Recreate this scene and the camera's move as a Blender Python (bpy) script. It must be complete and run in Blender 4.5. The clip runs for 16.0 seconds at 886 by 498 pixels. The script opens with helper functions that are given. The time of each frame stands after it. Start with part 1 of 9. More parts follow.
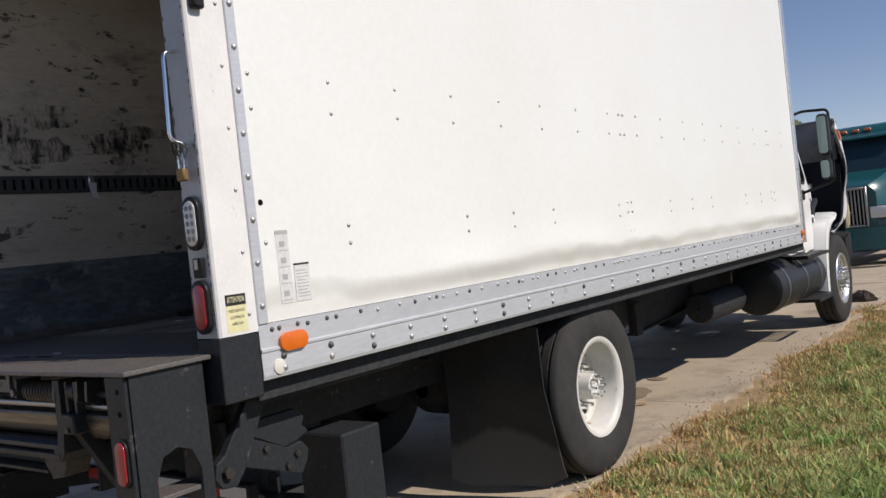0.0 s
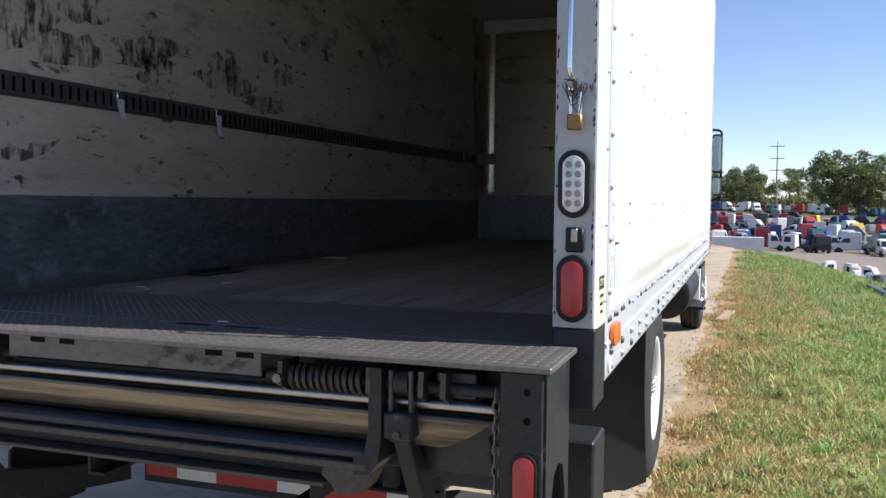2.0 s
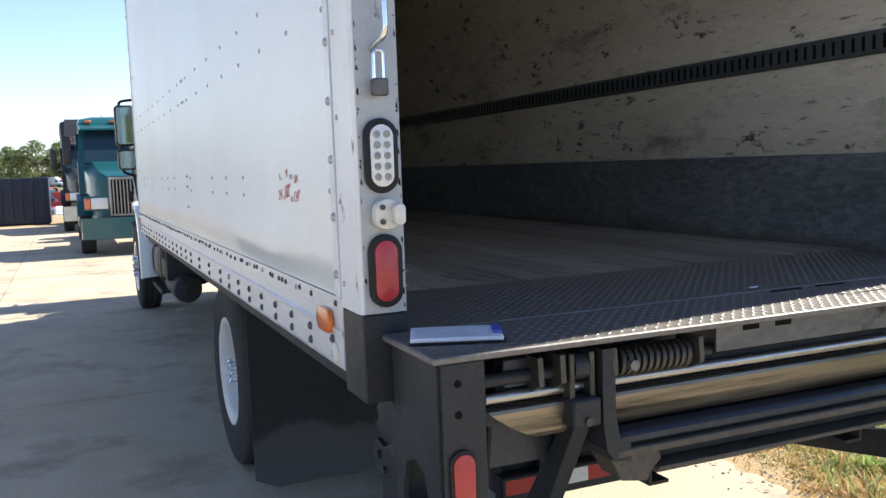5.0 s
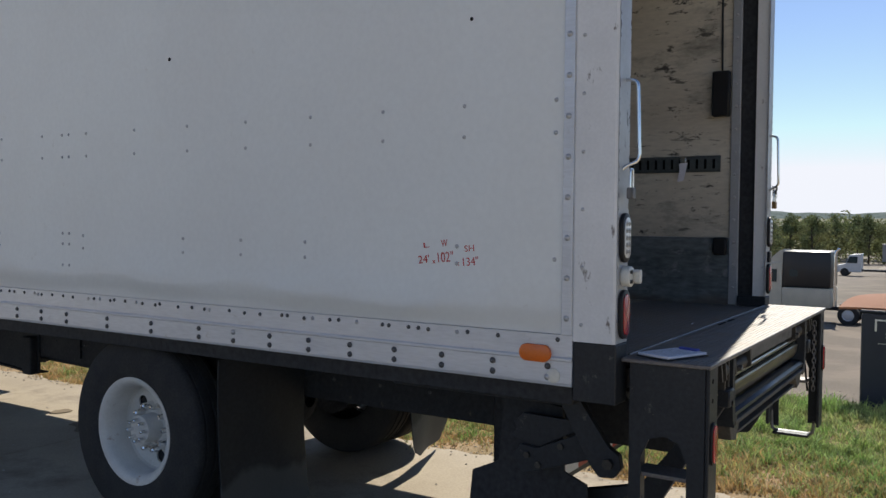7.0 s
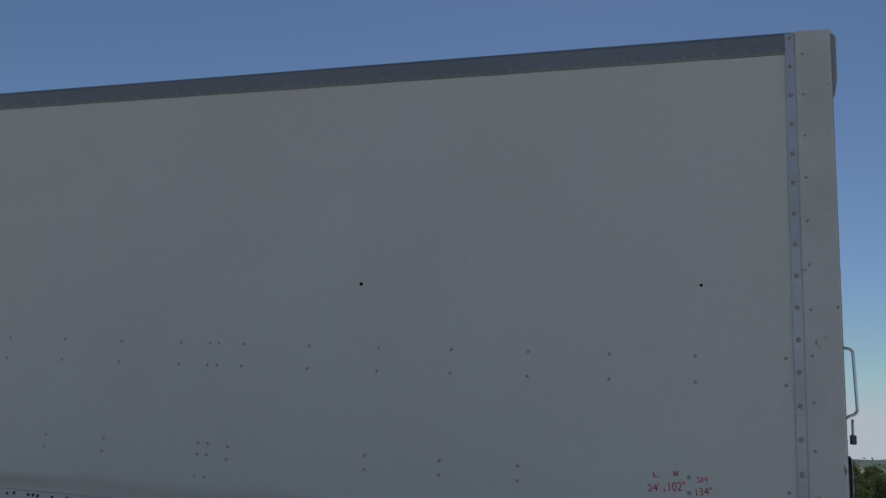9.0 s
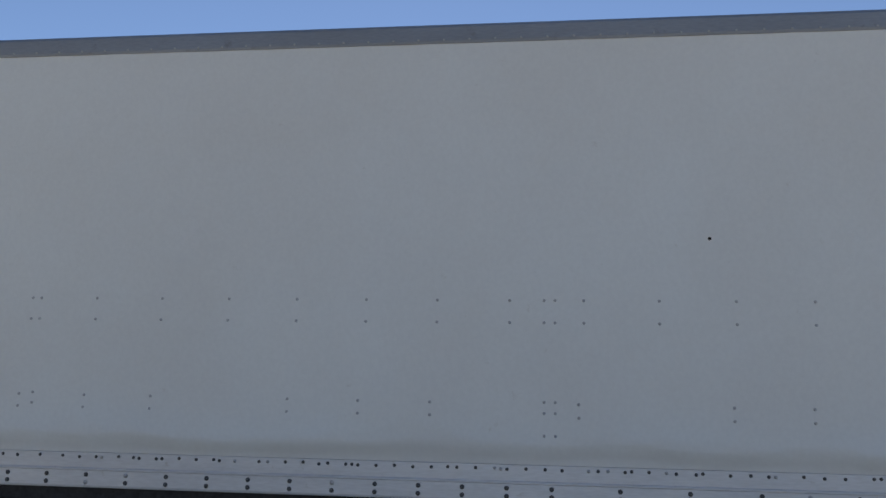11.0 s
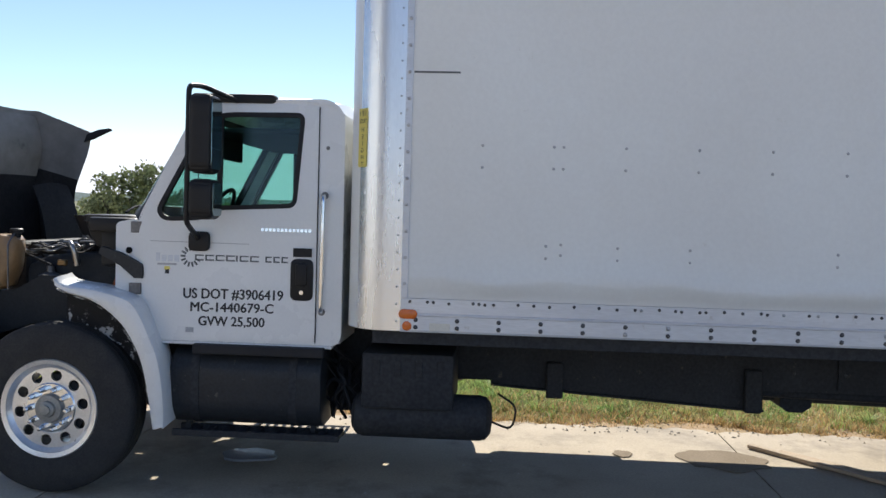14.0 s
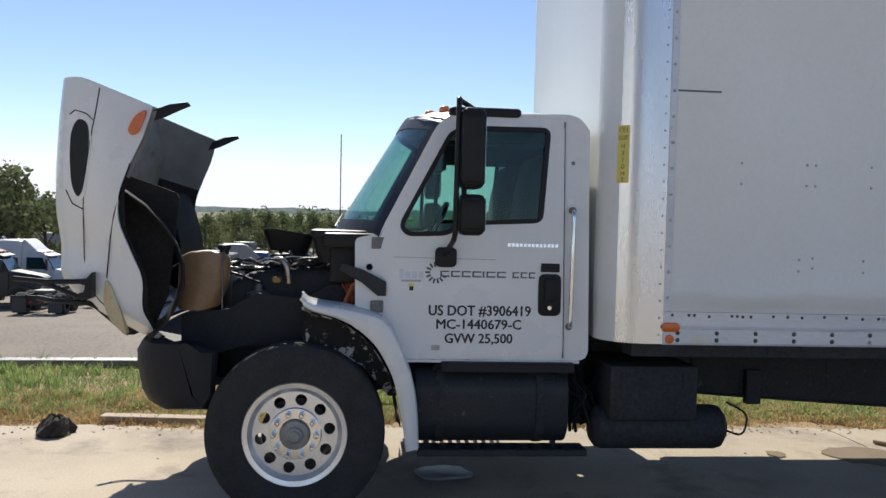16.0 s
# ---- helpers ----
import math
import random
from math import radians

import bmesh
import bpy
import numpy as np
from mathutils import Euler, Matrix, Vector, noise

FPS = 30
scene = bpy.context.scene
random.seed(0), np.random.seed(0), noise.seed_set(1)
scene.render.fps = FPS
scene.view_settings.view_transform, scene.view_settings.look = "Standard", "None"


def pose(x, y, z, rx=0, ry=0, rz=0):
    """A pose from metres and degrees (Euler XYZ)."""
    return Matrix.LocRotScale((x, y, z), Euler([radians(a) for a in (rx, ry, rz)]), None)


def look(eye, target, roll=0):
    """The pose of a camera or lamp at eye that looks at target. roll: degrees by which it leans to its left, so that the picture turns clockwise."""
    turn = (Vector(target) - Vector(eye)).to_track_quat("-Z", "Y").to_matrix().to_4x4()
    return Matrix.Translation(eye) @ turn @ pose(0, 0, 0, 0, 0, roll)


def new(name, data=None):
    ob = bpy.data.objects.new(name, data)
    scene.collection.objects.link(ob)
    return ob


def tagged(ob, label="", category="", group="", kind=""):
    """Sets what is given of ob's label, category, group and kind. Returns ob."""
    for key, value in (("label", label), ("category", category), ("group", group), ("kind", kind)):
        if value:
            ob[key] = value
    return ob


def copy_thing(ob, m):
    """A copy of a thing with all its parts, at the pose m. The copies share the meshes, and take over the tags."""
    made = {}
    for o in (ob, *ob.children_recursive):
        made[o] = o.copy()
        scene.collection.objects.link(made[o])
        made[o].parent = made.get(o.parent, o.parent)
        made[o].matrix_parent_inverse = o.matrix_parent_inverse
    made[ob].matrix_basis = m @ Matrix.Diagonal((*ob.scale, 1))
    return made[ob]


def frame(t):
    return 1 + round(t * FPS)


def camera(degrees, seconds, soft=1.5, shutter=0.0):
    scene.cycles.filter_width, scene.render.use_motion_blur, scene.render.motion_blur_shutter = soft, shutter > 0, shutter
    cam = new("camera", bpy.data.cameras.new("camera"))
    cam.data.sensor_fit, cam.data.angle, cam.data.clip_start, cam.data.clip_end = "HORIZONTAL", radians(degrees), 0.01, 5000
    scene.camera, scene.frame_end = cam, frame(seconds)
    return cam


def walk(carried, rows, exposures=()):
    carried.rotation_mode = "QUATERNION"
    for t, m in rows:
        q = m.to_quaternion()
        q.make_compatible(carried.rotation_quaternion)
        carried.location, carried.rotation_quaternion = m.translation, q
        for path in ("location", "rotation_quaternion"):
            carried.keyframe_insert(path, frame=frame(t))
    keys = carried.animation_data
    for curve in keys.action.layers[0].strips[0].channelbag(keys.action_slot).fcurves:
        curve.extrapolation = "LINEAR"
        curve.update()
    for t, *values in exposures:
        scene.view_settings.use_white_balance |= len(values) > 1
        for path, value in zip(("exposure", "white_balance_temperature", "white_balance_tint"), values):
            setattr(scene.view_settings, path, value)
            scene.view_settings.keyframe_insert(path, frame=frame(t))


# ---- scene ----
cam = camera(54.1, 16.0)
PATH = [
    (0, (3.657, -2.003, 1.505), (2.448, -0.41, 1.482), -6.2),
    (0.5, (3.155, -2.123, 1.516), (2.111, -0.42, 1.423), -5.6),
    (1, (2.637, -2.317, 1.562), (1.795, -0.509, 1.421), -2.1),
    (1.5, (2.19, -2.456, 1.563), (1.417, -0.615, 1.447), 0.0),
    (2, (1.68, -2.507, 1.594), (1.017, -0.623, 1.487), 0.5),
    (2.5, (1.155, -2.521, 1.604), (0.695, -0.577, 1.49), 0.2),
    (3, (0.537, -2.434, 1.603), (0.265, -0.459, 1.442), 0.9),
    (3.5, (-0.108, -2.441, 1.61), (-0.19, -0.454, 1.401), 2.5),
    (4, (-0.723, -2.353, 1.591), (-0.566, -0.372, 1.366), 1.2),
    (4.2, (-0.962, -2.321, 1.597), (-0.681, -0.353, 1.379), 0.1),
    (6.3, (-3.489, -1.716, 1.663), (-2.025, -0.357, 1.552), 0.1),
    (6.5, (-3.711, -1.589, 1.681), (-2.168, -0.319, 1.586), 0.6),
    (7, (-4.304, -1.323, 1.712), (-2.615, -0.255, 1.642), 0.5),
    (7.5, (-4.766, -0.962, 1.684), (-2.965, -0.092, 1.713), 0.2),
    (8, (-5.17, -0.642, 1.694), (-3.359, 0.158, 1.978), 0.7),
    (8.5, (-5.451, -0.22, 1.677), (-3.637, 0.492, 2.126), 2.3),
    (9, (-5.621, 0.399, 1.678), (-3.763, 0.993, 2.118), 3.5),
    (9.5, (-5.714, 1.056, 1.664), (-3.821, 1.566, 2.058), 3.0),
    (12, (-6.249, 4.306, 1.606), (-4.279, 4.452, 1.921), 0.8),
    (12.5, (-6.206, 4.846, 1.719), (-4.23, 5.014, 1.974), 1.2),
    (13, (-6.123, 5.407, 1.812), (-4.14, 5.597, 1.982), 1.7),
    (13.5, (-6.126, 5.901, 1.854), (-4.136, 6.101, 1.867), 1.2),
    (14, (-6.275, 6.463, 1.764), (-4.281, 6.595, 1.685), 1.6),
    (14.5, (-6.344, 7.066, 1.734), (-4.347, 7.103, 1.633), 1.8),
    (15, (-6.336, 7.658, 1.754), (-4.338, 7.626, 1.664), 1.2),
    (15.5, (-6.349, 8.272, 1.783), (-4.354, 8.152, 1.716), 1.1),
    (16, (-6.247, 8.831, 1.775), (-4.257, 8.636, 1.711), 1.5),
]
EXPOSURE = [(0, 0.0, 6750, 14), (1, -0.1, 6700, 14), (1.5, 0.05, 6500, 13), (2, 0.85, 6300, 11), (2.5, 2.15, 5750, 10), (3, 3.03, 6250, 10), (3.5, 3.2, 6400, 7), (4.2, 2.3, 6600, 7),
            (6.3, 1.0, 6750, 5), (7, 0.4, 6750, 7), (7.5, 0.2, 6800, 7), (8, 0.0, 6700, 7), (8.5, -0.45, 6450, 4), (9, -0.6, 6300, 1), (9.7, -0.3, 6350, 3),
            (12, 0.4, 6500, 5), (13, 0.45, 6500, 6), (14, 0.85, 6550, 8), (15, 0.85, 6650, 8), (16, 0.55, 6650, 8)]
walk(cam, [(t, look(e, g, r)) for t, e, g, r in PATH], EXPOSURE)

# ---- world ----
SUN_EL, SUN_AZ = 42.0, 82.0   # degrees; azimuth from +y towards +x
world = bpy.data.worlds.new("sky")
scene.world = world
world.use_nodes = True
wn = world.node_tree
sky = wn.nodes.new("ShaderNodeTexSky")
sky.sky_type, sky.sun_disc = "NISHITA", False
sky.sun_elevation, sky.sun_rotation = radians(SUN_EL), radians(SUN_AZ)
sky.air_density, sky.dust_density, sky.ozone_density, sky.altitude = 0.9, 0.05, 1.2, 1200
tone = wn.nodes.new("ShaderNodeMix")
tone.data_type, tone.blend_type = "RGBA", "MULTIPLY"
tone.inputs[0].default_value, tone.inputs[7].default_value = 1.0, (1.0, 0.98, 1.075, 1)
wn.links.new(sky.outputs[0], tone.inputs[6])
sky_cap = wn.nodes.new("ShaderNodeMix")      # colour cap that holds the sky's glare down at the horizon
sky_cap.data_type, sky_cap.blend_type = "RGBA", "DARKEN"
sky_cap.inputs[0].default_value, sky_cap.inputs[7].default_value = 1.0, (7.6, 7.85, 8.9, 1)
wn.links.new(tone.outputs[2], sky_cap.inputs[6])
wn.links.new(sky_cap.outputs[2], wn.nodes["Background"].inputs[0])
wn.nodes["Background"].inputs[1].default_value = 0.088
sun = new("sun", bpy.data.lights.new("sun", "SUN"))
sun.data.energy, sun.data.angle, sun.data.color = 4.3, radians(0.55), (1.0, 0.95, 0.87)
_h = math.cos(radians(SUN_EL))
SUN_DIR = Vector((_h * math.sin(radians(SUN_AZ)), _h * math.cos(radians(SUN_AZ)), math.sin(radians(SUN_EL))))
sun.matrix_world = look(SUN_DIR * 60, (0, 0, 0))


# ---- materials ----
def mat(name, base, rough=0.5, metal=0.0, var=0.12, scale=6.0, bump=0.15, fine=80.0, stretch=(1, 1, 1), tint=None,
        tint_amt=0.35, spec=0.5, rand=0.0, island=False, depth=0.004, coat=0.0):
    """A principled surface with coarse and fine variation of colour, gloss and relief."""
    m = bpy.data.materials.new(name)
    m.use_nodes = True
    n, l = m.node_tree.nodes, m.node_tree.links
    p = n["Principled BSDF"]
    p.inputs["Metallic"].default_value = metal
    p.inputs["Specular IOR Level"].default_value = spec
    p.inputs["Coat Weight"].default_value = coat
    tc = n.new("ShaderNodeTexCoord")
    mp = n.new("ShaderNodeMapping")
    mp.inputs["Scale"].default_value = stretch
    l.new(tc.outputs["Object"], mp.inputs["Vector"])
    a, b = n.new("ShaderNodeTexNoise"), n.new("ShaderNodeTexNoise")
    a.inputs["Scale"].default_value, a.inputs["Detail"].default_value, a.inputs["Roughness"].default_value = scale, 6, 0.62
    b.inputs["Scale"].default_value, b.inputs["Detail"].default_value = fine, 3
    l.new(mp.outputs[0], a.inputs["Vector"])
    l.new(mp.outputs[0], b.inputs["Vector"])
    ra = n.new("ShaderNodeMapRange")
    ra.inputs[1].default_value, ra.inputs[2].default_value = 0.35, 0.68
    ra.inputs[3].default_value, ra.inputs[4].default_value = 0.0, tint_amt
    l.new(a.outputs[0], ra.inputs[0])
    mx = n.new("ShaderNodeMix")
    mx.data_type = "RGBA"
    mx.inputs[6].default_value = (*base, 1)
    t = tint or tuple(c * 0.62 for c in base)
    mx.inputs[7].default_value = (*t, 1)
    l.new(ra.outputs[0], mx.inputs[0])
    hs = n.new("ShaderNodeHueSaturation")
    l.new(mx.outputs[2], hs.inputs["Color"])
    rb = n.new("ShaderNodeMapRange")
    rb.inputs[1].default_value, rb.inputs[2].default_value = 0.3, 0.7
    rb.inputs[3].default_value, rb.inputs[4].default_value = 1 - var, 1 + var
    l.new(b.outputs[0], rb.inputs[0])
    src = rb.outputs[0]
    if rand:
        if island:
            oi = n.new("ShaderNodeNewGeometry").outputs["Random Per Island"]
        else:
            oi = n.new("ShaderNodeObjectInfo").outputs["Random"]
        rr = n.new("ShaderNodeMapRange")
        rr.inputs[3].default_value, rr.inputs[4].default_value = 1 - rand, 1 + rand
        l.new(oi, rr.inputs[0])
        mm = n.new("ShaderNodeMath")
        mm.operation = "MULTIPLY"
        l.new(src, mm.inputs[0])
        l.new(rr.outputs[0], mm.inputs[1])
        src = mm.outputs[0]
    l.new(src, hs.inputs["Value"])
    l.new(hs.outputs[0], p.inputs["Base Color"])
    rg = n.new("ShaderNodeMapRange")
    rg.inputs[3].default_value, rg.inputs[4].default_value = max(rough - 0.1, 0.02), min(rough + 0.12, 1)
    l.new(a.outputs[0], rg.inputs[0])
    l.new(rg.outputs[0], p.inputs["Roughness"])
    if bump:
        bp = n.new("ShaderNodeBump")
        bp.inputs["Strength"].default_value, bp.inputs["Distance"].default_value = bump, depth
        ad = n.new("ShaderNodeMath")
        l.new(a.outputs[0], ad.inputs[0])
        l.new(b.outputs[0], ad.inputs[1])
        l.new(ad.outputs[0], bp.inputs["Height"])
        l.new(bp.outputs[0], p.inputs["Normal"])
    return m


def leafy(m, share=0.4):
    """Lets part of the light through thin leaves."""
    n, l = m.node_tree.nodes, m.node_tree.links
    p = n["Principled BSDF"]
    tr, mx = n.new("ShaderNodeBsdfTranslucent"), n.new("ShaderNodeMixShader")
    l.new(p.inputs["Base Color"].links[0].from_socket, tr.inputs[0])
    mx.inputs[0].default_value = share
    l.new(p.outputs[0], mx.inputs[1])
    l.new(tr.outputs[0], mx.inputs[2])
    l.new(mx.outputs[0], n["Material Output"].inputs[0])
    return m


def scuffed(m, scale, lo, hi, colour, stretch=(1, 1, 1), rough=None):
    """Lays marks of their own shape (scrapes, stains) over a material's colour."""
    n, l = m.node_tree.nodes, m.node_tree.links
    p = n["Principled BSDF"]
    old = p.inputs["Base Color"].links[0].from_socket
    tc, mp, nz, mr, mx = (n.new("ShaderNodeTexCoord"), n.new("ShaderNodeMapping"), n.new("ShaderNodeTexNoise"),
                          n.new("ShaderNodeMapRange"), n.new("ShaderNodeMix"))
    mp.inputs["Scale"].default_value = stretch
    mp.inputs["Location"].default_value = (scale, 3.1, 1.7)
    nz.inputs["Scale"].default_value, nz.inputs["Detail"].default_value, nz.inputs["Roughness"].default_value = scale, 8, 0.7
    mr.inputs[1].default_value, mr.inputs[2].default_value = lo, hi
    mx.data_type = "RGBA"
    mx.inputs[7].default_value = (*colour, 1)
    l.new(tc.outputs["Object"], mp.inputs[0])
    l.new(mp.outputs[0], nz.inputs["Vector"])
    l.new(nz.outputs[0], mr.inputs[0])
    l.new(mr.outputs[0], mx.inputs[0])
    l.new(old, mx.inputs[6])
    l.new(mx.outputs[2], p.inputs["Base Color"])
    return m


def glass(name, colour, alpha=0.25):
    m = bpy.data.materials.new(name)
    m.use_nodes = True
    n, l = m.node_tree.nodes, m.node_tree.links
    out = n["Material Output"]
    n.remove(n["Principled BSDF"])
    tr, gl, fr, mx = n.new("ShaderNodeBsdfTransparent"), n.new("ShaderNodeBsdfGlossy"), n.new("ShaderNodeLayerWeight"), n.new("ShaderNodeMixShader")
    pw, sc = n.new("ShaderNodeMath"), n.new("ShaderNodeMath")
    pw.operation, sc.operation = "POWER", "MULTIPLY_ADD"
    pw.inputs[1].default_value, sc.inputs[1].default_value, sc.inputs[2].default_value = 4.0, 0.45, 0.03
    tr.inputs[0].default_value = (*colour, 1)
    gl.inputs["Roughness"].default_value = 0.02
    l.new(fr.outputs["Facing"], pw.inputs[0])
    l.new(pw.outputs[0], sc.inputs[0])
    l.new(sc.outputs[0], mx.inputs[0])
    l.new(tr.outputs[0], mx.inputs[1])
    l.new(gl.outputs[0], mx.inputs[2])
    l.new(mx.outputs[0], out.inputs[0])
    return m


def ragged(m):
    """Breaks a thin mark up into flecks and streaks with gaps between them."""
    n, l = m.node_tree.nodes, m.node_tree.links
    tc, mp, nz, mr = n.new("ShaderNodeTexCoord"), n.new("ShaderNodeMapping"), n.new("ShaderNodeTexNoise"), n.new("ShaderNodeMapRange")
    tr, mx = n.new("ShaderNodeBsdfTransparent"), n.new("ShaderNodeMixShader")
    mp.inputs["Scale"].default_value = (1, 1.3, 0.5)
    nz.inputs["Scale"].default_value, nz.inputs["Detail"].default_value, nz.inputs["Roughness"].default_value = 16, 7, 0.7
    mr.inputs[1].default_value, mr.inputs[2].default_value = 0.44, 0.62
    mr.inputs[4].default_value = 0.85
    l.new(tc.outputs["Object"], mp.inputs[0])
    l.new(mp.outputs[0], nz.inputs["Vector"])
    l.new(nz.outputs[0], mr.inputs[0])
    l.new(mr.outputs[0], mx.inputs[0])
    l.new(tr.outputs[0], mx.inputs[1])
    l.new(n["Principled BSDF"].outputs[0], mx.inputs[2])
    l.new(mx.outputs[0], n["Material Output"].inputs[0])
    return m


M = {}
M["white"] = scuffed(mat("white_panel", (0.79, 0.808, 0.785), 0.34, 0, 0.02, 0.7, 0.05, 40, tint=(0.72, 0.71, 0.67), tint_amt=0.5, depth=0.01),
                     9, 0.66, 0.8, (0.58, 0.56, 0.5))


def dirt_shade_band(m, z0, rise, colour, amount):
    """A band with a wavy upper outline along a panel's foot, for road dirt, rust and painted shading."""
    n, l = m.node_tree.nodes, m.node_tree.links
    p = n["Principled BSDF"]
    old = p.inputs["Base Color"].links[0].from_socket
    tc, sp = n.new("ShaderNodeTexCoord"), n.new("ShaderNodeSeparateXYZ")
    mp, nz = n.new("ShaderNodeMapping"), n.new("ShaderNodeTexNoise")
    mp.inputs["Scale"].default_value = (1, 1, 0.15)
    nz.inputs["Scale"].default_value, nz.inputs["Detail"].default_value = 1.6, 5
    l.new(tc.outputs["Object"], sp.inputs[0])
    l.new(tc.outputs["Object"], mp.inputs[0])
    l.new(mp.outputs[0], nz.inputs["Vector"])
    ma, mr, mx = n.new("ShaderNodeMath"), n.new("ShaderNodeMapRange"), n.new("ShaderNodeMix")
    ma.operation = "MULTIPLY_ADD"
    l.new(nz.outputs[0], ma.inputs[0])
    ma.inputs[1].default_value = -rise * 5.0
    l.new(sp.outputs[2], ma.inputs[2])
    lo = z0 - rise * 2.5
    for i, v in enumerate((lo + 0.02, lo - 0.02, 0.0, amount)):
        mr.inputs[1 + i].default_value = v
    l.new(ma.outputs[0], mr.inputs[0])
    mx.data_type = "RGBA"
    mx.inputs[7].default_value = (*colour, 1)
    l.new(mr.outputs[0], mx.inputs[0])
    l.new(old, mx.inputs[6])
    l.new(mx.outputs[2], p.inputs["Base Color"])
    return m


# real dirt, and the buckled skin's darker reflections painted in as colour
dirt_shade_band(M["white"], 1.345, 0.05, (0.58, 0.56, 0.51), 0.22)
dirt_shade_band(M["white"], 1.40, 0.10, (0.66, 0.63, 0.56), 0.1)


def dented(m, z0, z1, depth):
    """A long wavy dent along the foot of a panel, as relief."""
    n, l = m.node_tree.nodes, m.node_tree.links
    p = n["Principled BSDF"]
    old = p.inputs["Normal"].links[0].from_socket
    tc, sp, mp, nz = n.new("ShaderNodeTexCoord"), n.new("ShaderNodeSeparateXYZ"), n.new("ShaderNodeMapping"), n.new("ShaderNodeTexNoise")
    ma, mr, bp = n.new("ShaderNodeMath"), n.new("ShaderNodeMapRange"), n.new("ShaderNodeBump")
    mp.inputs["Scale"].default_value = (1, 1, 0.4)
    nz.inputs["Scale"].default_value, nz.inputs["Detail"].default_value = 1.5, 3
    l.new(tc.outputs["Object"], sp.inputs[0])
    l.new(tc.outputs["Object"], mp.inputs[0])
    l.new(mp.outputs[0], nz.inputs["Vector"])
    ma.operation = "MULTIPLY_ADD"
    ma.inputs[1].default_value = -0.22
    l.new(nz.outputs[0], ma.inputs[0])
    l.new(sp.outputs[2], ma.inputs[2])
    mr.interpolation_type = "SMOOTHSTEP"
    mr.inputs[1].default_value, mr.inputs[2].default_value = z0 - 0.11, z1 - 0.11
    l.new(ma.outputs[0], mr.inputs[0])
    bp.inputs["Strength"].default_value, bp.inputs["Distance"].default_value = 1.0, depth
    l.new(mr.outputs[0], bp.inputs["Height"])
    l.new(old, bp.inputs["Normal"])
    l.new(bp.outputs[0], p.inputs["Normal"])


dented(M["white"], 1.29, 1.39, 0.012)
M["post_white"] = scuffed(mat("white_post", (0.78, 0.775, 0.76), 0.4, 0, 0.03, 3, 0.08), 14, 0.645, 0.69, (0.2, 0.175, 0.15), (1, 1, 0.5))
M["post_grey"] = scuffed(mat("grey_post", (0.42, 0.43, 0.44), 0.45, 0.3, 0.06, 5, 0.1), 12, 0.64, 0.7, (0.08, 0.07, 0.07), (1, 1, 0.6))
M["cab"] = scuffed(mat("cab_paint", (0.76, 0.765, 0.75), 0.28, 0, 0.015, 1.5, 0.02, 60, tint=(0.7, 0.7, 0.68), coat=0.3), 7, 0.72, 0.84, (0.5, 0.47, 0.4))
M["alu"] = scuffed(mat("aluminium", (0.64, 0.66, 0.69), 0.42, 0.4, 0.06, 5, 0.12, 120, (1, 0.15, 1)), 10, 0.62, 0.74, (0.4, 0.38, 0.36))
# aluminium darkened in colour to stand in for shadow on the top rail
M["shaded_alu"] = scuffed(mat("shaded_top_rail", (0.30, 0.32, 0.35), 0.5, 0.3, 0.08, 4, 0.12, 120, (1, 0.15, 1)), 8, 0.6, 0.74, (0.2, 0.2, 0.2))
M["chrome"] = mat("polished_metal", (0.78, 0.79, 0.8), 0.16, 1.0, 0.03, 5, 0.03)
M["wheel_alu"] = mat("dulled_wheel_metal", (0.82, 0.83, 0.84), 0.3, 0.85, 0.05, 6, 0.06)
M["alu_bright"] = mat("bright_aluminium", (0.78, 0.79, 0.8), 0.26, 0.8, 0.03, 3, 0.08, 100, (1, 1, 0.2))
M["scuff"] = mat("black_scuff", (0.035, 0.032, 0.028), 0.7, 0, 0.3, 30, 0.1, 90, tint=(0.2, 0.175, 0.14), tint_amt=0.8)
M["dark_steel"] = scuffed(mat("oily_steel", (0.085, 0.08, 0.072), 0.42, 0.6, 0.15, 9, 0.2, 60, tint=(0.04, 0.036, 0.032), tint_amt=0.7), 11, 0.66, 0.72, (0.2, 0.09, 0.04))
M["scuff"] = ragged(M["scuff"])
M["grime"] = mat("grimy_steel", (0.085, 0.075, 0.06), 0.7, 0.2, 0.2, 9, 0.3, 60, tint=(0.07, 0.06, 0.05), tint_amt=0.8)
M["frame"] = scuffed(mat("frame_paint", (0.042, 0.042, 0.043), 0.7, 0, 0.2, 5, 0.2, 50, spec=0.2), 14, 0.62, 0.7, (0.12, 0.1, 0.08))
M["chrome_worn"] = mat("worn_bright_tube", (0.4, 0.39, 0.37), 0.3, 0.9, 0.08, 6, 0.05)
M["blue_steel"] = scuffed(mat("blue_black_steel", (0.03, 0.036, 0.05), 0.38, 0.5, 0.15, 6, 0.15, tint=(0.05, 0.055, 0.06)), 10, 0.62, 0.7, (0.11, 0.1, 0.09), (0.4, 1, 1))
M["steel_pale"] = mat("dusty_hub", (0.33, 0.33, 0.31), 0.5, 0.5, 0.12, 12, 0.1)
M["track"] = mat("track_steel", (0.10, 0.115, 0.118), 0.4, 0.4, 0.2, 10, 0.1)
M["slot"] = mat("dark_recess", (0.006, 0.006, 0.006), 0.8, 0, 0.05, 10, 0, spec=0.12)
M["ceiling"] = mat("ceiling_sheet", (0.74, 0.73, 0.7), 0.6, 0, 0.06, 2, 0.05)
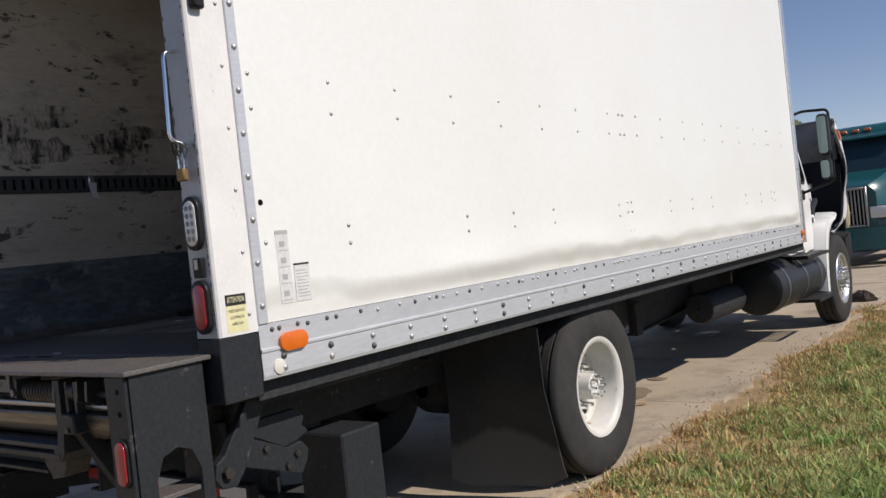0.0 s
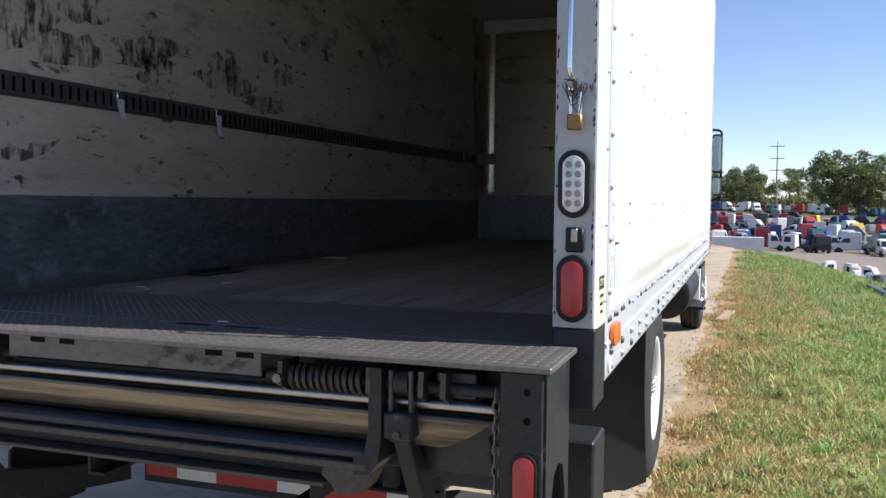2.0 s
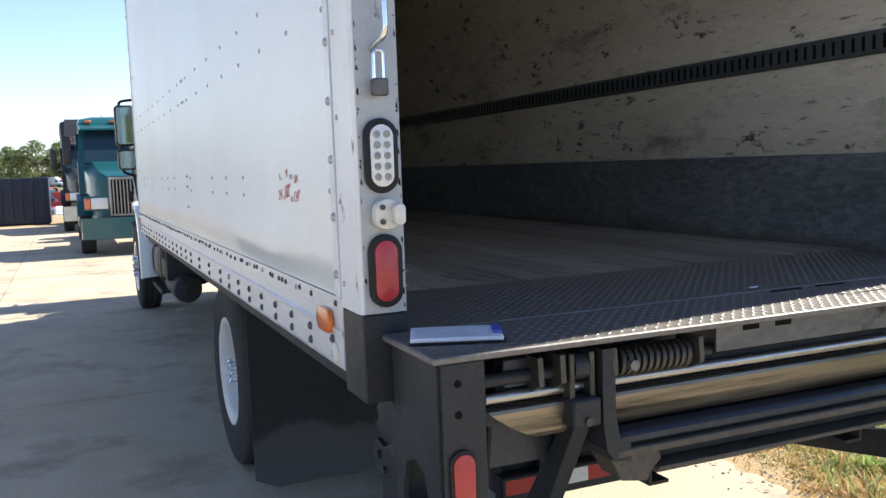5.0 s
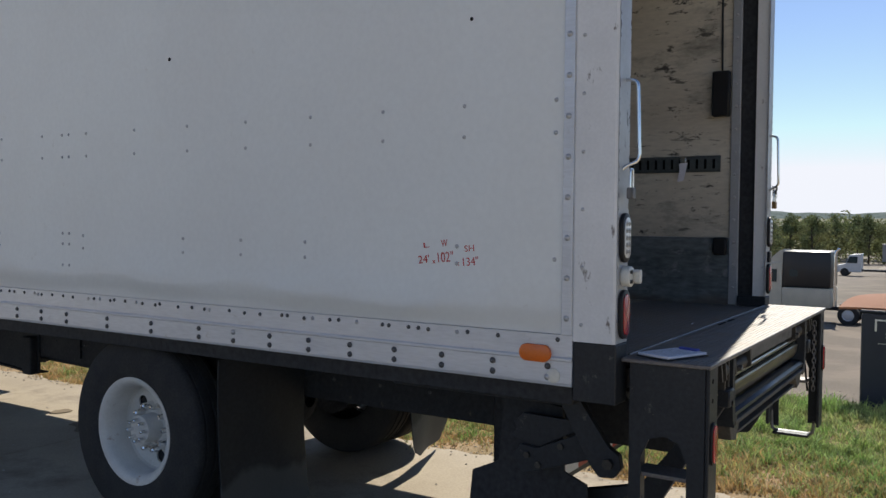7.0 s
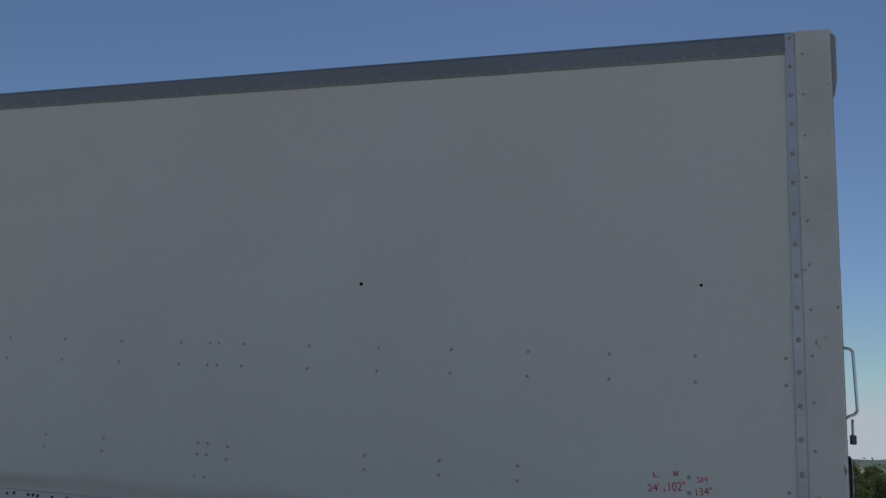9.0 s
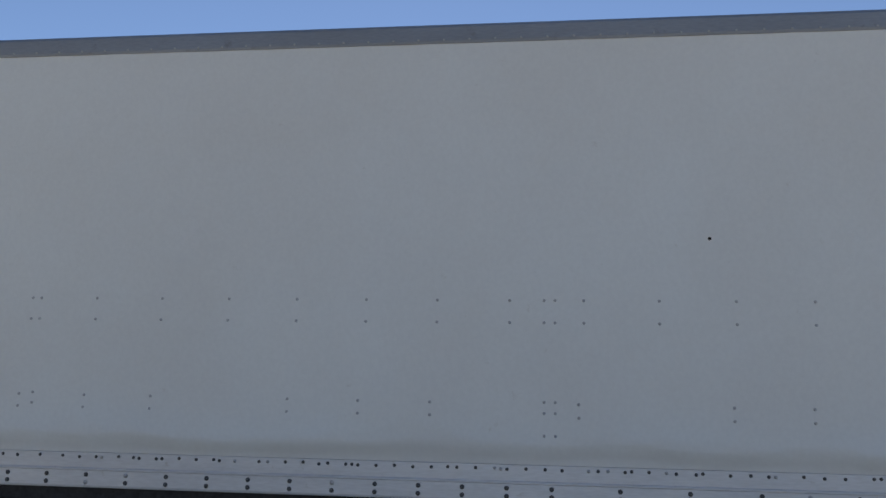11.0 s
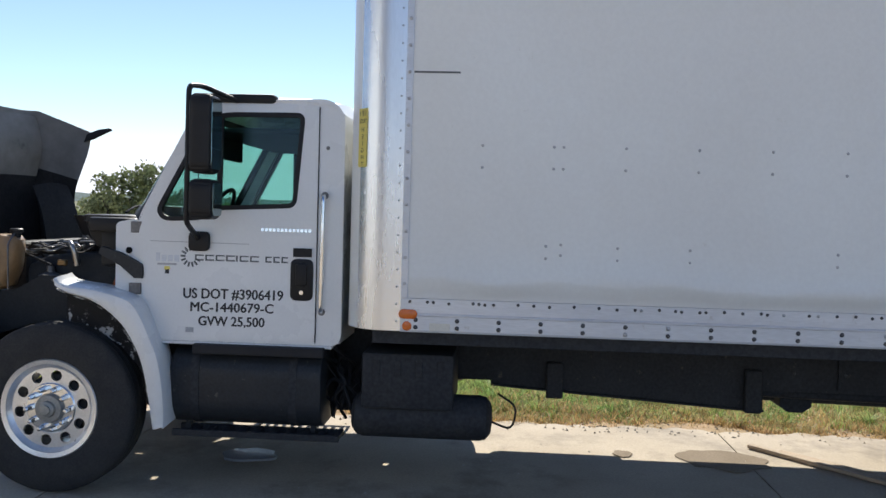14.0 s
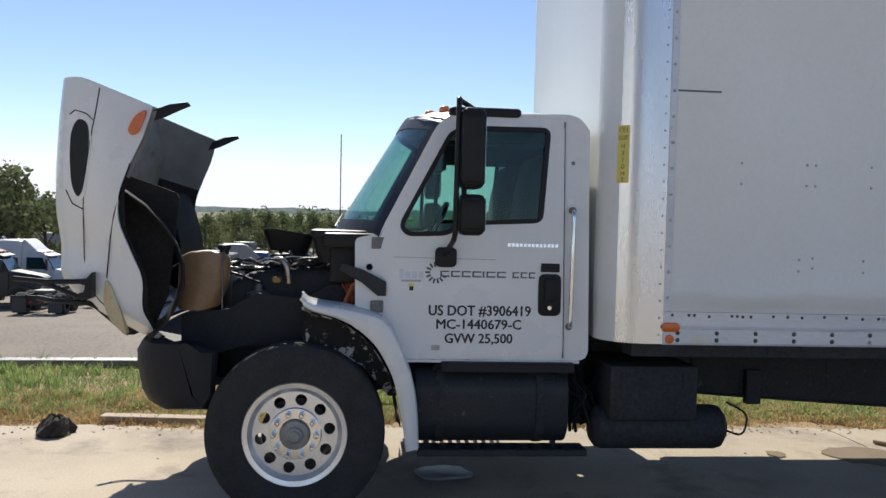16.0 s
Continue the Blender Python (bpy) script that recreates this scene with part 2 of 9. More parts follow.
M["rubber_flap"] = mat("flap_rubber", (0.022, 0.025, 0.029), 0.55, 0, 0.15, 5, 0.2, 50, tint=(0.035, 0.037, 0.038), tint_amt=0.7, spec=0.2)
M["rubber_flap"] = dirt_shade_band(M["rubber_flap"], 0.30, 0.12, (0.1, 0.104, 0.104), 0.6)
M["rivet"] = mat("rivet_metal", (0.5, 0.5, 0.5), 0.45, 0.6, 0.1, 30, 0)
M["black"] = scuffed(mat("black_paint", (0.024, 0.027, 0.031), 0.45, 0, 0.2, 8, 0.25, 60, spec=0.3), 14, 0.63, 0.7, (0.1, 0.095, 0.085))
M["chassis"] = mat("chassis_paint", (0.032, 0.034, 0.038), 0.6, 0, 0.25, 6, 0.3, 40, tint=(0.05, 0.05, 0.05), tint_amt=0.6, spec=0.15)
M["rubber"] = mat("tyre_rubber", (0.034, 0.034, 0.035), 0.85, 0, 0.15, 9, 0.2, 90, tint=(0.06, 0.057, 0.052), tint_amt=0.6, spec=0.2)
M["plastic"] = mat("black_plastic", (0.02, 0.02, 0.021), 0.42, 0, 0.1, 12, 0.1, 200, spec=0.2)
M["bumper"] = mat("grey_plastic", (0.028, 0.028, 0.03), 0.6, 0, 0.1, 10, 0.2, 200, spec=0.2)
M["wheelwhite"] = scuffed(mat("white_steel", (0.66, 0.65, 0.61), 0.45, 0, 0.04, 8, 0.1), 9, 0.6, 0.7, (0.3, 0.2, 0.12))
M["ply"] = scuffed(scuffed(mat("liner_board", (0.64, 0.585, 0.48), 0.62, 0, 0.08, 2.2, 0.15, 60, (1, 0.25, 1), tint=(0.42, 0.365, 0.285), tint_amt=0.7),
                          12, 0.60, 0.65, (0.07, 0.06, 0.05), (1, 0.45, 1)), 2.6, 0.55, 0.72, (0.13, 0.12, 0.1), (1, 0.5, 1.3))
M["ply"] = scuffed(M["ply"], 24, 0.61, 0.66, (0.16, 0.145, 0.12), (1, 0.25, 1.6))
M["front_liner"] = scuffed(scuffed(mat("front_liner_board", (0.32, 0.295, 0.24), 0.28, 0.5, 0.08, 2.2, 0.2, 50, (0.3, 1, 1.6), tint=(0.38, 0.33, 0.245), tint_amt=0.6),
                          13, 0.645, 0.68, (0.04, 0.035, 0.03), (0.4, 1, 1.8)), 4, 0.55, 0.68, (0.16, 0.14, 0.11), (0.5, 1, 1))
M["kick"] = scuffed(mat("kick_steel", (0.145, 0.166, 0.17), 0.45, 0.3, 0.3, 3, 0.2, 45, (1, 0.3, 1), tint=(0.25, 0.27, 0.28), tint_amt=0.6),
                    14, 0.63, 0.70, (0.36, 0.37, 0.38), (1, 0.4, 0.8))
M["kick"] = scuffed(M["kick"], 4, 0.55, 0.75, (0.06, 0.07, 0.08), (1, 0.4, 1.6))
M["kick"] = scuffed(M["kick"], 9, 0.56, 0.66, (0.28, 0.29, 0.29), (1, 0.8, 0.8))
M["kick"] = dirt_shade_band(M["kick"], 1.225, 0.04, (0.13, 0.085, 0.055), 0.55)
M["plank"] = scuffed(mat("floor_plank", (0.31, 0.275, 0.232), 0.75, 0, 0.15, 3, 0.3, 90, (6, 0.5, 1), tint=(0.19, 0.17, 0.155), tint_amt=0.6, rand=0.22),
                     5, 0.56, 0.72, (0.07, 0.058, 0.046), (2.2, 0.3, 1))
M["tread"] = mat("tread_plate", (0.16, 0.155, 0.152), 0.5, 0.5, 0.18, 5, 0.1, 90, tint=(0.2, 0.165, 0.14), tint_amt=0.7)
M["steel"] = scuffed(mat("worn_steel", (0.2, 0.2, 0.205), 0.45, 0.7, 0.15, 7, 0.2, 60, tint=(0.09, 0.085, 0.08), tint_amt=0.7), 10, 0.62, 0.68, (0.22, 0.1, 0.05))
M["gate_alu"] = scuffed(mat("gate_aluminium", (0.27, 0.235, 0.175), 0.4, 0.7, 0.1, 4, 0.1, 90, (0.12, 1, 3), tint=(0.15, 0.13, 0.095), tint_amt=0.8), 4, 0.47, 0.66, (0.035, 0.03, 0.026), (0.22, 1, 4))
M["scraped"] = scuffed(scuffed(mat("scraped_plate", (0.14, 0.14, 0.145), 0.42, 0.6, 0.15, 6, 0.15, 60, (0.4, 1, 1), tint=(0.08, 0.08, 0.085), tint_amt=0.7), 9, 0.58, 0.66, (0.035, 0.03, 0.028), (0.7, 1, 1)), 13, 0.67, 0.7, (0.28, 0.1, 0.04))
M["red_lens"] = mat("red_lens", (0.42, 0.02, 0.025), 0.22, 0, 0.08, 20, 0.25, 300, coat=0.4)
M["amber"] = mat("amber_lens", (0.75, 0.16, 0.015), 0.22, 0, 0.06, 20, 0.2, 300, coat=0.3)
M["amber_rear"] = M["amber"]
M["clear_lens"] = mat("clear_lens", (0.72, 0.72, 0.7), 0.18, 0.1, 0.15, 40, 0.3, 200, coat=0.4)
M["orange_cab"] = mat("cab_marker_lens", (0.75, 0.2, 0.07), 0.25, 0, 0.05, 20, 0.1)
M["yellow"] = mat("yellow_decal", (0.78, 0.66, 0.16), 0.5, 0, 0.05, 12, 0)
M["pale_yellow"] = mat("faded_label", (0.76, 0.72, 0.42), 0.5, 0, 0.05, 12, 0)
M["pale"] = mat("pale_decal", (0.7, 0.68, 0.6), 0.5, 0, 0.05, 12, 0)
M["cove"] = scuffed(mat("bent_liner_sheet", (0.5, 0.46, 0.39), 0.26, 0.85, 0.08, 3, 0.08, 40, (1, 1, 0.3), tint=(0.36, 0.32, 0.26), tint_amt=0.6), 9, 0.66, 0.72, (0.1, 0.09, 0.08))
M["ink"] = mat("black_ink", (0.02, 0.02, 0.022), 0.5, 0, 0.02, 12, 0)
M["grey_ink"] = mat("grey_ink", (0.10, 0.11, 0.11), 0.45, 0, 0.05, 12, 0)
M["red_ink"] = mat("red_marker_ink", (0.55, 0.05, 0.04), 0.6, 0, 0.1, 30, 0)
M["faint_ink"] = mat("faint_print", (0.42, 0.42, 0.42), 0.6, 0, 0.05, 12, 0)
M["tape_red"] = mat("red_tape", (0.4, 0.02, 0.02), 0.35, 0, 0.1, 10, 0.05)
M["tape_white"] = mat("white_tape", (0.7, 0.7, 0.69), 0.35, 0, 0.1, 10, 0.05)
M["tank_tan"] = mat("tan_plastic", (0.34, 0.21, 0.10), 0.35, 0, 0.1, 4, 0.05, 40, tint=(0.22, 0.13, 0.06), tint_amt=0.8)
M["blue_hose"] = mat("blue_plastic", (0.03, 0.1, 0.22), 0.4, 0, 0.1)
M["orange_hose"] = mat("orange_hose", (0.5, 0.13, 0.04), 0.5, 0, 0.1)
M["cloth"] = mat("grey_cloth", (0.045, 0.047, 0.05), 0.9, 0, 0.15, 8, 0.3, 200)
M["paper"] = mat("paper", (0.72, 0.72, 0.78), 0.7, 0, 0.03, 8, 0.05)
M["paper_blue"] = mat("blue_print", (0.08, 0.1, 0.4), 0.6, 0, 0.1, 30, 0)
M["hood_grey"] = scuffed(mat("bare_fibreglass", (0.27, 0.26, 0.245), 0.75, 0, 0.08, 2.5, 0.25, 40, tint=(0.13, 0.12, 0.11), tint_amt=0.8), 2.2, 0.62, 0.72, (0.06, 0.06, 0.06))
M["hood_in"] = mat("hood_inner", (0.03, 0.029, 0.029), 0.7, 0, 0.2, 5, 0.3, 40, tint=(0.018, 0.018, 0.019), tint_amt=0.6, spec=0.12)
M["liner_speckled"] = scuffed(mat("speckled_liner", (0.012, 0.012, 0.013), 0.6, 0, 0.2, 5, 0.3, 40, spec=0.2), 11, 0.54, 0.58, (0.4, 0.4, 0.39))
M["headlight"] = mat("yellowed_lens", (0.55, 0.5, 0.33), 0.25, 0, 0.1, 10, 0.05, tint=(0.5, 0.3, 0.12), tint_amt=0.6)
M["glass"] = glass("cab_glass", (0.62, 0.80, 0.755))
M["mirror"] = mat("mirror_glass", (0.22, 0.30, 0.31), 0.03, 1.0, 0, 5, 0)
M["brass"] = mat("brass", (0.3, 0.19, 0.085), 0.5, 0.8, 0.1, 20, 0.1)
M["concrete"] = scuffed(scuffed(mat("concrete", (0.45, 0.375, 0.28), 0.85, 0, 0.1, 0.8, 0.3, 60, tint=(0.34, 0.28, 0.205), tint_amt=0.8, rand=0.05),
                               1.3, 0.52, 0.72, (0.2, 0.165, 0.125)), 25, 0.7, 0.76, (0.12, 0.1, 0.085))
M["damp"] = mat("damp_concrete", (0.25, 0.2, 0.145), 0.9, 0, 0.1, 3, 0.2, 60, tint=(0.2, 0.16, 0.115), tint_amt=0.8, spec=0.1)
M["wood"] = mat("weathered_wood", (0.42, 0.32, 0.22), 0.8, 0, 0.15, 5, 0.3, 60, (1, 8, 8))
M["soil_dark"] = mat("dark_turf", (0.05, 0.04, 0.03), 0.95, 0, 0.3, 20, 0.4)
M["stone"] = mat("stone", (0.42, 0.375, 0.31), 0.9, 0, 0.2, 12, 0.4, 60, rand=0.3)
M["loose_stone"] = mat("loose_stone", (0.27, 0.24, 0.2), 0.9, 0, 0.2, 12, 0, 60, rand=0.75, island=True)
M["bark"] = mat("bark", (0.09, 0.07, 0.055), 0.9, 0, 0.2, 8, 0.4, 40)
M["leaf"] = leafy(mat("leaf", (0.11, 0.15, 0.045), 0.7, 0, 0.1, 0.4, 0, 20, tint=(0.13, 0.125, 0.04), tint_amt=0.6, rand=0.45, island=True))
# far foliage paled and cooled in its base colour for a hazy distance
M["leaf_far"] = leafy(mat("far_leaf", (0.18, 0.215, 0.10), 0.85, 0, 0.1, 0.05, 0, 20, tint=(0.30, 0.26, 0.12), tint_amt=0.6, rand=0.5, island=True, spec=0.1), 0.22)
M["grass"] = leafy(mat("grass_blade", (0.215, 0.325, 0.105), 0.65, 0, 0.1, 0.9, 0, 20, tint=(0.52, 0.47, 0.23), tint_amt=0.8, rand=0.6, island=True), 0.26)
M["tuft"] = leafy(mat("tuft_blade", (0.24, 0.40, 0.11), 0.6, 0, 0.1, 1.5, 0, 20, tint=(0.44, 0.46, 0.18), tint_amt=0.7, rand=0.55, island=True), 0.26)
M["dry_grass"] = leafy(mat("dry_grass_blade", (0.62, 0.42, 0.22), 0.7, 0, 0.1, 1.4, 0, 20, tint=(0.40, 0.33, 0.13), tint_amt=0.7, rand=0.4, island=True), 0.26)
M["building"] = mat("white_cladding", (0.62, 0.66, 0.7), 0.5, 0, 0.02, 0.3, 0.05, 8, (4, 4, 0.3))
M["window_blue"] = mat("window_glass", (0.02, 0.045, 0.06), 0.08, 0.2, 0.05, 2, 0)
M["navy"] = scuffed(mat("navy_paint", (0.012, 0.018, 0.042), 0.45, 0, 0.1, 4, 0.1), 8, 0.66, 0.74, (0.05, 0.055, 0.07))
M["peach"] = mat("faded_red_paint", (0.5, 0.22, 0.15), 0.5, 0, 0.08, 3, 0.05)
M["teal"] = mat("teal_paint", (0.007, 0.08, 0.09), 0.3, 0, 0.05, 3, 0.03, coat=0.3)
M["t_white"] = mat("yard_white", (0.7, 0.7, 0.7), 0.4, 0, 0.05, 2, 0)
M["t_red"] = mat("yard_red", (0.36, 0.03, 0.035), 0.4, 0, 0.05, 2, 0)
M["t_blue"] = mat("yard_blue", (0.03, 0.07, 0.2), 0.4, 0, 0.05, 2, 0)
M["t_yellow"] = mat("yard_yellow", (0.65, 0.45, 0.03), 0.4, 0, 0.05, 2, 0)
M["t_grey"] = mat("yard_grey", (0.25, 0.25, 0.26), 0.5, 0, 0.05, 2, 0)
M["t_black"] = mat("yard_black", (0.02, 0.02, 0.022), 0.4, 0, 0.05, 2, 0)
M["salmon"] = mat("faded_salmon_paint", (0.31, 0.14, 0.085), 0.8, 0, 0.08, 3, 0.05, tint=(0.34, 0.18, 0.115), spec=0.15)
M["t_cream"] = mat("yard_cream", (0.6, 0.55, 0.44), 0.45, 0, 0.06, 2, 0.05)
M["dead_leaf"] = mat("dead_leaf", (0.2, 0.11, 0.05), 0.8, 0, 0.1, 2, 0, 20, tint=(0.32, 0.2, 0.09), tint_amt=0.7, rand=0.5, island=True)
M["pole"] = mat("grey_pole", (0.22, 0.2, 0.18), 0.8, 0, 0.1, 4, 0.1)


# ---- mesh helpers ----
WORLD_OF = {}
FRONT = Matrix.Translation((-0.042, 0, 0)) @ Matrix.Diagonal((0.925, 1, 1, 1))   # the cab stands a little off the body's axis
STATE = {"base": Matrix()}


def thing(name, x, y, z, label, category, group="", kind="", rz=0.0):
    ob = new(name)
    ob.empty_display_size = 0.2
    ob.matrix_basis = pose(x, y, z, 0, 0, rz)
    WORLD_OF[ob] = ob.matrix_basis.copy()
    return tagged(ob, label, category, group, kind)


def link(name, mesh, parent=None, label="", place=None):
    ob = new(name, mesh)
    m = STATE["base"] @ (place or Matrix())
    if parent is not None:
        ob.parent = parent
        ob.matrix_parent_inverse = WORLD_OF[parent].inverted()
    ob.matrix_basis = m
    WORLD_OF[ob] = m.copy()
    if label:
        tagged(ob, label)
    return ob


def mesh_of(name, bm, material, smooth=False):
    bmesh.ops.recalc_face_normals(bm, faces=bm.faces)
    me = bpy.data.meshes.new(name)
    bm.to_mesh(me)
    bm.free()
    me.materials.append(material)
    if smooth:
        me.shade_smooth()
        me.set_sharp_from_angle(angle=radians(38))
    return me


def part(name, bm, material, parent=None, label="", smooth=True, place=None):
    return link(name, mesh_of(name, bm, material, smooth), parent, label, place)


def B():
    return bmesh.new()


def box(x0, x1, y0, y1, z0, z1, bev=0.004, bm=None):
    own = bmesh.new()
    v = [own.verts.new((x, y, z)) for x in (x0, x1) for y in (y0, y1) for z in (z0, z1)]
    for f in ((0, 1, 3, 2), (4, 6, 7, 5), (0, 4, 5, 1), (2, 3, 7, 6), (0, 2, 6, 4), (1, 5, 7, 3)):
        own.faces.new([v[i] for i in f])
    if bev:
        bmesh.ops.bevel(own, geom=own.edges[:], offset=bev, segments=2 if bev > 0.015 else 1, affect="EDGES", profile=0.5)
    return merge(bm, own)


def merge(bm, own):
    if bm is None:
        return own
    vs = [bm.verts.new(v.co) for v in own.verts]
    own.verts.index_update()
    for f in own.faces:
        try:
            bm.faces.new([vs[v.index] for v in f.verts])
        except ValueError:
            pass
    own.free()
    return bm


AX = {"x": (1, 2, 0), "y": (0, 2, 1), "z": (0, 1, 2)}


def prism(pts, axis, a0, a1, bev=0.0, bm=None, inner=None):
    """A polygon (in the two other axes) drawn out along an axis; inner(p) may give another outline at a1."""
    own = bmesh.new()
    i, j, k = AX[axis]

    def at(p, a):
        c = [0, 0, 0]
        c[i], c[j], c[k] = p[0], p[1], a
        return own.verts.new(c)
    lo = [at(p, a0) for p in pts]
    hi = [at(inner(p) if inner else p, a1) for p in pts]
    own.faces.new(lo)
    own.faces.new(hi[::-1])
    n = len(pts)
    for q in range(n):
        own.faces.new((lo[q], lo[(q + 1) % n], hi[(q + 1) % n], hi[q]))
    if bev:
        bmesh.ops.recalc_face_normals(own, faces=own.faces)
        bmesh.ops.bevel(own, geom=own.edges[:], offset=bev, segments=2, affect="EDGES", profile=0.5)
    return merge(bm, own)


def frame_at(d):
    d = Vector(d).normalized()
    u = d.orthogonal().normalized()
    return d, u, d.cross(u)


def cyl(p0, p1, r, seg=16, r1=None, bm=None):
    own = bmesh.new()
    p0, p1 = Vector(p0), Vector(p1)
    d, u, v = frame_at(p1 - p0)
    r1 = r if r1 is None else r1
    ring = lambda p, q: [own.verts.new(p + (u * math.cos(a) + v * math.sin(a)) * q) for a in (2 * math.pi * i / seg for i in range(seg))]
    a, b = ring(p0, r), ring(p1, r1)
    own.faces.new(a[::-1])
    own.faces.new(b)
    for i in range(seg):
        own.faces.new((a[i], a[(i + 1) % seg], b[(i + 1) % seg], b[i]))
    return merge(bm, own)


def tube(pts, r, seg=10, bm=None, closed=False):
    own = bmesh.new()
    pts = [Vector(p) for p in pts]
    n = len(pts)
    rings, u = [], None
    for i, p in enumerate(pts):
        if closed:
            d = (pts[(i + 1) % n] - pts[i - 1]).normalized()
        else:
            d = (pts[min(i + 1, n - 1)] - pts[max(i - 1, 0)]).normalized()
        u = d.orthogonal() if u is None else u - d * u.dot(d)
        u.normalize()
        v = d.cross(u)
        rings.append([own.verts.new(p + (u * math.cos(a) + v * math.sin(a)) * r) for a in (2 * math.pi * k / seg for k in range(seg))])
    for i in range(n if closed else n - 1):
        a, b = rings[i], rings[(i + 1) % n]
        for k in range(seg):
            own.faces.new((a[k], a[(k + 1) % seg], b[(k + 1) % seg], b[k]))
    if not closed:
        own.faces.new(rings[0][::-1])
        own.faces.new(rings[-1])
    return merge(bm, own)


def bent(pts, r=0.03, k=4):
    """Rounds the corners of a polyline."""
    pts = [Vector(p) for p in pts]
    out = [pts[0]]
    for a, b, c in zip(pts, pts[1:], pts[2:]):
        q0, q1 = b + (a - b).normalized() * min(r, (a - b).length / 2), b + (c - b).normalized() * min(r, (c - b).length / 2)
        for i in range(k + 1):
            t = i / k
            out.append(q0 * (1 - t) ** 2 + b * 2 * t * (1 - t) + q1 * t * t)
    return out + [pts[-1]]


def lathe(profile, origin, axis, seg=48, bm=None):
    """profile: (radius, distance along axis) from start to end."""
    own = bmesh.new()
    o = Vector(origin)
    d, u, v = frame_at(axis)
    rings = []
    for r, a in profile:
        rings.append([own.verts.new(o + d * a + (u * math.cos(t) + v * math.sin(t)) * max(r, 1e-4)) for t in (2 * math.pi * i / seg for i in range(seg))])
    for a, b in zip(rings, rings[1:]):
        for i in range(seg):
            own.faces.new((a[i], a[(i + 1) % seg], b[(i + 1) % seg], b[i]))
    return merge(bm, own)


def holed_disc(r0, r1, hole_r, hole_at, n, a0, a1, origin, axis, bm=None, seg=80):
    """A ring-shaped plate with n round holes."""
    own = bmesh.new()
    o = Vector(origin)
    d, u, v = frame_at(axis)
    put = lambda x, y, a: own.verts.new(o + d * a + u * x + v * y)

    def loop(cx, cy, r, s, a):
        vs = [put(cx + r * math.cos(2 * math.pi * i / s), cy + r * math.sin(2 * math.pi * i / s), a) for i in range(s)]
        return [own.edges.new((vs[i], vs[(i + 1) % s])) for i in range(s)]
    es = loop(0, 0, r1, seg, a1) + loop(0, 0, r0, seg // 2, a1)
    for i in range(n):
        t = 2 * math.pi * (i + 0.5) / n
        es += loop(hole_at * math.cos(t), hole_at * math.sin(t), hole_r, 14, a1)
    bmesh.ops.triangle_fill(own, edges=es, use_beauty=True)
    ext = bmesh.ops.extrude_face_region(own, geom=own.faces[:])
    bmesh.ops.translate(own, verts=[g for g in ext["geom"] if isinstance(g, bmesh.types.BMVert)], vec=d * (a0 - a1))
    return merge(bm, own)


def lofted(sections, bm=None, caps=True, closed=True):
    """A skin over sections that all have the same number of points."""
    own = bmesh.new()
    rings = [[own.verts.new(p) for p in s] for s in sections]
    n = len(rings[0])
    for a, b in zip(rings, rings[1:]):
        for i in range(n if closed else n - 1):
            own.faces.new((a[i], a[(i + 1) % n], b[(i + 1) % n], b[i]))
    if caps and closed:
        own.faces.new(rings[0][::-1])
        own.faces.new(rings[-1])
    return merge(bm, own)


def sheet(grid, thick, bm=None):
    """A curved sheet through a grid of points, given thickness along its normals."""
    own = bmesh.new()
    vs = [[own.verts.new(p) for p in row] for row in grid]
    for a, b in zip(vs, vs[1:]):
        for i in range(len(a) - 1):
            own.faces.new((a[i], a[i + 1], b[i + 1], b[i]))
    bmesh.ops.recalc_face_normals(own, faces=own.faces)
    bmesh.ops.solidify(own, geom=own.faces[:], thickness=thick)
    return merge(bm, own)


def oval(cx, cy, w, h, n=24, sq=None):
    """A stadium outline, centred, w wide and h high."""
    r = min(w, h) / 2
    out = []
    for i in range(n):
        a = 2 * math.pi * i / n
        out.append((cx + math.copysign(max(w / 2 - r, 0), math.cos(a)) + r * math.cos(a), cy + math.copysign(max(h / 2 - r, 0), math.sin(a)) + r * math.sin(a)))
    return out


def rrect(x0, x1, y0, y1, r, k=4):
    out = []
    for cx, cy, a0 in ((x1 - r, y1 - r, 0), (x0 + r, y1 - r, 90), (x0 + r, y0 + r, 180), (x1 - r, y0 + r, 270)):
        for i in range(k + 1):
            a = radians(a0 + 90 * i / k)
            out.append((cx + r * math.cos(a), cy + r * math.sin(a)))
    return out


def lettering(name, words, height, place, material, parent, thick=0.0006, width=None, bold=0.0, heavy=0.0):
    """Raised writing in the built-in font, turned into a mesh; place: its centre, x along the line, y up."""
    cu = bpy.data.curves.new(name, "FONT")
    cu.body, cu.align_x, cu.align_y, cu.size, cu.extrude, cu.offset = words, "CENTER", "CENTER", height * 1.4, thick, bold
    cu.resolution_u = 3
    tmp = new(name, cu)
    bpy.context.view_layer.update()
    me = bpy.data.meshes.new_from_object(tmp.evaluated_get(bpy.context.evaluated_depsgraph_get()))
    bpy.data.objects.remove(tmp)
    if width:
        xs = [v.co.x for v in me.vertices]
        k = width / (max(xs) - min(xs))
        for v in me.vertices:
            v.co.x *= k
    if heavy:
        own = bmesh.new()
        for k, (dx, dy) in enumerate(((-1, 0), (1, 0), (0, 0.7), (0, -0.7), (0, 0))):
            one = bmesh.new()
            one.from_mesh(me)
            for v in one.verts:
                v.co += Vector((dx * heavy, dy * heavy, k * 0.00006))
            merge(own, one)
        own.to_mesh(me)
        own.free()
    me.materials.clear()
    me.materials.append(material)
    return link(name, me, parent, "", place)


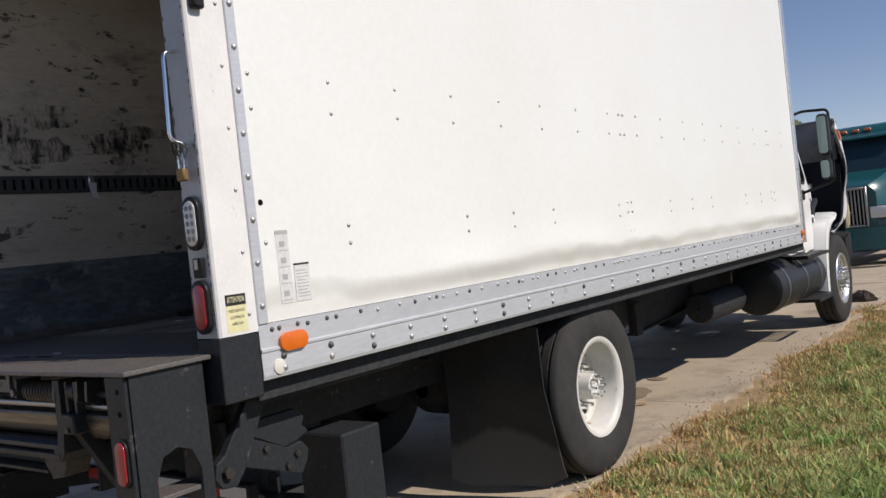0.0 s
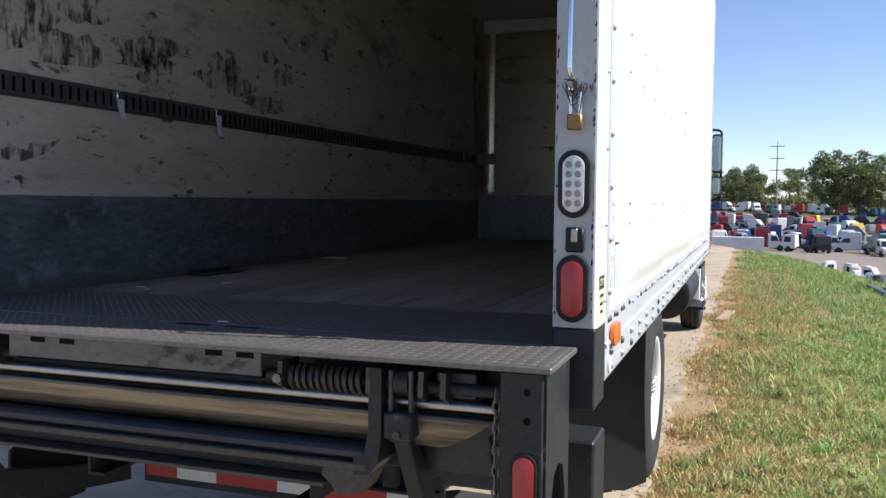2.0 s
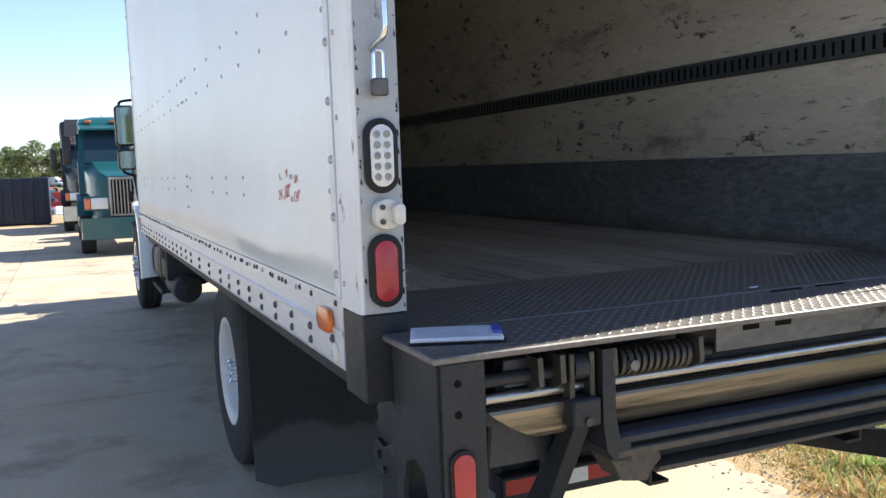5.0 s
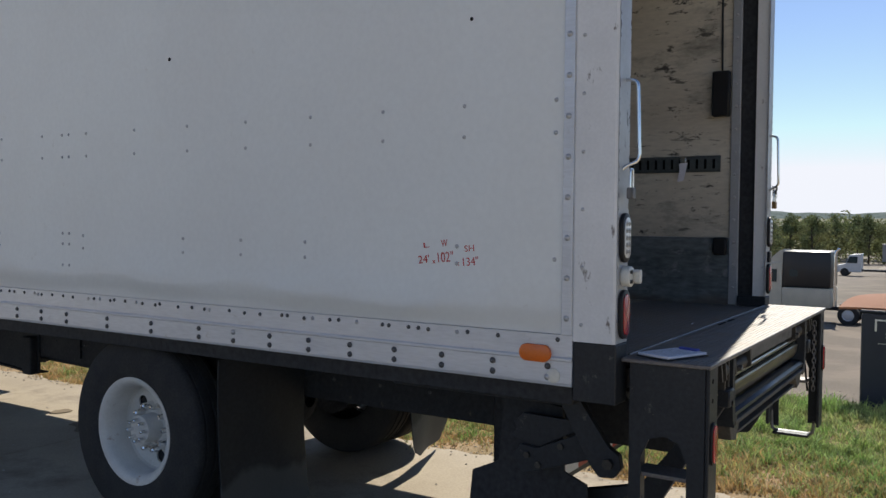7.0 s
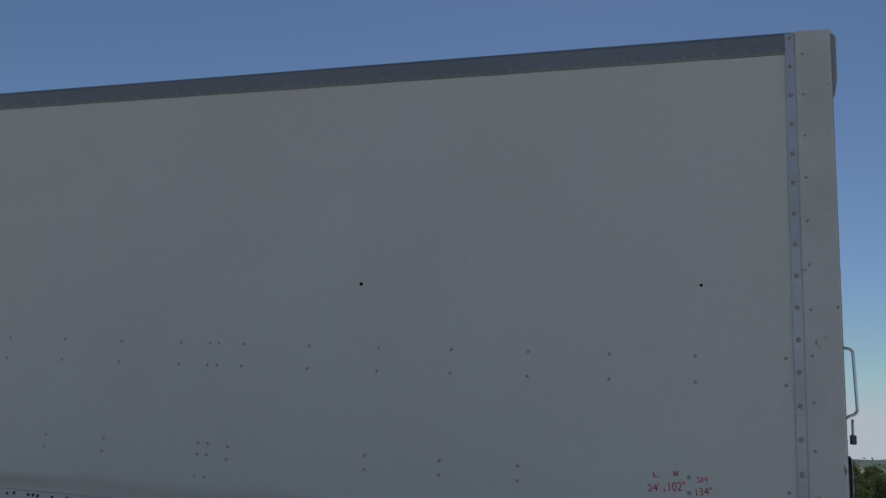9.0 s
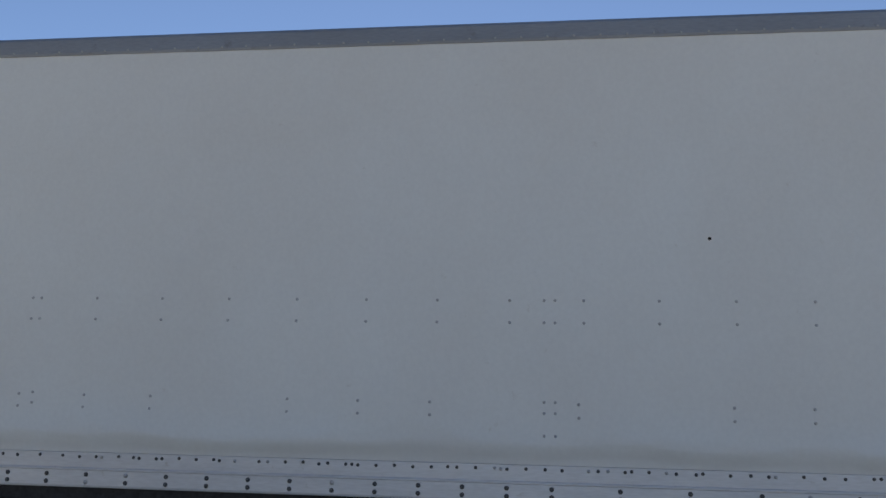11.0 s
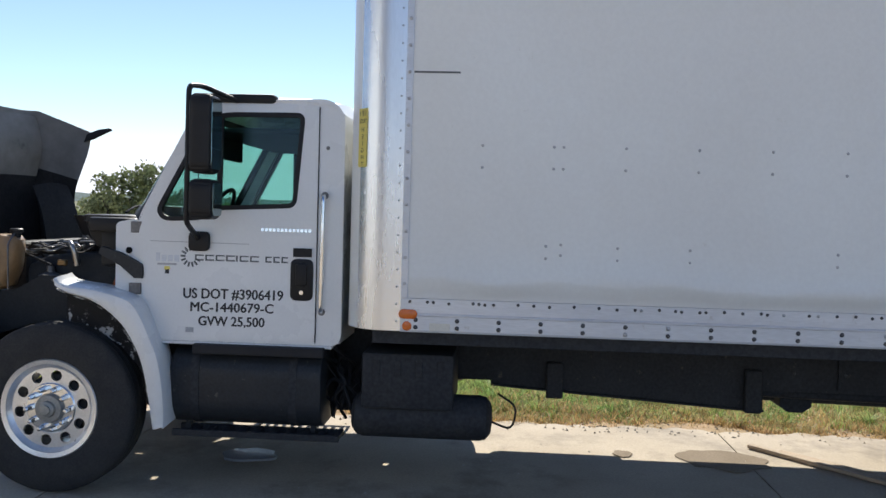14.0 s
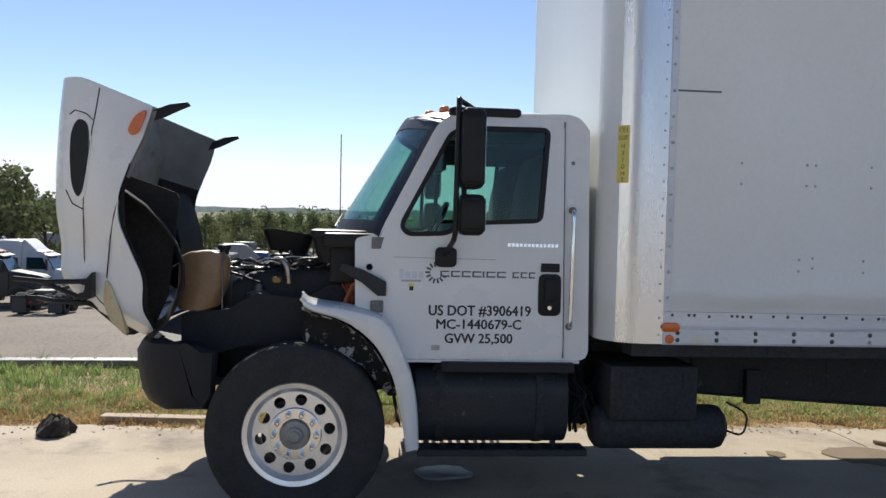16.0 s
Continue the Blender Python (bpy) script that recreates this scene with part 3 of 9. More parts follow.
LEFT = lambda y, z, x: Matrix(((0, 0, -1, x), (-1, 0, 0, y), (0, 1, 0, z), (0, 0, 0, 1)))      # faces -x
RIGHT = lambda y, z, x: Matrix(((0, 0, 1, x), (1, 0, 0, y), (0, 1, 0, z), (0, 0, 0, 1)))       # faces +x
REAR = lambda x, z, y: Matrix(((1, 0, 0, x), (0, 0, -1, y), (0, 1, 0, z), (0, 0, 0, 1)))       # faces -y

# ---- the truck ----
W, L0, L1 = 1.295, 0.0, 7.375          # half width, rear and front of the cargo body
ZR0, ZR1, ZT, ZF = 1.08, 1.275, 3.82, 1.19
LF = 6.9                              # face of the front lining
RIB = 0.4064
truck = thing("box_truck", 0, 4.7, 0, "white box truck with its hood tipped open, parked on concrete", "truck")

# side panels, rails, rivets
dome = B()
lathe([(0.0095, 0), (0.0095, 0.001), (0.0075, 0.0045), (0.0035, 0.0065), (0.0005, 0.007)], (0, 0, 0), (0, 0, 1), 10, dome)
DOME = mesh_of("rivet", dome, M["rivet"], True)
dark_dome = DOME.copy()
dark_dome.materials[0] = mat("dark_rivet", (0.1, 0.1, 0.1), 0.5, 0.5, 0.1, 30, 0)


def rivet(parent, side, y, z, x=None, scale=1.0, mesh=None):
    m = (RIGHT if side > 0 else LEFT)(y, z, x if x is not None else side * W)
    return link("rivet", mesh or DOME, parent, "", m @ Matrix.Diagonal((scale, scale, scale, 1)))


def side_mark(pts, x0, x1):
    """A thin flat mark on a side wall, of any outline."""
    own = bmesh.new()
    vs = [own.verts.new((x0, y, z)) for y, z in pts]
    es = [own.edges.new((vs[i], vs[(i + 1) % len(vs)])) for i in range(len(vs))]
    bmesh.ops.triangle_fill(own, edges=es, use_beauty=True)
    ext = bmesh.ops.extrude_face_region(own, geom=own.faces[:])
    bmesh.ops.translate(own, verts=[g for g in ext["geom"] if isinstance(g, bmesh.types.BMVert)], vec=(x1 - x0, 0, 0))
    return own


def wavy_panel(side):
    """The side skin, slightly buckled along its lower edge."""
    bm = B()
    ny, nz = 120, 46
    rng = random.Random(5 if side > 0 else 9)
    ph = [rng.uniform(0, 6.28) for _ in range(4)]
    grid = []
    for i in range(ny + 1):
        y = 0.012 + (7.03 - 0.012) * i / ny
        row = []
        for k in range(nz + 1):
            u = k / nz
            z = ZR1 + 0.002 + (3.69 - ZR1) * (u ** 2.2)
            crest = 1.375 + 0.02 * math.sin(y * 1.9 + ph[0]) + 0.012 * math.sin(y * 4.3 + ph[1])
            amp = 0.010 + 0.004 * math.sin(y * 1.3 + ph[2]) + 0.003 * math.sin(y * 6.1 + ph[3])
            fade = min(1, max(0, (y - 0.3) / 0.4)) * min(1, (7.03 - y) / 0.3)
            if z < crest:
                q = (z - ZR1) / (crest - ZR1)
                dip = amp * q * q * (3 - 2 * q)
            else:
                dip = amp * math.exp(-((z - crest) / 0.09) ** 1.5)
            dip = dip * fade + 0.0012 * math.sin(y / RIB * 2 * math.pi) * min(1, (z - ZR1) / 0.2)
            row.append(bm.verts.new((side * (W - 0.004 + dip), y, z)))
        grid.append(row)
    for a, b in zip(grid, grid[1:]):
        for k in range(nz):
            bm.faces.new((a[k], a[k + 1], b[k + 1], b[k]))
    bmesh.ops.recalc_face_normals(bm, faces=bm.faces)
    return part("side_panel", bm, M["white"], truck, "large white painted side panel, scuffed, its foot coloured with dirt and shading")


for s in (1, -1):
    panel = wavy_panel(s)
    # body wall behind the skin
    part("side_wall", box(min(s * 1.235, s * 1.272), max(s * 1.235, s * 1.272), 0.0, 7.05, ZR1 - 0.05, 3.72, 0), M["alu"], truck, smooth=False)
    for c in range(16):
        y = 0.485 + RIB * c
        for z in (2.165, 2.041):
            rivet(panel, s, y, z, s * (W - 0.004), 0.95)
        if c % 2 == 0 or c in (3, 9, 13):
            for z in (1.60, 1.53):
                rivet(panel, s, y + 0.03, z, s * (W - 0.003), 0.95)
    for y in (0.08,):
        for z in (2.165, 2.041, 1.56):
            rivet(panel, s, y, z, s * (W - 0.004), 0.95)
    for y in (3.08, 3.14, 6.12):
        for z in (2.165, 2.041, 1.61, 1.55, 1.43):
            rivet(panel, s, y, z, s * (W - 0.003), 0.9)
    # bottom rail with its ridge
    prof = [(s * 1.235, ZR0), (s * W, ZR0), (s * (W + 0.003), ZR0 + 0.012), (s * (W + 0.002), ZR0 + 0.093), (s * (W + 0.007), ZR0 + 0.098),
            (s * (W + 0.007), ZR0 + 0.106), (s * (W + 0.001), ZR0 + 0.111), (s * (W + 0.001), ZR1), (s * 1.235, ZR1)]
    rail = part("bottom_rail", prism(prof, "y", 0.0, 7.03), M["alu"], truck, "riveted aluminium bottom rail", smooth=False)
    rng = random.Random(3 + s)
    k, y = 0, 0.10
    while y < 6.95:
        for z in (ZR0 + 0.03, ZR0 + 0.072):
            rivet(rail, s, y, z, s * (W + 0.003), 1.4, dark_dome if rng.random() < (0.95 if s < 0 else 0.2) else None)
        y += 0.24 if (y < 1.9 or y > 2.9) else 0.36
        k += 1
    y = 0.06
    while y < 6.98:
        if not (0.08 < y < 0.24 and s < 0):
            rivet(rail, s, y, ZR1 - 0.022 + rng.uniform(-0.004, 0.004), s * (W + 0.001), 1.0, dark_dome if rng.random() < (0.85 if s < 0 else 0.35) else None)
        y += rng.choice((0.102, 0.102, 0.14, 0.09, 0.05, 0.034))
    # top rail
    top = [(s * 1.2, 3.69), (s * (W + 0.002), 3.69), (s * (W + 0.006), 3.705), (s * (W + 0.006), 3.79), (s * (W - 0.01), ZT - 0.008), (s * (W - 0.05), ZT), (s * 1.2, ZT)]
    trail = part("top_rail", prism(top, "y", 0.0, 7.03), M["shaded_alu"], truck, "aluminium top rail", smooth=False)
    for i in range(46):
        rivet(trail, s, 0.08 + i * 0.152, 3.712, s * (W + 0.006), 0.7)
    # rear post: white side face, grey rear face
    post = part("rear_post", prism([(s * 1.195, -0.16), (s * 1.195, -0.092), (s * 1.2225, -0.092), (s * 1.2225, 0.0195), (s * (W - 0.012), 0.0195), (s * (W + 0.003), -0.005), (s * (W + 0.003), -0.158), (s * (W - 0.004), -0.166), (s * 1.201, -0.166)], "z", 1.255, ZT - 0.01, 0.0), M["post_white"], truck, "white rear corner post, chipped along its edge", smooth=False)
    part("post_face", box(min(s * 1.178, s * 1.288), max(s * 1.178, s * 1.288), -0.1695, -0.166, 1.256, 3.44, 0.001), M["post_grey"], post, "worn grey rear face of the corner post", smooth=False)
    part("post_foot", box(min(s * 1.178, s * (W + 0.001)), max(s * 1.178, s * (W + 0.001)), -0.172, -0.003, 1.03, 1.2535, 0.004), M["black"], truck, smooth=False)
    strip = part("seam_strip", box(min(s * (W - 0.005), s * (W + 0.007)), max(s * (W - 0.005), s * (W + 0.007)), 0.002, 0.045, ZR1 + 0.001, ZT - 0.02, 0.002), M["alu"], truck, "riveted aluminium seam strip", smooth=False)
    z = 1.34
    while z < 3.8:
        rivet(strip, s, 0.0235, z, s * (W + 0.007), 1.25)
        z += 0.152
    z = 1.32
    while z < 3.8:
        rivet(post, s, -0.035, z, s * (W + 0.003), 0.8)
        z += 0.215
    # lamps in the post
    for name, zc, mt, lb in (("tail_lamp", 1.363, "red_lens", "red oval tail lamp in a black rubber ring"), ("reversing_lamp", 1.647, "clear_lens", "clear oval lamp in a black rubber ring")):
        ring = prism(oval(s * 1.233, zc, 0.088, 0.184, 28), "y", -0.186, -0.1693, 0.004)
        lamp = part(name, ring, M["plastic"], truck, lb)
        part("lens", prism(oval(s * 1.233, zc, 0.06, 0.152, 28), "y", -0.190, -0.1855, 0.002), M[mt], lamp)
        if name == "reversing_lamp":
            for i in range(2):
                for j in range(5):
                    part("diode", lathe([(0.0095, 0), (0.0095, 0.0015), (0.004, 0.003), (0.0035, 0.0012), (0.001, 0.001)], (s * 1.233 + (i - 0.5) * 0.026, -0.1898, zc + (j - 2) * 0.026), (0, -1, 0), 12), M["steel_pale"], lamp)
    if s > 0:
        part("latch_plate", box(1.213, 1.262, -0.184, -0.1693, 1.462, 1.53, 0.004), M["plastic"], truck)
    else:
        lp_ = part("latch_plate", prism(rrect(-1.262, -1.196, 1.466, 1.542, 0.03, 6), "y", -0.205, -0.1693, 0.006), M["pale"], truck, "pale yellowed plastic catch on the post")
        part("catch_lip", prism(rrect(-1.222, -1.193, 1.478, 1.53, 0.012, 5), "y", -0.232, -0.2055, 0.004), M["pale"], lp_)
        for z in (1.522, 1.486):
            part("catch_bolt", cyl((-1.245, -0.213, z), (-1.245, -0.2055, z), 0.007, 8), M["dark_steel"], lp_)
    # chips along the post's edges
    crng = random.Random(40 + s)
    for k in range(70):
        zc_, hh_, ww_ = crng.uniform(1.26, 2.6), crng.uniform(0.003, 0.022), crng.uniform(0.0015, 0.007)
        xe = crng.choice((1.2865, 1.181))
        xa = s * (xe - ww_ if xe > 1.2 else xe)
        part("paint_chip", prism([(xa, zc_), (xa + s * ww_, zc_ + hh_ * 0.3), (xa + s * ww_ * 0.7, zc_ + hh_), (xa + s * ww_ * 0.2, zc_ + hh_ * 0.8)], "y", -0.1701, -0.1696), M["slot"], post, smooth=False)
    # grab handle and padlock
    hb = B()
    tube(bent([(s * 1.225, -0.168, 2.23), (s * 1.225, -0.215, 2.225), (s * 1.225, -0.225, 1.93), (s * 1.24, -0.185, 1.915), (s * 1.245, -0.168, 1.90)], 0.025), 0.007, 10, hb)
    part("grab_handle", hb, M["chrome"], truck, "bright bent rod handle")
    hb = B()
    tube(bent([(s * 1.25, -0.2, 1.83), (s * 1.25, -0.2, 1.9), (s * 1.225, -0.2, 1.9), (s * 1.225, -0.2, 1.83)], 0.012), 0.0045, 8, hb)
    lock = part("padlock_shackle", hb, M["chrome"], truck)
    part("padlock", box(min(s * 1.217, s * 1.257), max(s * 1.217, s * 1.257), -0.212, -0.188, 1.79, 1.832, 0.004), M["brass"] if s > 0 else M["steel"], lock)
    if s > 0:
        wr = random.Random(6)
        for k in range(5):
            q = [(1.235 + wr.uniform(-0.035, 0.035), -0.2 + wr.uniform(-0.02, 0.015), 1.85 + wr.uniform(-0.03, 0.09)) for _ in range(6)]
            part("tie_wire", tube(bent(q, 0.02, 3), 0.0016, 5), M["dark_steel"], lock, "twisted dark tie wire")
        part("latch_tongue", box(1.228, 1.246, -0.19, -0.184, 1.49, 1.526, 0.002), M["chrome_worn"], truck, smooth=False)
        part("clearance_lamp", box(min(s * (W + 0.003), s * (W + 0.035)), max(s * (W + 0.003), s * (W + 0.035)), -0.15, -0.1, 2.36, 2.41, 0.008), M["plastic"], truck)
    # markers on the rail
    mk = part("marker_lamp", prism(oval(0.15, 1.2, 0.135, 0.068, 28), "x", s * (W + 0.002), s * (W + 0.018), 0.004), M["amber"], truck, "orange oval side marker")
    part("reflector", prism(oval(0.075, 1.118, 0.056, 0.056, 24), "x", s * (W + 0.002), s * (W + 0.008), 0.002), M["pale"], truck, "round cream reflector")
    part("marker_lamp", prism(oval(6.985, 1.185, 0.11, 0.055, 28), "x", s * (W + 0.002), s * (W + 0.016), 0.004), M["amber"], truck, "orange oval side marker")
    part("reflector", prism(oval(6.99, 1.115, 0.055, 0.055, 24), "x", s * (W + 0.002), s * (W + 0.008), 0.002), M["amber"], truck, "round orange reflector")
    # rounded front corner
    R = 0.27
    cs = []
    for i in range(15):
        a = radians(90 * i / 14)
        cs.append((s * (W - 0.002 - R + R * math.cos(a)), L1 - R + R * math.sin(a)))
    split = 8
    outer = [(s * (W - 0.002), 7.03)] + cs[:split]
    inner = [(s * (W - 0.11), L1 - 0.11), (s * (W - 0.04), 7.1), (s * (W - 0.04), 7.03)]
    full = [(s * (W - 0.002), 7.03)] + cs + [(s * (W - R - 0.04), L1), (s * (W - R - 0.04), L1 - 0.03), (s * (W - R), L1 - 0.03), (s * (W - 0.04), 7.1), (s * (W - 0.04), 7.03)]
    part("front_edge", prism(cs[split - 1:] + [(s * (W - R - 0.005), L1), (s * (W - R - 0.005), L1 - 0.03), (s * (W - R), L1 - 0.03), (s * (W - 0.12), L1 - 0.13)], "z", ZR0 + 0.004, 3.69), M["white"], truck, "white bend of the front wall")
    corner = part("front_corner", prism(outer + inner, "z", ZR0 + 0.004, 3.69), M["alu_bright"], truck, "rounded bright aluminium front corner")
    part("corner_cap", prism(full, "z", 3.6905, ZT - 0.004), M["bumper"], truck, "dark moulded roof corner cap")
    z = 1.14
    while z < 3.7:
        rivet(corner, s, 7.055, z, s * (W - 0.002), 0.7)
        z += 0.1
    fstrip = part("seam_strip", box(min(s * (W - 0.005), s * (W + 0.005)), max(s * (W - 0.005), s * (W + 0.005)), 6.99, 7.03, ZR1 + 0.002, 3.689, 0.002), M["alu"], truck, smooth=False)
    z = 1.36
    while z < 3.7:
        rivet(fstrip, s, 7.01, z, s * (W + 0.005), 1.1)
        z += 0.152
    # inside lining
    a, b = sorted((s * 1.222, s * 1.2348))
    part("liner", prism([(0.02, 1.608), (LF, 1.626), (LF, 3.62), (0.02, 3.62)], "x", a, b), M["ply"], truck, "scuffed tan plywood lining", smooth=False)
    a, b = sorted((s * 1.214, s * 1.2345))
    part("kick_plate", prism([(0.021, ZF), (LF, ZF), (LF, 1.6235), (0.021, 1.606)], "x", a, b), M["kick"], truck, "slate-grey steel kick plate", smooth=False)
    a, b = sorted((s * 1.208, s * 1.2218))
    et = part("cargo_track", prism([(s * 1.2218, 2.02), (s * 1.213, 2.02), (s * 1.206, 2.032), (s * 1.206, 2.11), (s * 1.213, 2.122), (s * 1.2218, 2.122)], "y", 0.12, LF - 0.04), M["track"], truck, "black slotted cargo track", smooth=False)
    slot = mesh_of("slot", box(-0.001, 0.001, -0.008, 0.008, -0.03, 0.03, 0), M["slot"])
    for i in range(126):
        link("slot", slot, et, "", Matrix.Translation((s * 1.2055, 0.16 + i * 0.053, 2.071)))
    # inner front corner post
    cove = [(s * (1.03 + 0.185 * math.cos(radians(a))), LF - 0.2 + 0.2 * math.sin(radians(a))) for a in range(90, -1, -9)]
    part("inner_corner", prism([(s * 1.2213, LF - 0.2), (s * 1.2213, LF + 0.022), (s * 1.03, LF + 0.022)] + cove, "z", ZF + 0.527, 3.62), M["cove"], truck, "shiny bent metal corner cove")
    for i in range(13):
        part("rivet", lathe([(0.011, 0), (0.009, 0.005), (0.001, 0.007)], (s * 1.012, LF - 0.001, 1.76 + i * 0.14), (0, -1, 0), 8), M["dark_steel"], truck, smooth=False)
    part("track_end", box(min(s * 1.0, s * 1.19), max(s * 1.0, s * 1.19), LF - 0.125, LF - 0.001, 2.03, 2.14, 0.006), M["steel" if s < 0 else "track"], truck)
    # door guide at the opening
    gi = 1.206 if s > 0 else 1.2195
    gd = part("door_guide", box(min(s * gi, s * 1.2135), max(s * gi, s * 1.2135), 0.004, 0.058, ZF + 0.004, 3.5, 0.003), M["post_grey"], truck, "grey riveted door guide", smooth=False)
    if s > 0:
        # thin black strip stands for the dark gap behind the post
        part("door_channel", box(min(s * 1.2185, s * 1.2222), max(s * 1.2185, s * 1.2222), -0.0915, 0.002, ZF + 0.004, 3.44, 0.0), M["chassis"], gd, "black strip that paints in the dark guide recess", smooth=False)
    else:
        part("liner_edge", box(-1.2222, -1.2185, -0.0915, 0.002, 1.607, 3.44, 0.0), M["ply"], truck, "plywood edge behind the post", smooth=False)
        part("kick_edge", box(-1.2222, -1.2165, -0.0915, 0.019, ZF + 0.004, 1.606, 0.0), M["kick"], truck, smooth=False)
    for i in range(16):
        link("rivet", DOME, gd, "", (LEFT if s > 0 else RIGHT)(0.03, 1.3 + i * 0.14, s * gi))

# fittings on the right wall by the opening
wb_ = part("wall_box", box(1.165, 1.2215, 0.065, 0.17, 2.36, 2.64, 0.008), M["plastic"], truck, "black control box on the lining")
part("wire", tube([(1.215, 0.12, 2.64), (1.216, 0.125, 3.0), (1.215, 0.118, 3.5)], 0.006, 6), M["plastic"], wb_)
part("switch_box", box(1.17, 1.2135, 0.066, 0.15, 1.5, 1.61, 0.01), M["plastic"], truck)
part("scuff", side_mark([(0.05, 1.86), (0.1, 1.80), (0.2, 1.765), (0.36, 1.75), (0.5, 1.79), (0.6, 1.865), (0.49, 1.83), (0.42, 1.835), (0.40, 1.80), (0.33, 1.815), (0.3, 1.83), (0.28, 1.80), (0.18, 1.80), (0.1, 1.835)], -1.2222, -1.2218), M["scuff"], truck, "black moustache-shaped scuff", smooth=False)
rng = random.Random(12)
for i in range(16):
    y0, z0 = rng.uniform(0.2, 2.6), rng.uniform(2.2, 2.5)
    w_, h_ = rng.uniform(0.08, 0.34), rng.uniform(0.03, 0.1)
    pts = [(y0 + w_ * math.cos(a) * rng.uniform(0.75, 1.1), z0 + h_ * math.sin(a) * rng.uniform(0.6, 1.2)) for a in (2 * math.pi * k / 22 for k in range(22))]
    part("scuff", side_mark(pts, -1.2222, -1.2218), M["scuff"], truck, smooth=False)
# strap ends on the track
for y, s, ln in ((0.95, -1, 0.1), (1.77, -1, 0.12), (0.35, 1, 0.12), (6.3, -1, 0.04)):
    strap = part("strap_hook", box(min(s * 1.19, s * 1.2055), max(s * 1.19, s * 1.2055), y - 0.02, y + 0.02, 2.07, 2.115, 0.004), M["chrome"], truck)
    part("strap_end", prism([(y - 0.03, 2.08), (y + 0.025, 2.075), (y + 0.02, 2.03), (y + 0.035, 2.08 - ln), (y - 0.005, 2.085 - ln), (y - 0.02, 2.03)], "x", s * 1.186, s * 1.189), M["paper"], strap, "frayed white strap end", smooth=False)

# front wall inside and outside, roof, header, floor
part("front_wall", box(-1.015, 1.015, L1 - 0.03, L1, ZR0 + 0.004, 3.76, 0.004), M["white"], truck, "white front wall of the cargo body", smooth=False)
fl = part("front_liner", box(-1.085, 1.085, LF, LF + 0.02, 1.6845, 3.47, 0.002), M["front_liner"], truck, "scratched varnished front board", smooth=False)
part("front_header", box(-1.2, 1.2, LF - 0.05, LF + 0.02, 3.471, 3.615, 0.01), M["alu"], truck, smooth=False)
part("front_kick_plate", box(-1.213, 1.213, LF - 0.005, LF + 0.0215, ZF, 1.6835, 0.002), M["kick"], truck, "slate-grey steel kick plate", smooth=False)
for i in range(26):
    for s in (-1, 1):
        link("rivet", DOME, fl, "", REAR(s * 1.06, 1.76 + i * 0.067, LF))
for i in range(34):
    link("rivet", DOME, fl, "", REAR(-1.04 + i * 0.063, 3.455, LF))
for i in range(26):
    x0, z0 = rng.gauss(0.15, 0.38), rng.gauss(2.2, 0.22)
    if abs(x0) > 0.95 or z0 < 1.75:
        continue
    w_, h_ = rng.uniform(0.02, 0.12), rng.uniform(0.006, 0.02)
    part("scuff", prism([(x0 + w_ * math.cos(a) * rng.uniform(0.6, 1.0), z0 + h_ * math.sin(a) * rng.uniform(0.5, 1.2)) for a in (2 * math.pi * k / 8 for k in range(8))], "y", LF - 0.0015, LF), M["scuff"], fl, smooth=False)
roof = part("roof", prism([(-1.245, ZT - 0.006), (-0.8, ZT + 0.02), (0, ZT + 0.035), (0.8, ZT + 0.02), (1.245, ZT - 0.006), (1.245, ZT - 0.03), (0, ZT), (-1.245, ZT - 0.03)], "y", -0.15, 7.3), M["white"], truck, smooth=False)
part("roof_lining", box(-1.234, 1.234, -0.02, 7.3, 3.62, 3.65, 0.002), M["ceiling"], truck, smooth=False)
part("rear_header", box(-1.29, 1.29, -0.17, 0.03, 3.445, ZT - 0.012, 0.006), M["post_grey"], truck, "grey header over the opening", smooth=False)
part("header_lip", prism([(-0.171, 3.46), (-0.182, 3.47), (-0.196, 3.56), (-0.196, 3.78), (-0.188, 3.80), (-0.171, 3.806)], "x", -1.26, 1.26, 0.004), M["post_grey"], truck, "rounded lip of the rear header", smooth=False)
for i in range(5):
    z = 3.48 - 0.004 * i
    part("door_section", box(-1.19, 1.19, 0.12 + i * 0.46, 0.575 + i * 0.46, 3.5, 3.525, 0.006), M["post_grey"], truck, "rolled-up door section under the roof", smooth=False)
under = part("floor_frame", box(-1.2345, 1.2345, 0.02, 7.25, 1.09, 1.155, 0.003), M["chassis"], truck, smooth=False)
NPL = 15
pw = 2.42 / NPL
for i in range(NPL):
    x0 = -1.21 + i * pw
    part("floor_plank", box(x0 + 0.0007, x0 + pw - 0.0007, 0.582, LF - 0.01, 1.1555, ZF - (0.001 if i % 3 else 0.0025), 0.002), M["plank"], under, smooth=False)
part("sill_plate", box(-1.21, 1.21, -0.165, 0.58, 1.156, ZF + 0.001, 0.003), M["tread"], under, "steel tread sill plate", smooth=False)


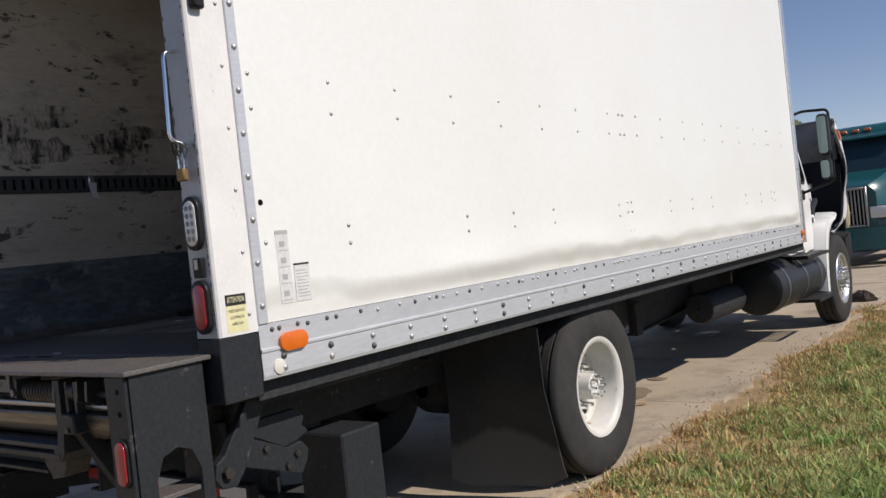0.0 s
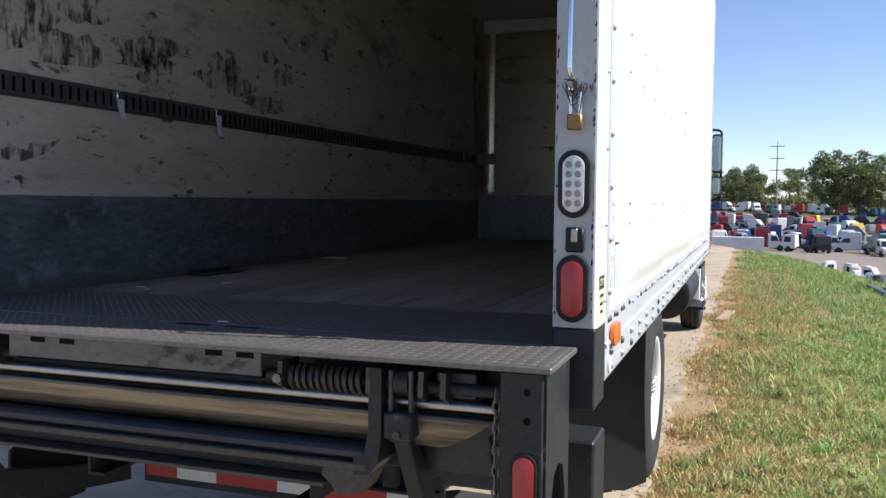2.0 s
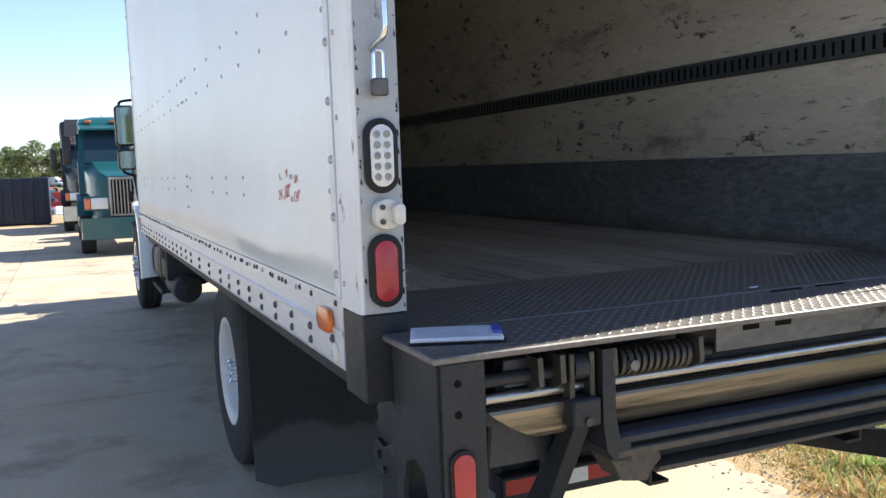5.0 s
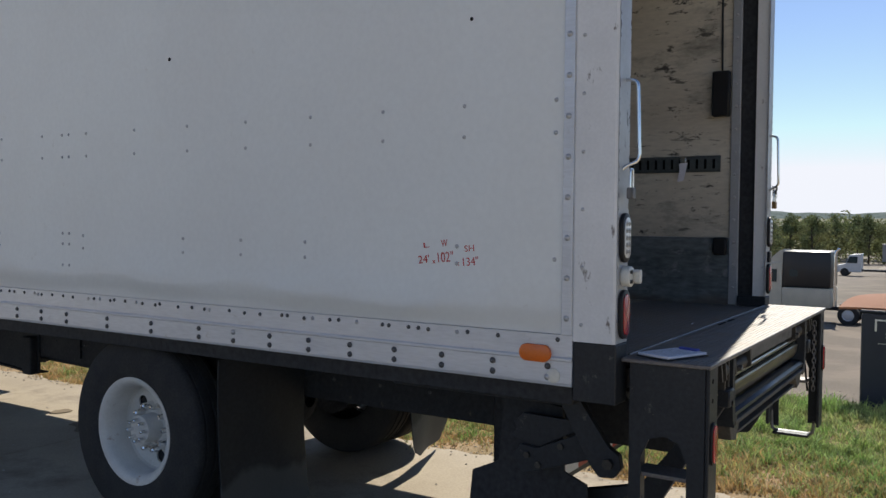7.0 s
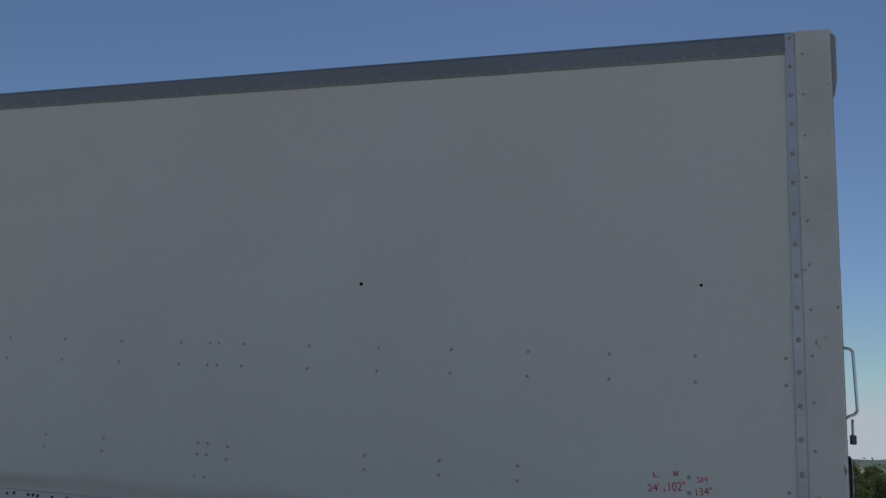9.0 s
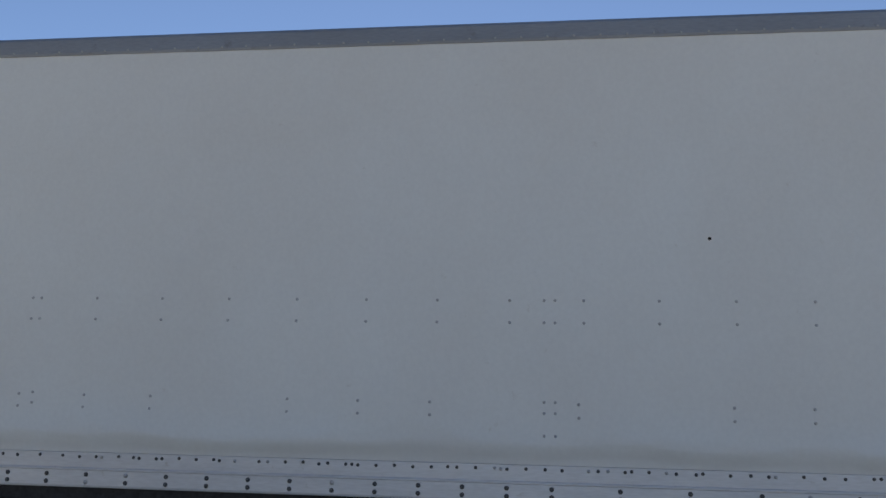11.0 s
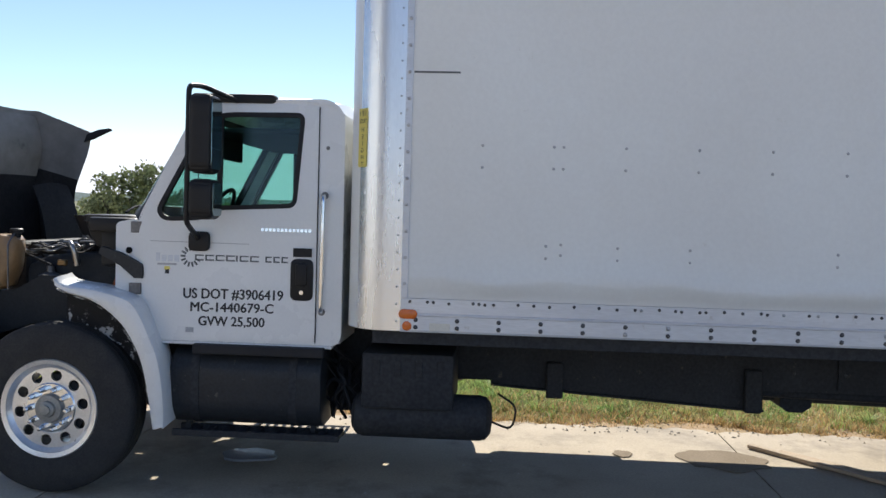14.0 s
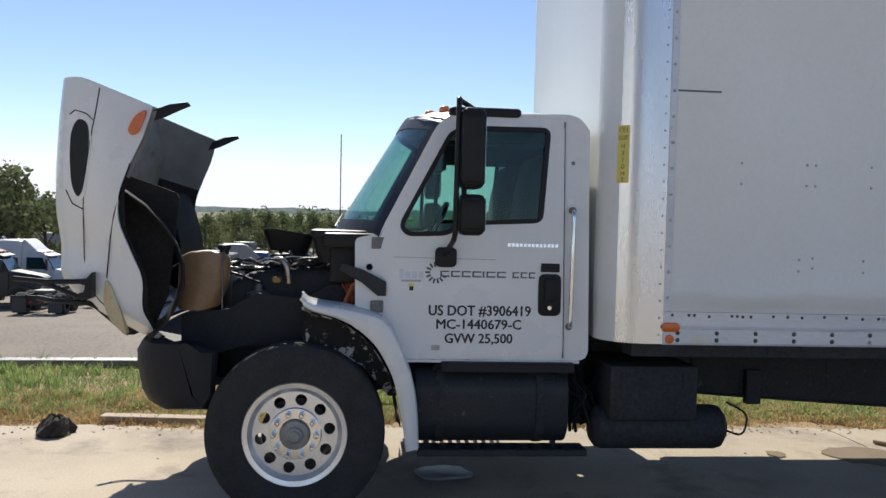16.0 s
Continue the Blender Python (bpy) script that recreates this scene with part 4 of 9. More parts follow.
def tread(x0, x1, y0, y1, z, pitch=0.034):
    """Raised lozenges of a tread plate."""
    v, f = [], []
    j, y = 0, y0 + 0.012
    while y < y1 - 0.008:
        x = x0 + 0.012 + (pitch / 2 if j % 2 else 0)
        while x < x1 - 0.012:
            d = 1 if j % 2 else -1
            n = len(v)
            a, b = 0.0115, 0.004
            c, q = math.cos(0.6), d * math.sin(0.6)
            for px, py in ((-a, 0), (0, -b), (a, 0), (0, b)):
                v.append((x + px * c - py * q, y + px * q + py * c, z))
            v.append((x, y, z + 0.0022))
            f += [(n, n + 1, n + 4), (n + 1, n + 2, n + 4), (n + 2, n + 3, n + 4), (n + 3, n, n + 4)]
            x += pitch
        y += pitch * 0.55
        j += 1
    me = bpy.data.meshes.new("tread_pattern")
    me.from_pydata(v, [], f)
    me.materials.append(M["tread"])
    return me


sp = link("tread_pattern", tread(-1.2, 1.2, -0.16, 0.575, ZF + 0.001), under)
tagged(sp, "", kind="stuff")

# ---- lift gate ----
gate = part("gate_platform", box(-1.25, 1.25, -0.505, -0.176, 1.188, 1.204, 0.003), M["tread"], truck, "worn steel tread platform behind the sill", smooth=False)
gp = link("tread_pattern", tread(-1.245, 1.245, -0.5, -0.18, 1.204), gate)
tagged(gp, "", kind="stuff")
part("hinge_rod", cyl((-1.15, -0.171, 1.2), (1.15, -0.171, 1.2), 0.007, 10), M["steel"], gate)
for x in (-0.02, 0.16):
    part("hinge_slot", box(x, x + 0.12, -0.215, -0.203, 1.2045, 1.2075, 0.001), M["slot"], gate, smooth=False)
for s in (1, -1):
    # leg: rear flange, side plate with an arched opening, inner stiffener
    a, b = sorted((s * 1.122, s * 1.228))
    leg = part("gate_leg", box(a, b, -0.497, -0.482, 0.51, 1.187, 0.003), M["black"], truck, "black steel gate upright with bolt holes", smooth=False)
    arch = [(-0.482, 0.51), (-0.482, 1.187), (-0.205, 1.187), (-0.205, 0.47), (-0.255, 0.47), (-0.25, 0.84), (-0.28, 0.91), (-0.335, 0.93), (-0.39, 0.91), (-0.42, 0.84), (-0.42, 0.51)]
    part("side_plate", prism(arch, "x", s * 1.223, s * 1.235), M["black"], leg, smooth=False)
    part("foot_bar", box(a, b, -0.44, -0.24, 0.44, 0.455, 0.003), M["black"], leg, smooth=False)
    part("step_loop", tube(bent([(s * 1.19, -0.46, 0.53), (s * 1.19, -0.455, 0.45), (s * 1.19, -0.225, 0.45), (s * 1.19, -0.22, 0.57)], 0.03), 0.009, 8), M["steel"], leg)
    part("stiffener", prism([(-0.481, 1.187), (-0.25, 1.187), (-0.4, 1.04), (-0.481, 0.9)], "x", s * 1.14, s * 1.15), M["black"], leg, smooth=False)
    part("step_tread", box(min(s * 1.10, s * 1.2225), max(s * 1.10, s * 1.2225), -0.43, -0.225, 0.768, 0.784, 0.002), M["tread"], leg, "expanded metal step in the upright", smooth=False)
    kn = part("knuckle", lathe([(0.001, 0), (0.055, 0), (0.055, 0.012), (0.001, 0.012)], (s * 1.171, -0.19, 0.655), (s, 0, 0), 20), M["black"], truck)
    part("knuckle_bolt", cyl((s * 1.183, -0.19, 0.655), (s * 1.197, -0.19, 0.655), 0.02, 6), M["dark_steel"], kn)
    for z in (1.14, 1.07):
        part("bolt_hole", cyl((s * 1.19, -0.4985, z), (s * 1.19, -0.4965, z), 0.009, 12), M["slot"], leg)
    ring = part("gate_lamp", prism(oval(s * 1.185, 0.915, 0.066, 0.155, 24), "y", -0.506, -0.4972, 0.003), M["plastic"], leg)
    part("lens", prism(oval(s * 1.185, 0.915, 0.052, 0.138, 24), "y", -0.511, -0.5055, 0.002), M["red_lens"], leg, "red oval lamp")
    # bent strap that carries the cross tube, lever plates and block
    part("bent_strap", prism([(s * 0.798, 1.166), (s * 0.762, 1.166), (s * 0.762, 1.0), (s * 0.75, 0.94), (s * 0.72, 0.925), (s * 0.72, 0.88), (s * 0.765, 0.885), (s * 0.788, 0.915), (s * 0.798, 0.985)], "y", -0.472, -0.33), M["black"], truck, "black bent steel strap", smooth=False)
    for x in (0.812, 0.868):
        part("lever_plate", box(min(s * x, s * (x + 0.014)), max(s * x, s * (x + 0.014)), -0.462, -0.40, 1.0, 1.163, 0.003), M["dark_steel"], truck, smooth=False)
    blk = part("pivot_block", box(min(s * 0.808, s * 0.886), max(s * 0.808, s * 0.886), -0.482, -0.40, 0.985, 1.055, 0.006), M["black"], truck)
    part("pivot_bolt", cyl((s * 0.846, -0.488, 1.0), (s * 0.846, -0.48, 1.0), 0.011, 10), M["dark_steel"], blk, "rusty bolt head")
    part("roller", cyl((s * 0.828, -0.43, 1.125), (s * 0.866, -0.43, 1.125), 0.034, 18), M["black"], blk)
    part("lift_arm", prism([(-0.465, 1.0), (-0.41, 1.0), (-0.12, 0.62), (0.55, 0.45), (0.55, 0.38), (-0.17, 0.5)], "x", s * 0.822, s * 0.868, 0.004), M["black"], truck, "black steel lift arm", smooth=False)
    part("arm_gusset", prism([(s * 0.767, 0.915), (s * 0.63, 0.90), (s * 0.615, 0.865), (s * 0.65, 0.835), (s * 0.66, 0.812), (s * 0.735, 0.825), (s * 0.765, 0.88)], "y", -0.455, -0.36, 0.004), M["grime"], truck, "grimy gusset plate", smooth=False)
    part("front_flange", box(min(s * 1.10, s * 1.2225), max(s * 1.10, s * 1.2225), -0.222, -0.2055, 0.5, 1.187, 0.003), M["black"], leg, smooth=False)
    part("cable", tube([(s * 1.07, -0.4, 1.0), (s * 1.09, -0.42, 0.88), (s * 1.13, -0.43, 0.72)], 0.006, 6), M["plastic"], truck)
    # torsion spring
    sb = B()
    x0, x1 = s * 0.515, s * 0.735
    pts = []
    for i in range(11 * 12 + 1):
        t = i / (11 * 12)
        a = 2 * math.pi * 11 * t
        pts.append((x0 + (x1 - x0) * t, -0.425 + 0.032 * math.cos(a), 1.118 + 0.032 * math.sin(a)))
    tube(pts, 0.0075, 6, sb)
    spr = part("torsion_spring", sb, M["dark_steel"], truck, "coiled oily steel torsion spring")
    part("spring_rod", cyl((s * 0.44, -0.425, 1.118), (s * 1.13, -0.425, 1.118), 0.016, 14), M["black"], spr)
    for x in (0.495, 0.755, 0.9, 0.96):
        part("spring_bracket", prism([(-0.47, 1.165), (-0.38, 1.165), (-0.38, 1.10), (-0.425, 1.075), (-0.475, 1.10)], "x", s * x, s * (x + 0.014)), M["dark_steel"], spr, smooth=False)
    bx_ = 0.50 if s > 0 else -0.715
    part("spring_bolt", cyl((bx_, -0.487, 1.12), (bx_, -0.47, 1.12), 0.014, 6), M["steel"], spr)
    part("end_bracket", box(min(s * 0.93, s * 1.04), max(s * 0.93, s * 1.04), -0.42, -0.37, 1.09, 1.16, 0.004), M["blue_steel"], truck)
    
    if s > 0:
        for k in range(15):
            lk = B()
            zc = 1.12 - k * 0.027
            tube([(1.105 + (0.009 * math.cos(a) if k % 2 else 0), -0.465 + (0 if k % 2 else 0.009 * math.cos(a)), zc + 0.018 * math.sin(a)) for a in (2 * math.pi * q / 10 for q in range(10))], 0.0035, 5, lk, True)
            part("chain_link", lk, M["steel"], truck)
slotp = part("stop_plate", box(-0.445, 0.438, -0.462, -0.45, 1.116, 1.187, 0.002), M["scraped"], truck, "scraped bare steel plate with slots", smooth=False)
for x in (-0.36, -0.25, 0.26, 0.36):
    part("plate_slot", box(x, x + 0.055, -0.4635, -0.4615, 1.164, 1.182, 0.0005), M["slot"], slotp, smooth=False)
# the folded ramp: bright tube over a face that narrows downwards
ramp = B()
lofted([[(-x, y, z), (x, y, z), (x - 0.02, -0.12, z), (-x + 0.02, -0.12, z)] for x, y, z in ((1.075, -0.405, 1.05), (1.085, -0.432, 1.043), (1.08, -0.436, 1.036), (1.03, -0.43, 1.0), (0.98, -0.418, 0.972), (0.94, -0.40, 0.956), (0.92, -0.36, 0.95))], ramp)
fold = part("folded_ramp", ramp, M["gate_alu"], truck, "folded aluminium ramp with a dull golden sheen", smooth=False)
part("ramp_tube", cyl((-1.09, -0.418, 1.072), (1.09, -0.418, 1.072), 0.014, 18), M["chrome_worn"], fold)
part("ramp_groove", box(-1.08, 1.08, -0.425, -0.4, 1.0505, 1.057, 0.001), M["slot"], fold, smooth=False)
part("ramp_back", box(-1.05, 1.05, -0.40, -0.2, 1.06, 1.1, 0.004), M["chassis"], fold, smooth=False)
part("gate_back_plate", prism(rrect(-1.085, 1.085, 0.865, 1.17, 0.05, 5), "y", -0.318, -0.30, 0.003), M["blue_steel"], truck, "dark blue-black plate behind the folded ramp", smooth=False)
ct = part("cross_tube", box(-0.755, 0.755, -0.468, -0.40, 0.914, 0.952, 0.012), M["blue_steel"], truck, "dark blue-black cross tube")
part("tube_ledge", box(-0.76, 0.76, -0.475, -0.38, 0.892, 0.911, 0.003), M["grime"], ct, "grimy ledge under the tube", smooth=False)
part("beam_lip", box(-0.62, 0.62, -0.45, -0.37, 0.828, 0.84, 0.002), M["grime"], truck, smooth=False)
part("cross_beam", box(-0.72, 0.72, -0.40, -0.35, 0.842, 0.898, 0.006), M["black"], truck, smooth=False)
bar = part("bumper_bar", box(-0.64, 0.64, 0.402, 0.46, 0.44, 0.535, 0.006), M["black"], truck, "black under-ride bar with red and white tape", smooth=False)
x = -0.625
for i in range(6):
    w = min(0.15 if i == 0 else (0.185 if i % 2 else 0.275), 0.625 - x)
    part("tape", box(x, x + w - 0.001, 0.3995, 0.4015, 0.47, 0.522, 0), M["tape_white" if i % 2 else "tape_red"], bar, smooth=False)
    x += w
# added plate; darkens the side view and hides the taped bar
part("side_guard", prism([(0.05, 0.40), (0.06, 0.62), (0.16, 0.66), (0.17, 0.93), (0.44, 0.96), (0.47, 0.66), (0.6, 0.6), (0.62, 0.40)], "x", -1.0, -0.985), M["chassis"], truck, "black plate added to screen the bar from the side", smooth=False)
pump = part("gate_pump_box", box(-0.6, 0.5, 0.47, 0.72, 0.42, 0.97, 0.01), M["chassis"], truck, "black gate pump box under the floor")
part("box_latch", box(-0.612, -0.6005, 0.56, 0.64, 0.62, 0.7, 0.002), M["dark_steel"], pump)
for x in (-0.45, 0.45):
    part("bar_hanger", box(x - 0.03, x + 0.03, 0.41, 0.45, 0.536, 0.8, 0.004), M["chassis"], bar, smooth=False)
# struts, hinge plates and boxes under the corners
for s in (1, -1):
    part("side_strut", prism([(0.04, 1.03), (0.13, 1.03), (-0.02, 0.76), (-0.06, 0.715), (-0.12, 0.72), (-0.15, 0.76), (-0.14, 0.81), (-0.10, 0.835)], "x", s * 1.13, s * 1.165, 0.003), M["black"], truck, "black steel strut of the lift gate", smooth=False)
    part("strut_bolt", cyl((s * 1.165, -0.10, 0.775), (s * 1.185, -0.10, 0.775), 0.022, 6), M["dark_steel"], truck)
    lp = part("hinge_plate", prism([(0.03, 0.865), (0.23, 0.775), (0.30, 0.785), (0.335, 0.745), (0.32, 0.70), (0.29, 0.66), (-0.02, 0.77)], "x", s * 1.10, s * 1.12, 0.003), M["black"], truck, "black pivot plate with bolts", smooth=False)
    for y, z in ((0.12, 0.80), (0.27, 0.745), (0.22, 0.71)):
        part("plate_bolt", cyl((s * 1.12, y, z), (s * 1.132, y, z), 0.014, 6), M["dark_steel"], lp)
    part("hinge_plate", prism([(0.05, 0.87), (0.10, 0.905), (0.30, 0.91), (0.345, 0.87), (0.33, 0.84), (0.36, 0.81), (0.30, 0.787), (0.23, 0.777)], "x", s * 1.07, s * 1.10, 0.003), M["black"], truck, smooth=False)
    part("gate_rail", box(min(s * 1.09, s * 1.12), max(s * 1.09, s * 1.12), 0.1, 0.95, 0.965, 0.995, 0.003), M["black"], truck, smooth=False)
part("step_box", box(0.94, 1.2, 0.44, 0.67, 0.40, 0.775, 0.008), M["black"], truck, "black steel box under the sill, dusty on top", smooth=False)
sp_ = part("step_plate", prism([(0.42, 0.62), (0.66, 0.50), (0.84, 0.56), (0.82, 0.75), (0.6, 0.76)], "z", 0.425, 0.44, 0.002), M["steel"], truck, "worn grey step plate", smooth=False)
part("plate_ear", prism([(0.52, 0.44), (0.60, 0.44), (0.60, 0.51), (0.57, 0.535), (0.54, 0.52)], "y", 0.60, 0.615), M["steel"], sp_, smooth=False)
part("step_box", box(-1.2, -1.02, 0.18, 0.5, 0.32, 0.45, 0.006), M["black"], truck, smooth=False)
# ---- chassis ----
for s in (1, -1):
    a, b = sorted((s * 0.36, s * 0.43))
    part("frame_rail", prism([(s * 0.36, 0.655), (s * 0.43, 0.655), (s * 0.43, 1.02), (s * 0.36, 1.02), (s * 0.36, 1.01), (s * 0.42, 1.01), (s * 0.42, 0.665), (s * 0.36, 0.665)], "y", -0.15, 9.95), M["frame"], truck, "dusty dark steel frame rail", smooth=False)
    part("sill_beam", box(min(s * 1.05, s * 1.24), max(s * 1.05, s * 1.24), 0.02, 7.2, 1.0, 1.079, 0.004), M["chassis"], truck, smooth=False)
for i in range(18):
    y = 0.15 + i * 0.41
    part("cross_member", box(-1.22, 1.22, y, y + 0.05, 1.021, 1.088, 0), M["chassis"], truck, smooth=False)
for y in (0.6, 3.6, 5.2, 6.8):
    part("chassis_tie", box(-0.36, 0.36, y, y + 0.08, 0.8, 0.98, 0.004), M["chassis"], truck, smooth=False)
part("drive_shaft", cyl((0, 2.9, 0.53), (0, 5.4, 0.58), 0.055, 16), M["chassis"], truck)
part("drive_shaft", cyl((0, 5.45, 0.58), (0, 8.2, 0.72), 0.055, 16), M["chassis"], truck)
part("shaft_joint", lathe([(0.02, 0), (0.09, 0.02), (0.095, 0.12), (0.06, 0.16), (0.01, 0.18)], (0, 5.3, 0.575), (0, 1, 0), 16), M["chassis"], truck)
part("exhaust_pipe", tube(bent([(-0.3, 3.0, 0.6), (-0.3, 4.4, 0.62), (-0.25, 6.3, 0.66), (0.3, 6.6, 0.66)], 0.2), 0.035, 10), M["chassis"], truck)
for y in (3.4,):
    part("rail_bracket", box(-0.47, -0.432, y, y + 0.1, 0.56, 0.86, 0.01), M["frame"], truck, smooth=False)
for s in (1, -1):
    for i in range(34):
        rivet(truck, s, 1.2 + i * 0.165, 0.78 + 0.12 * (i % 2), s * 0.431, 1.1, dark_dome)
part("axle", cyl((-1.0, 2.667, 0.52), (1.0, 2.667, 0.52), 0.075, 20), M["chassis"], truck)
part("differential", lathe([(0.05, -0.25), (0.16, -0.18), (0.21, 0), (0.18, 0.14), (0.08, 0.28), (0.01, 0.3)], (0, 2.667, 0.52), (0, 1, 0), 24), M["chassis"], truck)
part("front_axle", box(-0.95, 0.95, 9.1, 9.24, 0.40, 0.5, 0.02), M["chassis"], truck)
for s in (1, -1):
    part("leaf_spring", sheet([[(s * 0.4, y, z), (s * 0.5, y, z)] for y, z in ((1.9, 0.82), (2.25, 0.72), (2.667, 0.66), (3.1, 0.72), (3.45, 0.82))], 0.06), M["chassis"], truck)
    part("leaf_spring", sheet([[(s * 0.4, y, z), (s * 0.48, y, z)] for y, z in ((8.4, 0.72), (8.8, 0.6), (9.17, 0.56), (9.5, 0.6), (9.9, 0.72))], 0.05), M["chassis"], truck)
    rows = []
    for i in range(9):
        t = i / 8
        z = 0.98 - t * 0.91
        y = 1.98 + 0.04 * math.sin(t * 2.2) - 0.05 * t
        rows.append([(s * (0.54 + 0.66 * k / 6), y + 0.012 * math.sin(k * 1.3 + t * 4) + (0.30 * max(0.0, t - 0.35) * k / 6 if s > 0 else 0.0), z - (0.0 if 0 < k < 6 or i < 8 else -0.05)) for k in range(7)])
    part("mud_flap", sheet(rows, 0.008), M["rubber_flap"], truck, "black rubber mud flap behind the rear wheels")

# underbody boxes and tanks
for s in (-1,):
    y0, y1 = 7.53, 8.47
    tk = part("fuel_tank", prism(rrect(s * 0.8 - 0.29, s * 0.8 + 0.29, 0.42, 0.90, 0.16, 6), "y", y0, y1, 0.012), M["black"], truck, "black fuel tank under the cab")
    for y in (y0 + 0.15, y1 - 0.18):
        part("tank_strap", prism(rrect(s * 0.8 - 0.295, s * 0.8 + 0.295, 0.415, 0.905, 0.165, 6), "y", y, y + 0.05), M["chassis"], tk)
    part("step_tread", box(min(s * 0.98, s * 1.13), max(s * 0.98, s * 1.13), y0 - 0.02, y1 - 0.15, 0.875, 0.935, 0.006), M["bumper"], tk, "step tread on the tank", smooth=False)
    lb = box(min(s * 0.92, s * 0.945), max(s * 0.92, s * 0.945), y0 - 0.12, y1 - 0.02, 0.36, 0.40, 0.003)
    box(min(s * 1.075, s * 1.1), max(s * 1.075, s * 1.1), y0 - 0.12, y1 - 0.02, 0.36, 0.40, 0.003, lb)
    low = part("lower_step", lb, M["chassis"], truck, "grated lower step", smooth=False)
    for i in range(10):
        part("step_bar", box(min(s * 0.945, s * 1.075), max(s * 0.945, s * 1.075), y0 - 0.12 + i * 0.1, y0 - 0.085 + i * 0.1, 0.372, 0.398, 0), M["chassis"], low, smooth=False)
    for y in (y0 + 0.05, y1 - 0.1):
        part("step_hanger", box(min(s * 0.94, s * 0.98), max(s * 0.94, s * 0.98), y, y + 0.03, 0.38, 0.6, 0), M["chassis"], low, smooth=False)
drum = part("fuel_tank", lathe([(0.001, 0), (0.22, 0.004), (0.255, 0.02), (0.262, 0.045), (0.262, 1.705), (0.255, 1.73), (0.22, 1.746), (0.001, 1.75)], (0.87, 6.72, 0.66), (0, 1, 0), 40), M["black"], truck, "black drum-shaped fuel tank under the cab")
for y in (6.95, 7.62, 8.2):
    part("tank_strap", lathe([(0.264, 0), (0.268, 0.002), (0.268, 0.05), (0.264, 0.052)], (0.87, y, 0.66), (0, 1, 0), 40), M["steel"], drum, "dull steel tank strap")
for z, xa, xb, ya, yb, lab in ((0.885, 0.94, 1.2, 7.48, 8.36, "grated upper cab step"), (0.40, 0.95, 1.215, 7.72, 8.5, "grated lower cab step")):
    fb_ = box(xa, xa + 0.022, ya, yb, z, z + 0.035, 0.003)
    box(xb - 0.022, xb, ya, yb, z, z + 0.035, 0.003, fb_)
    box(xa + 0.022, xb - 0.022, ya, ya + 0.02, z, z + 0.035, 0.003, fb_)
    box(xa + 0.022, xb - 0.022, yb - 0.02, yb, z, z + 0.035, 0.003, fb_)
    st_ = part("cab_step", fb_, M["bumper"], truck, lab, smooth=False)
    for i in range(11):
        y = ya + 0.045 + i * (yb - ya - 0.1) / 10
        part("step_bar", box(xa + 0.0225, xb - 0.0225, y, y + 0.03, z + 0.006, z + 0.032, 0), M["steel"], st_, smooth=False)
    for y in (ya + 0.1, yb - 0.14):
        part("step_hanger", box(xa - 0.1, xa - 0.0005, y, y + 0.04, z, z + 0.034, 0), M["chassis"], st_, smooth=False)
part("tank_cap", lathe([(0.05, 0), (0.05, 0.04), (0.04, 0.05), (0.0, 0.052)], (-0.98, 8.32, 0.84), (-0.7, 0, 0.7), 20), M["steel"], truck, "dull metal filler cap")
# dark panel added to close off the view between tank and battery box
part("frame_plate", box(-0.49, -0.445, 7.18, 7.64, 0.42, 0.98, 0.004), M["chassis"], truck, smooth=False)
hrng = random.Random(51)
for i in range(9):
    q = [(-0.95 + hrng.uniform(-0.1, 0.2), 7.3 + hrng.uniform(0, 0.24), 0.9 - 0.1 * k + hrng.uniform(-0.05, 0.03)) for k in range(5)]
    part("cable", tube(bent(q, 0.04, 3), hrng.choice((0.005, 0.008, 0.011)), 6), M["plastic"], truck)
bt = part("battery_box", box(-1.1, -0.5, 6.72, 7.28, 0.58, 0.92, 0.02), M["chassis"], truck, "black battery box")
for i in range(4):
    part("box_rib", box(-1.108, -1.1005, 6.78 + i * 0.13, 6.82 + i * 0.13, 0.78, 0.88, 0.002), M["chassis"], bt, smooth=False)
part("air_tank", lathe([(0.01, 0), (0.09, 0.01), (0.13, 0.04), (0.14, 0.08), (0.14, 0.8), (0.13, 0.84), (0.09, 0.87), (0.01, 0.88)], (-0.93, 6.48, 0.51), (0, 1, 0), 28), M["chassis"], truck, "black air tank")
hs = B()
tube(bent([(-0.95, 7.35, 0.5), (-0.95, 7.42, 0.7), (-0.9, 7.5, 0.72), (-0.9, 7.55, 0.62), (-0.8, 7.45, 0.5), (-0.8, 7.36, 0.56)], 0.05), 0.012, 8, hs)
part("air_hose", hs, M["plastic"], truck)
hs = B()
tube(bent([(-0.95, 6.5, 0.5), (-0.97, 6.36, 0.45), (-0.97, 6.33, 0.6), (-0.9, 6.45, 0.66)], 0.06), 0.007, 8, hs)
part("air_hose", hs, M["plastic"], truck)
part("exhaust_can", lathe([(0.01, 0), (0.13, 0.02), (0.14, 0.06), (0.14, 0.9), (0.12, 0.96), (0.05, 1.0)], (0.7, 5.6, 0.62), (0, 1, 0), 24), M["chassis"], truck, "dark exhaust silencer")
part("sill_angle", prism([(1.0, 0.955), (1.19, 0.955), (1.19, 1.0), (1.175, 1.0), (1.175, 0.97), (1.0, 0.97)], "y", 7.42, 7.56), M["white"], truck, "white angle bracket under the cab sill", smooth=False)


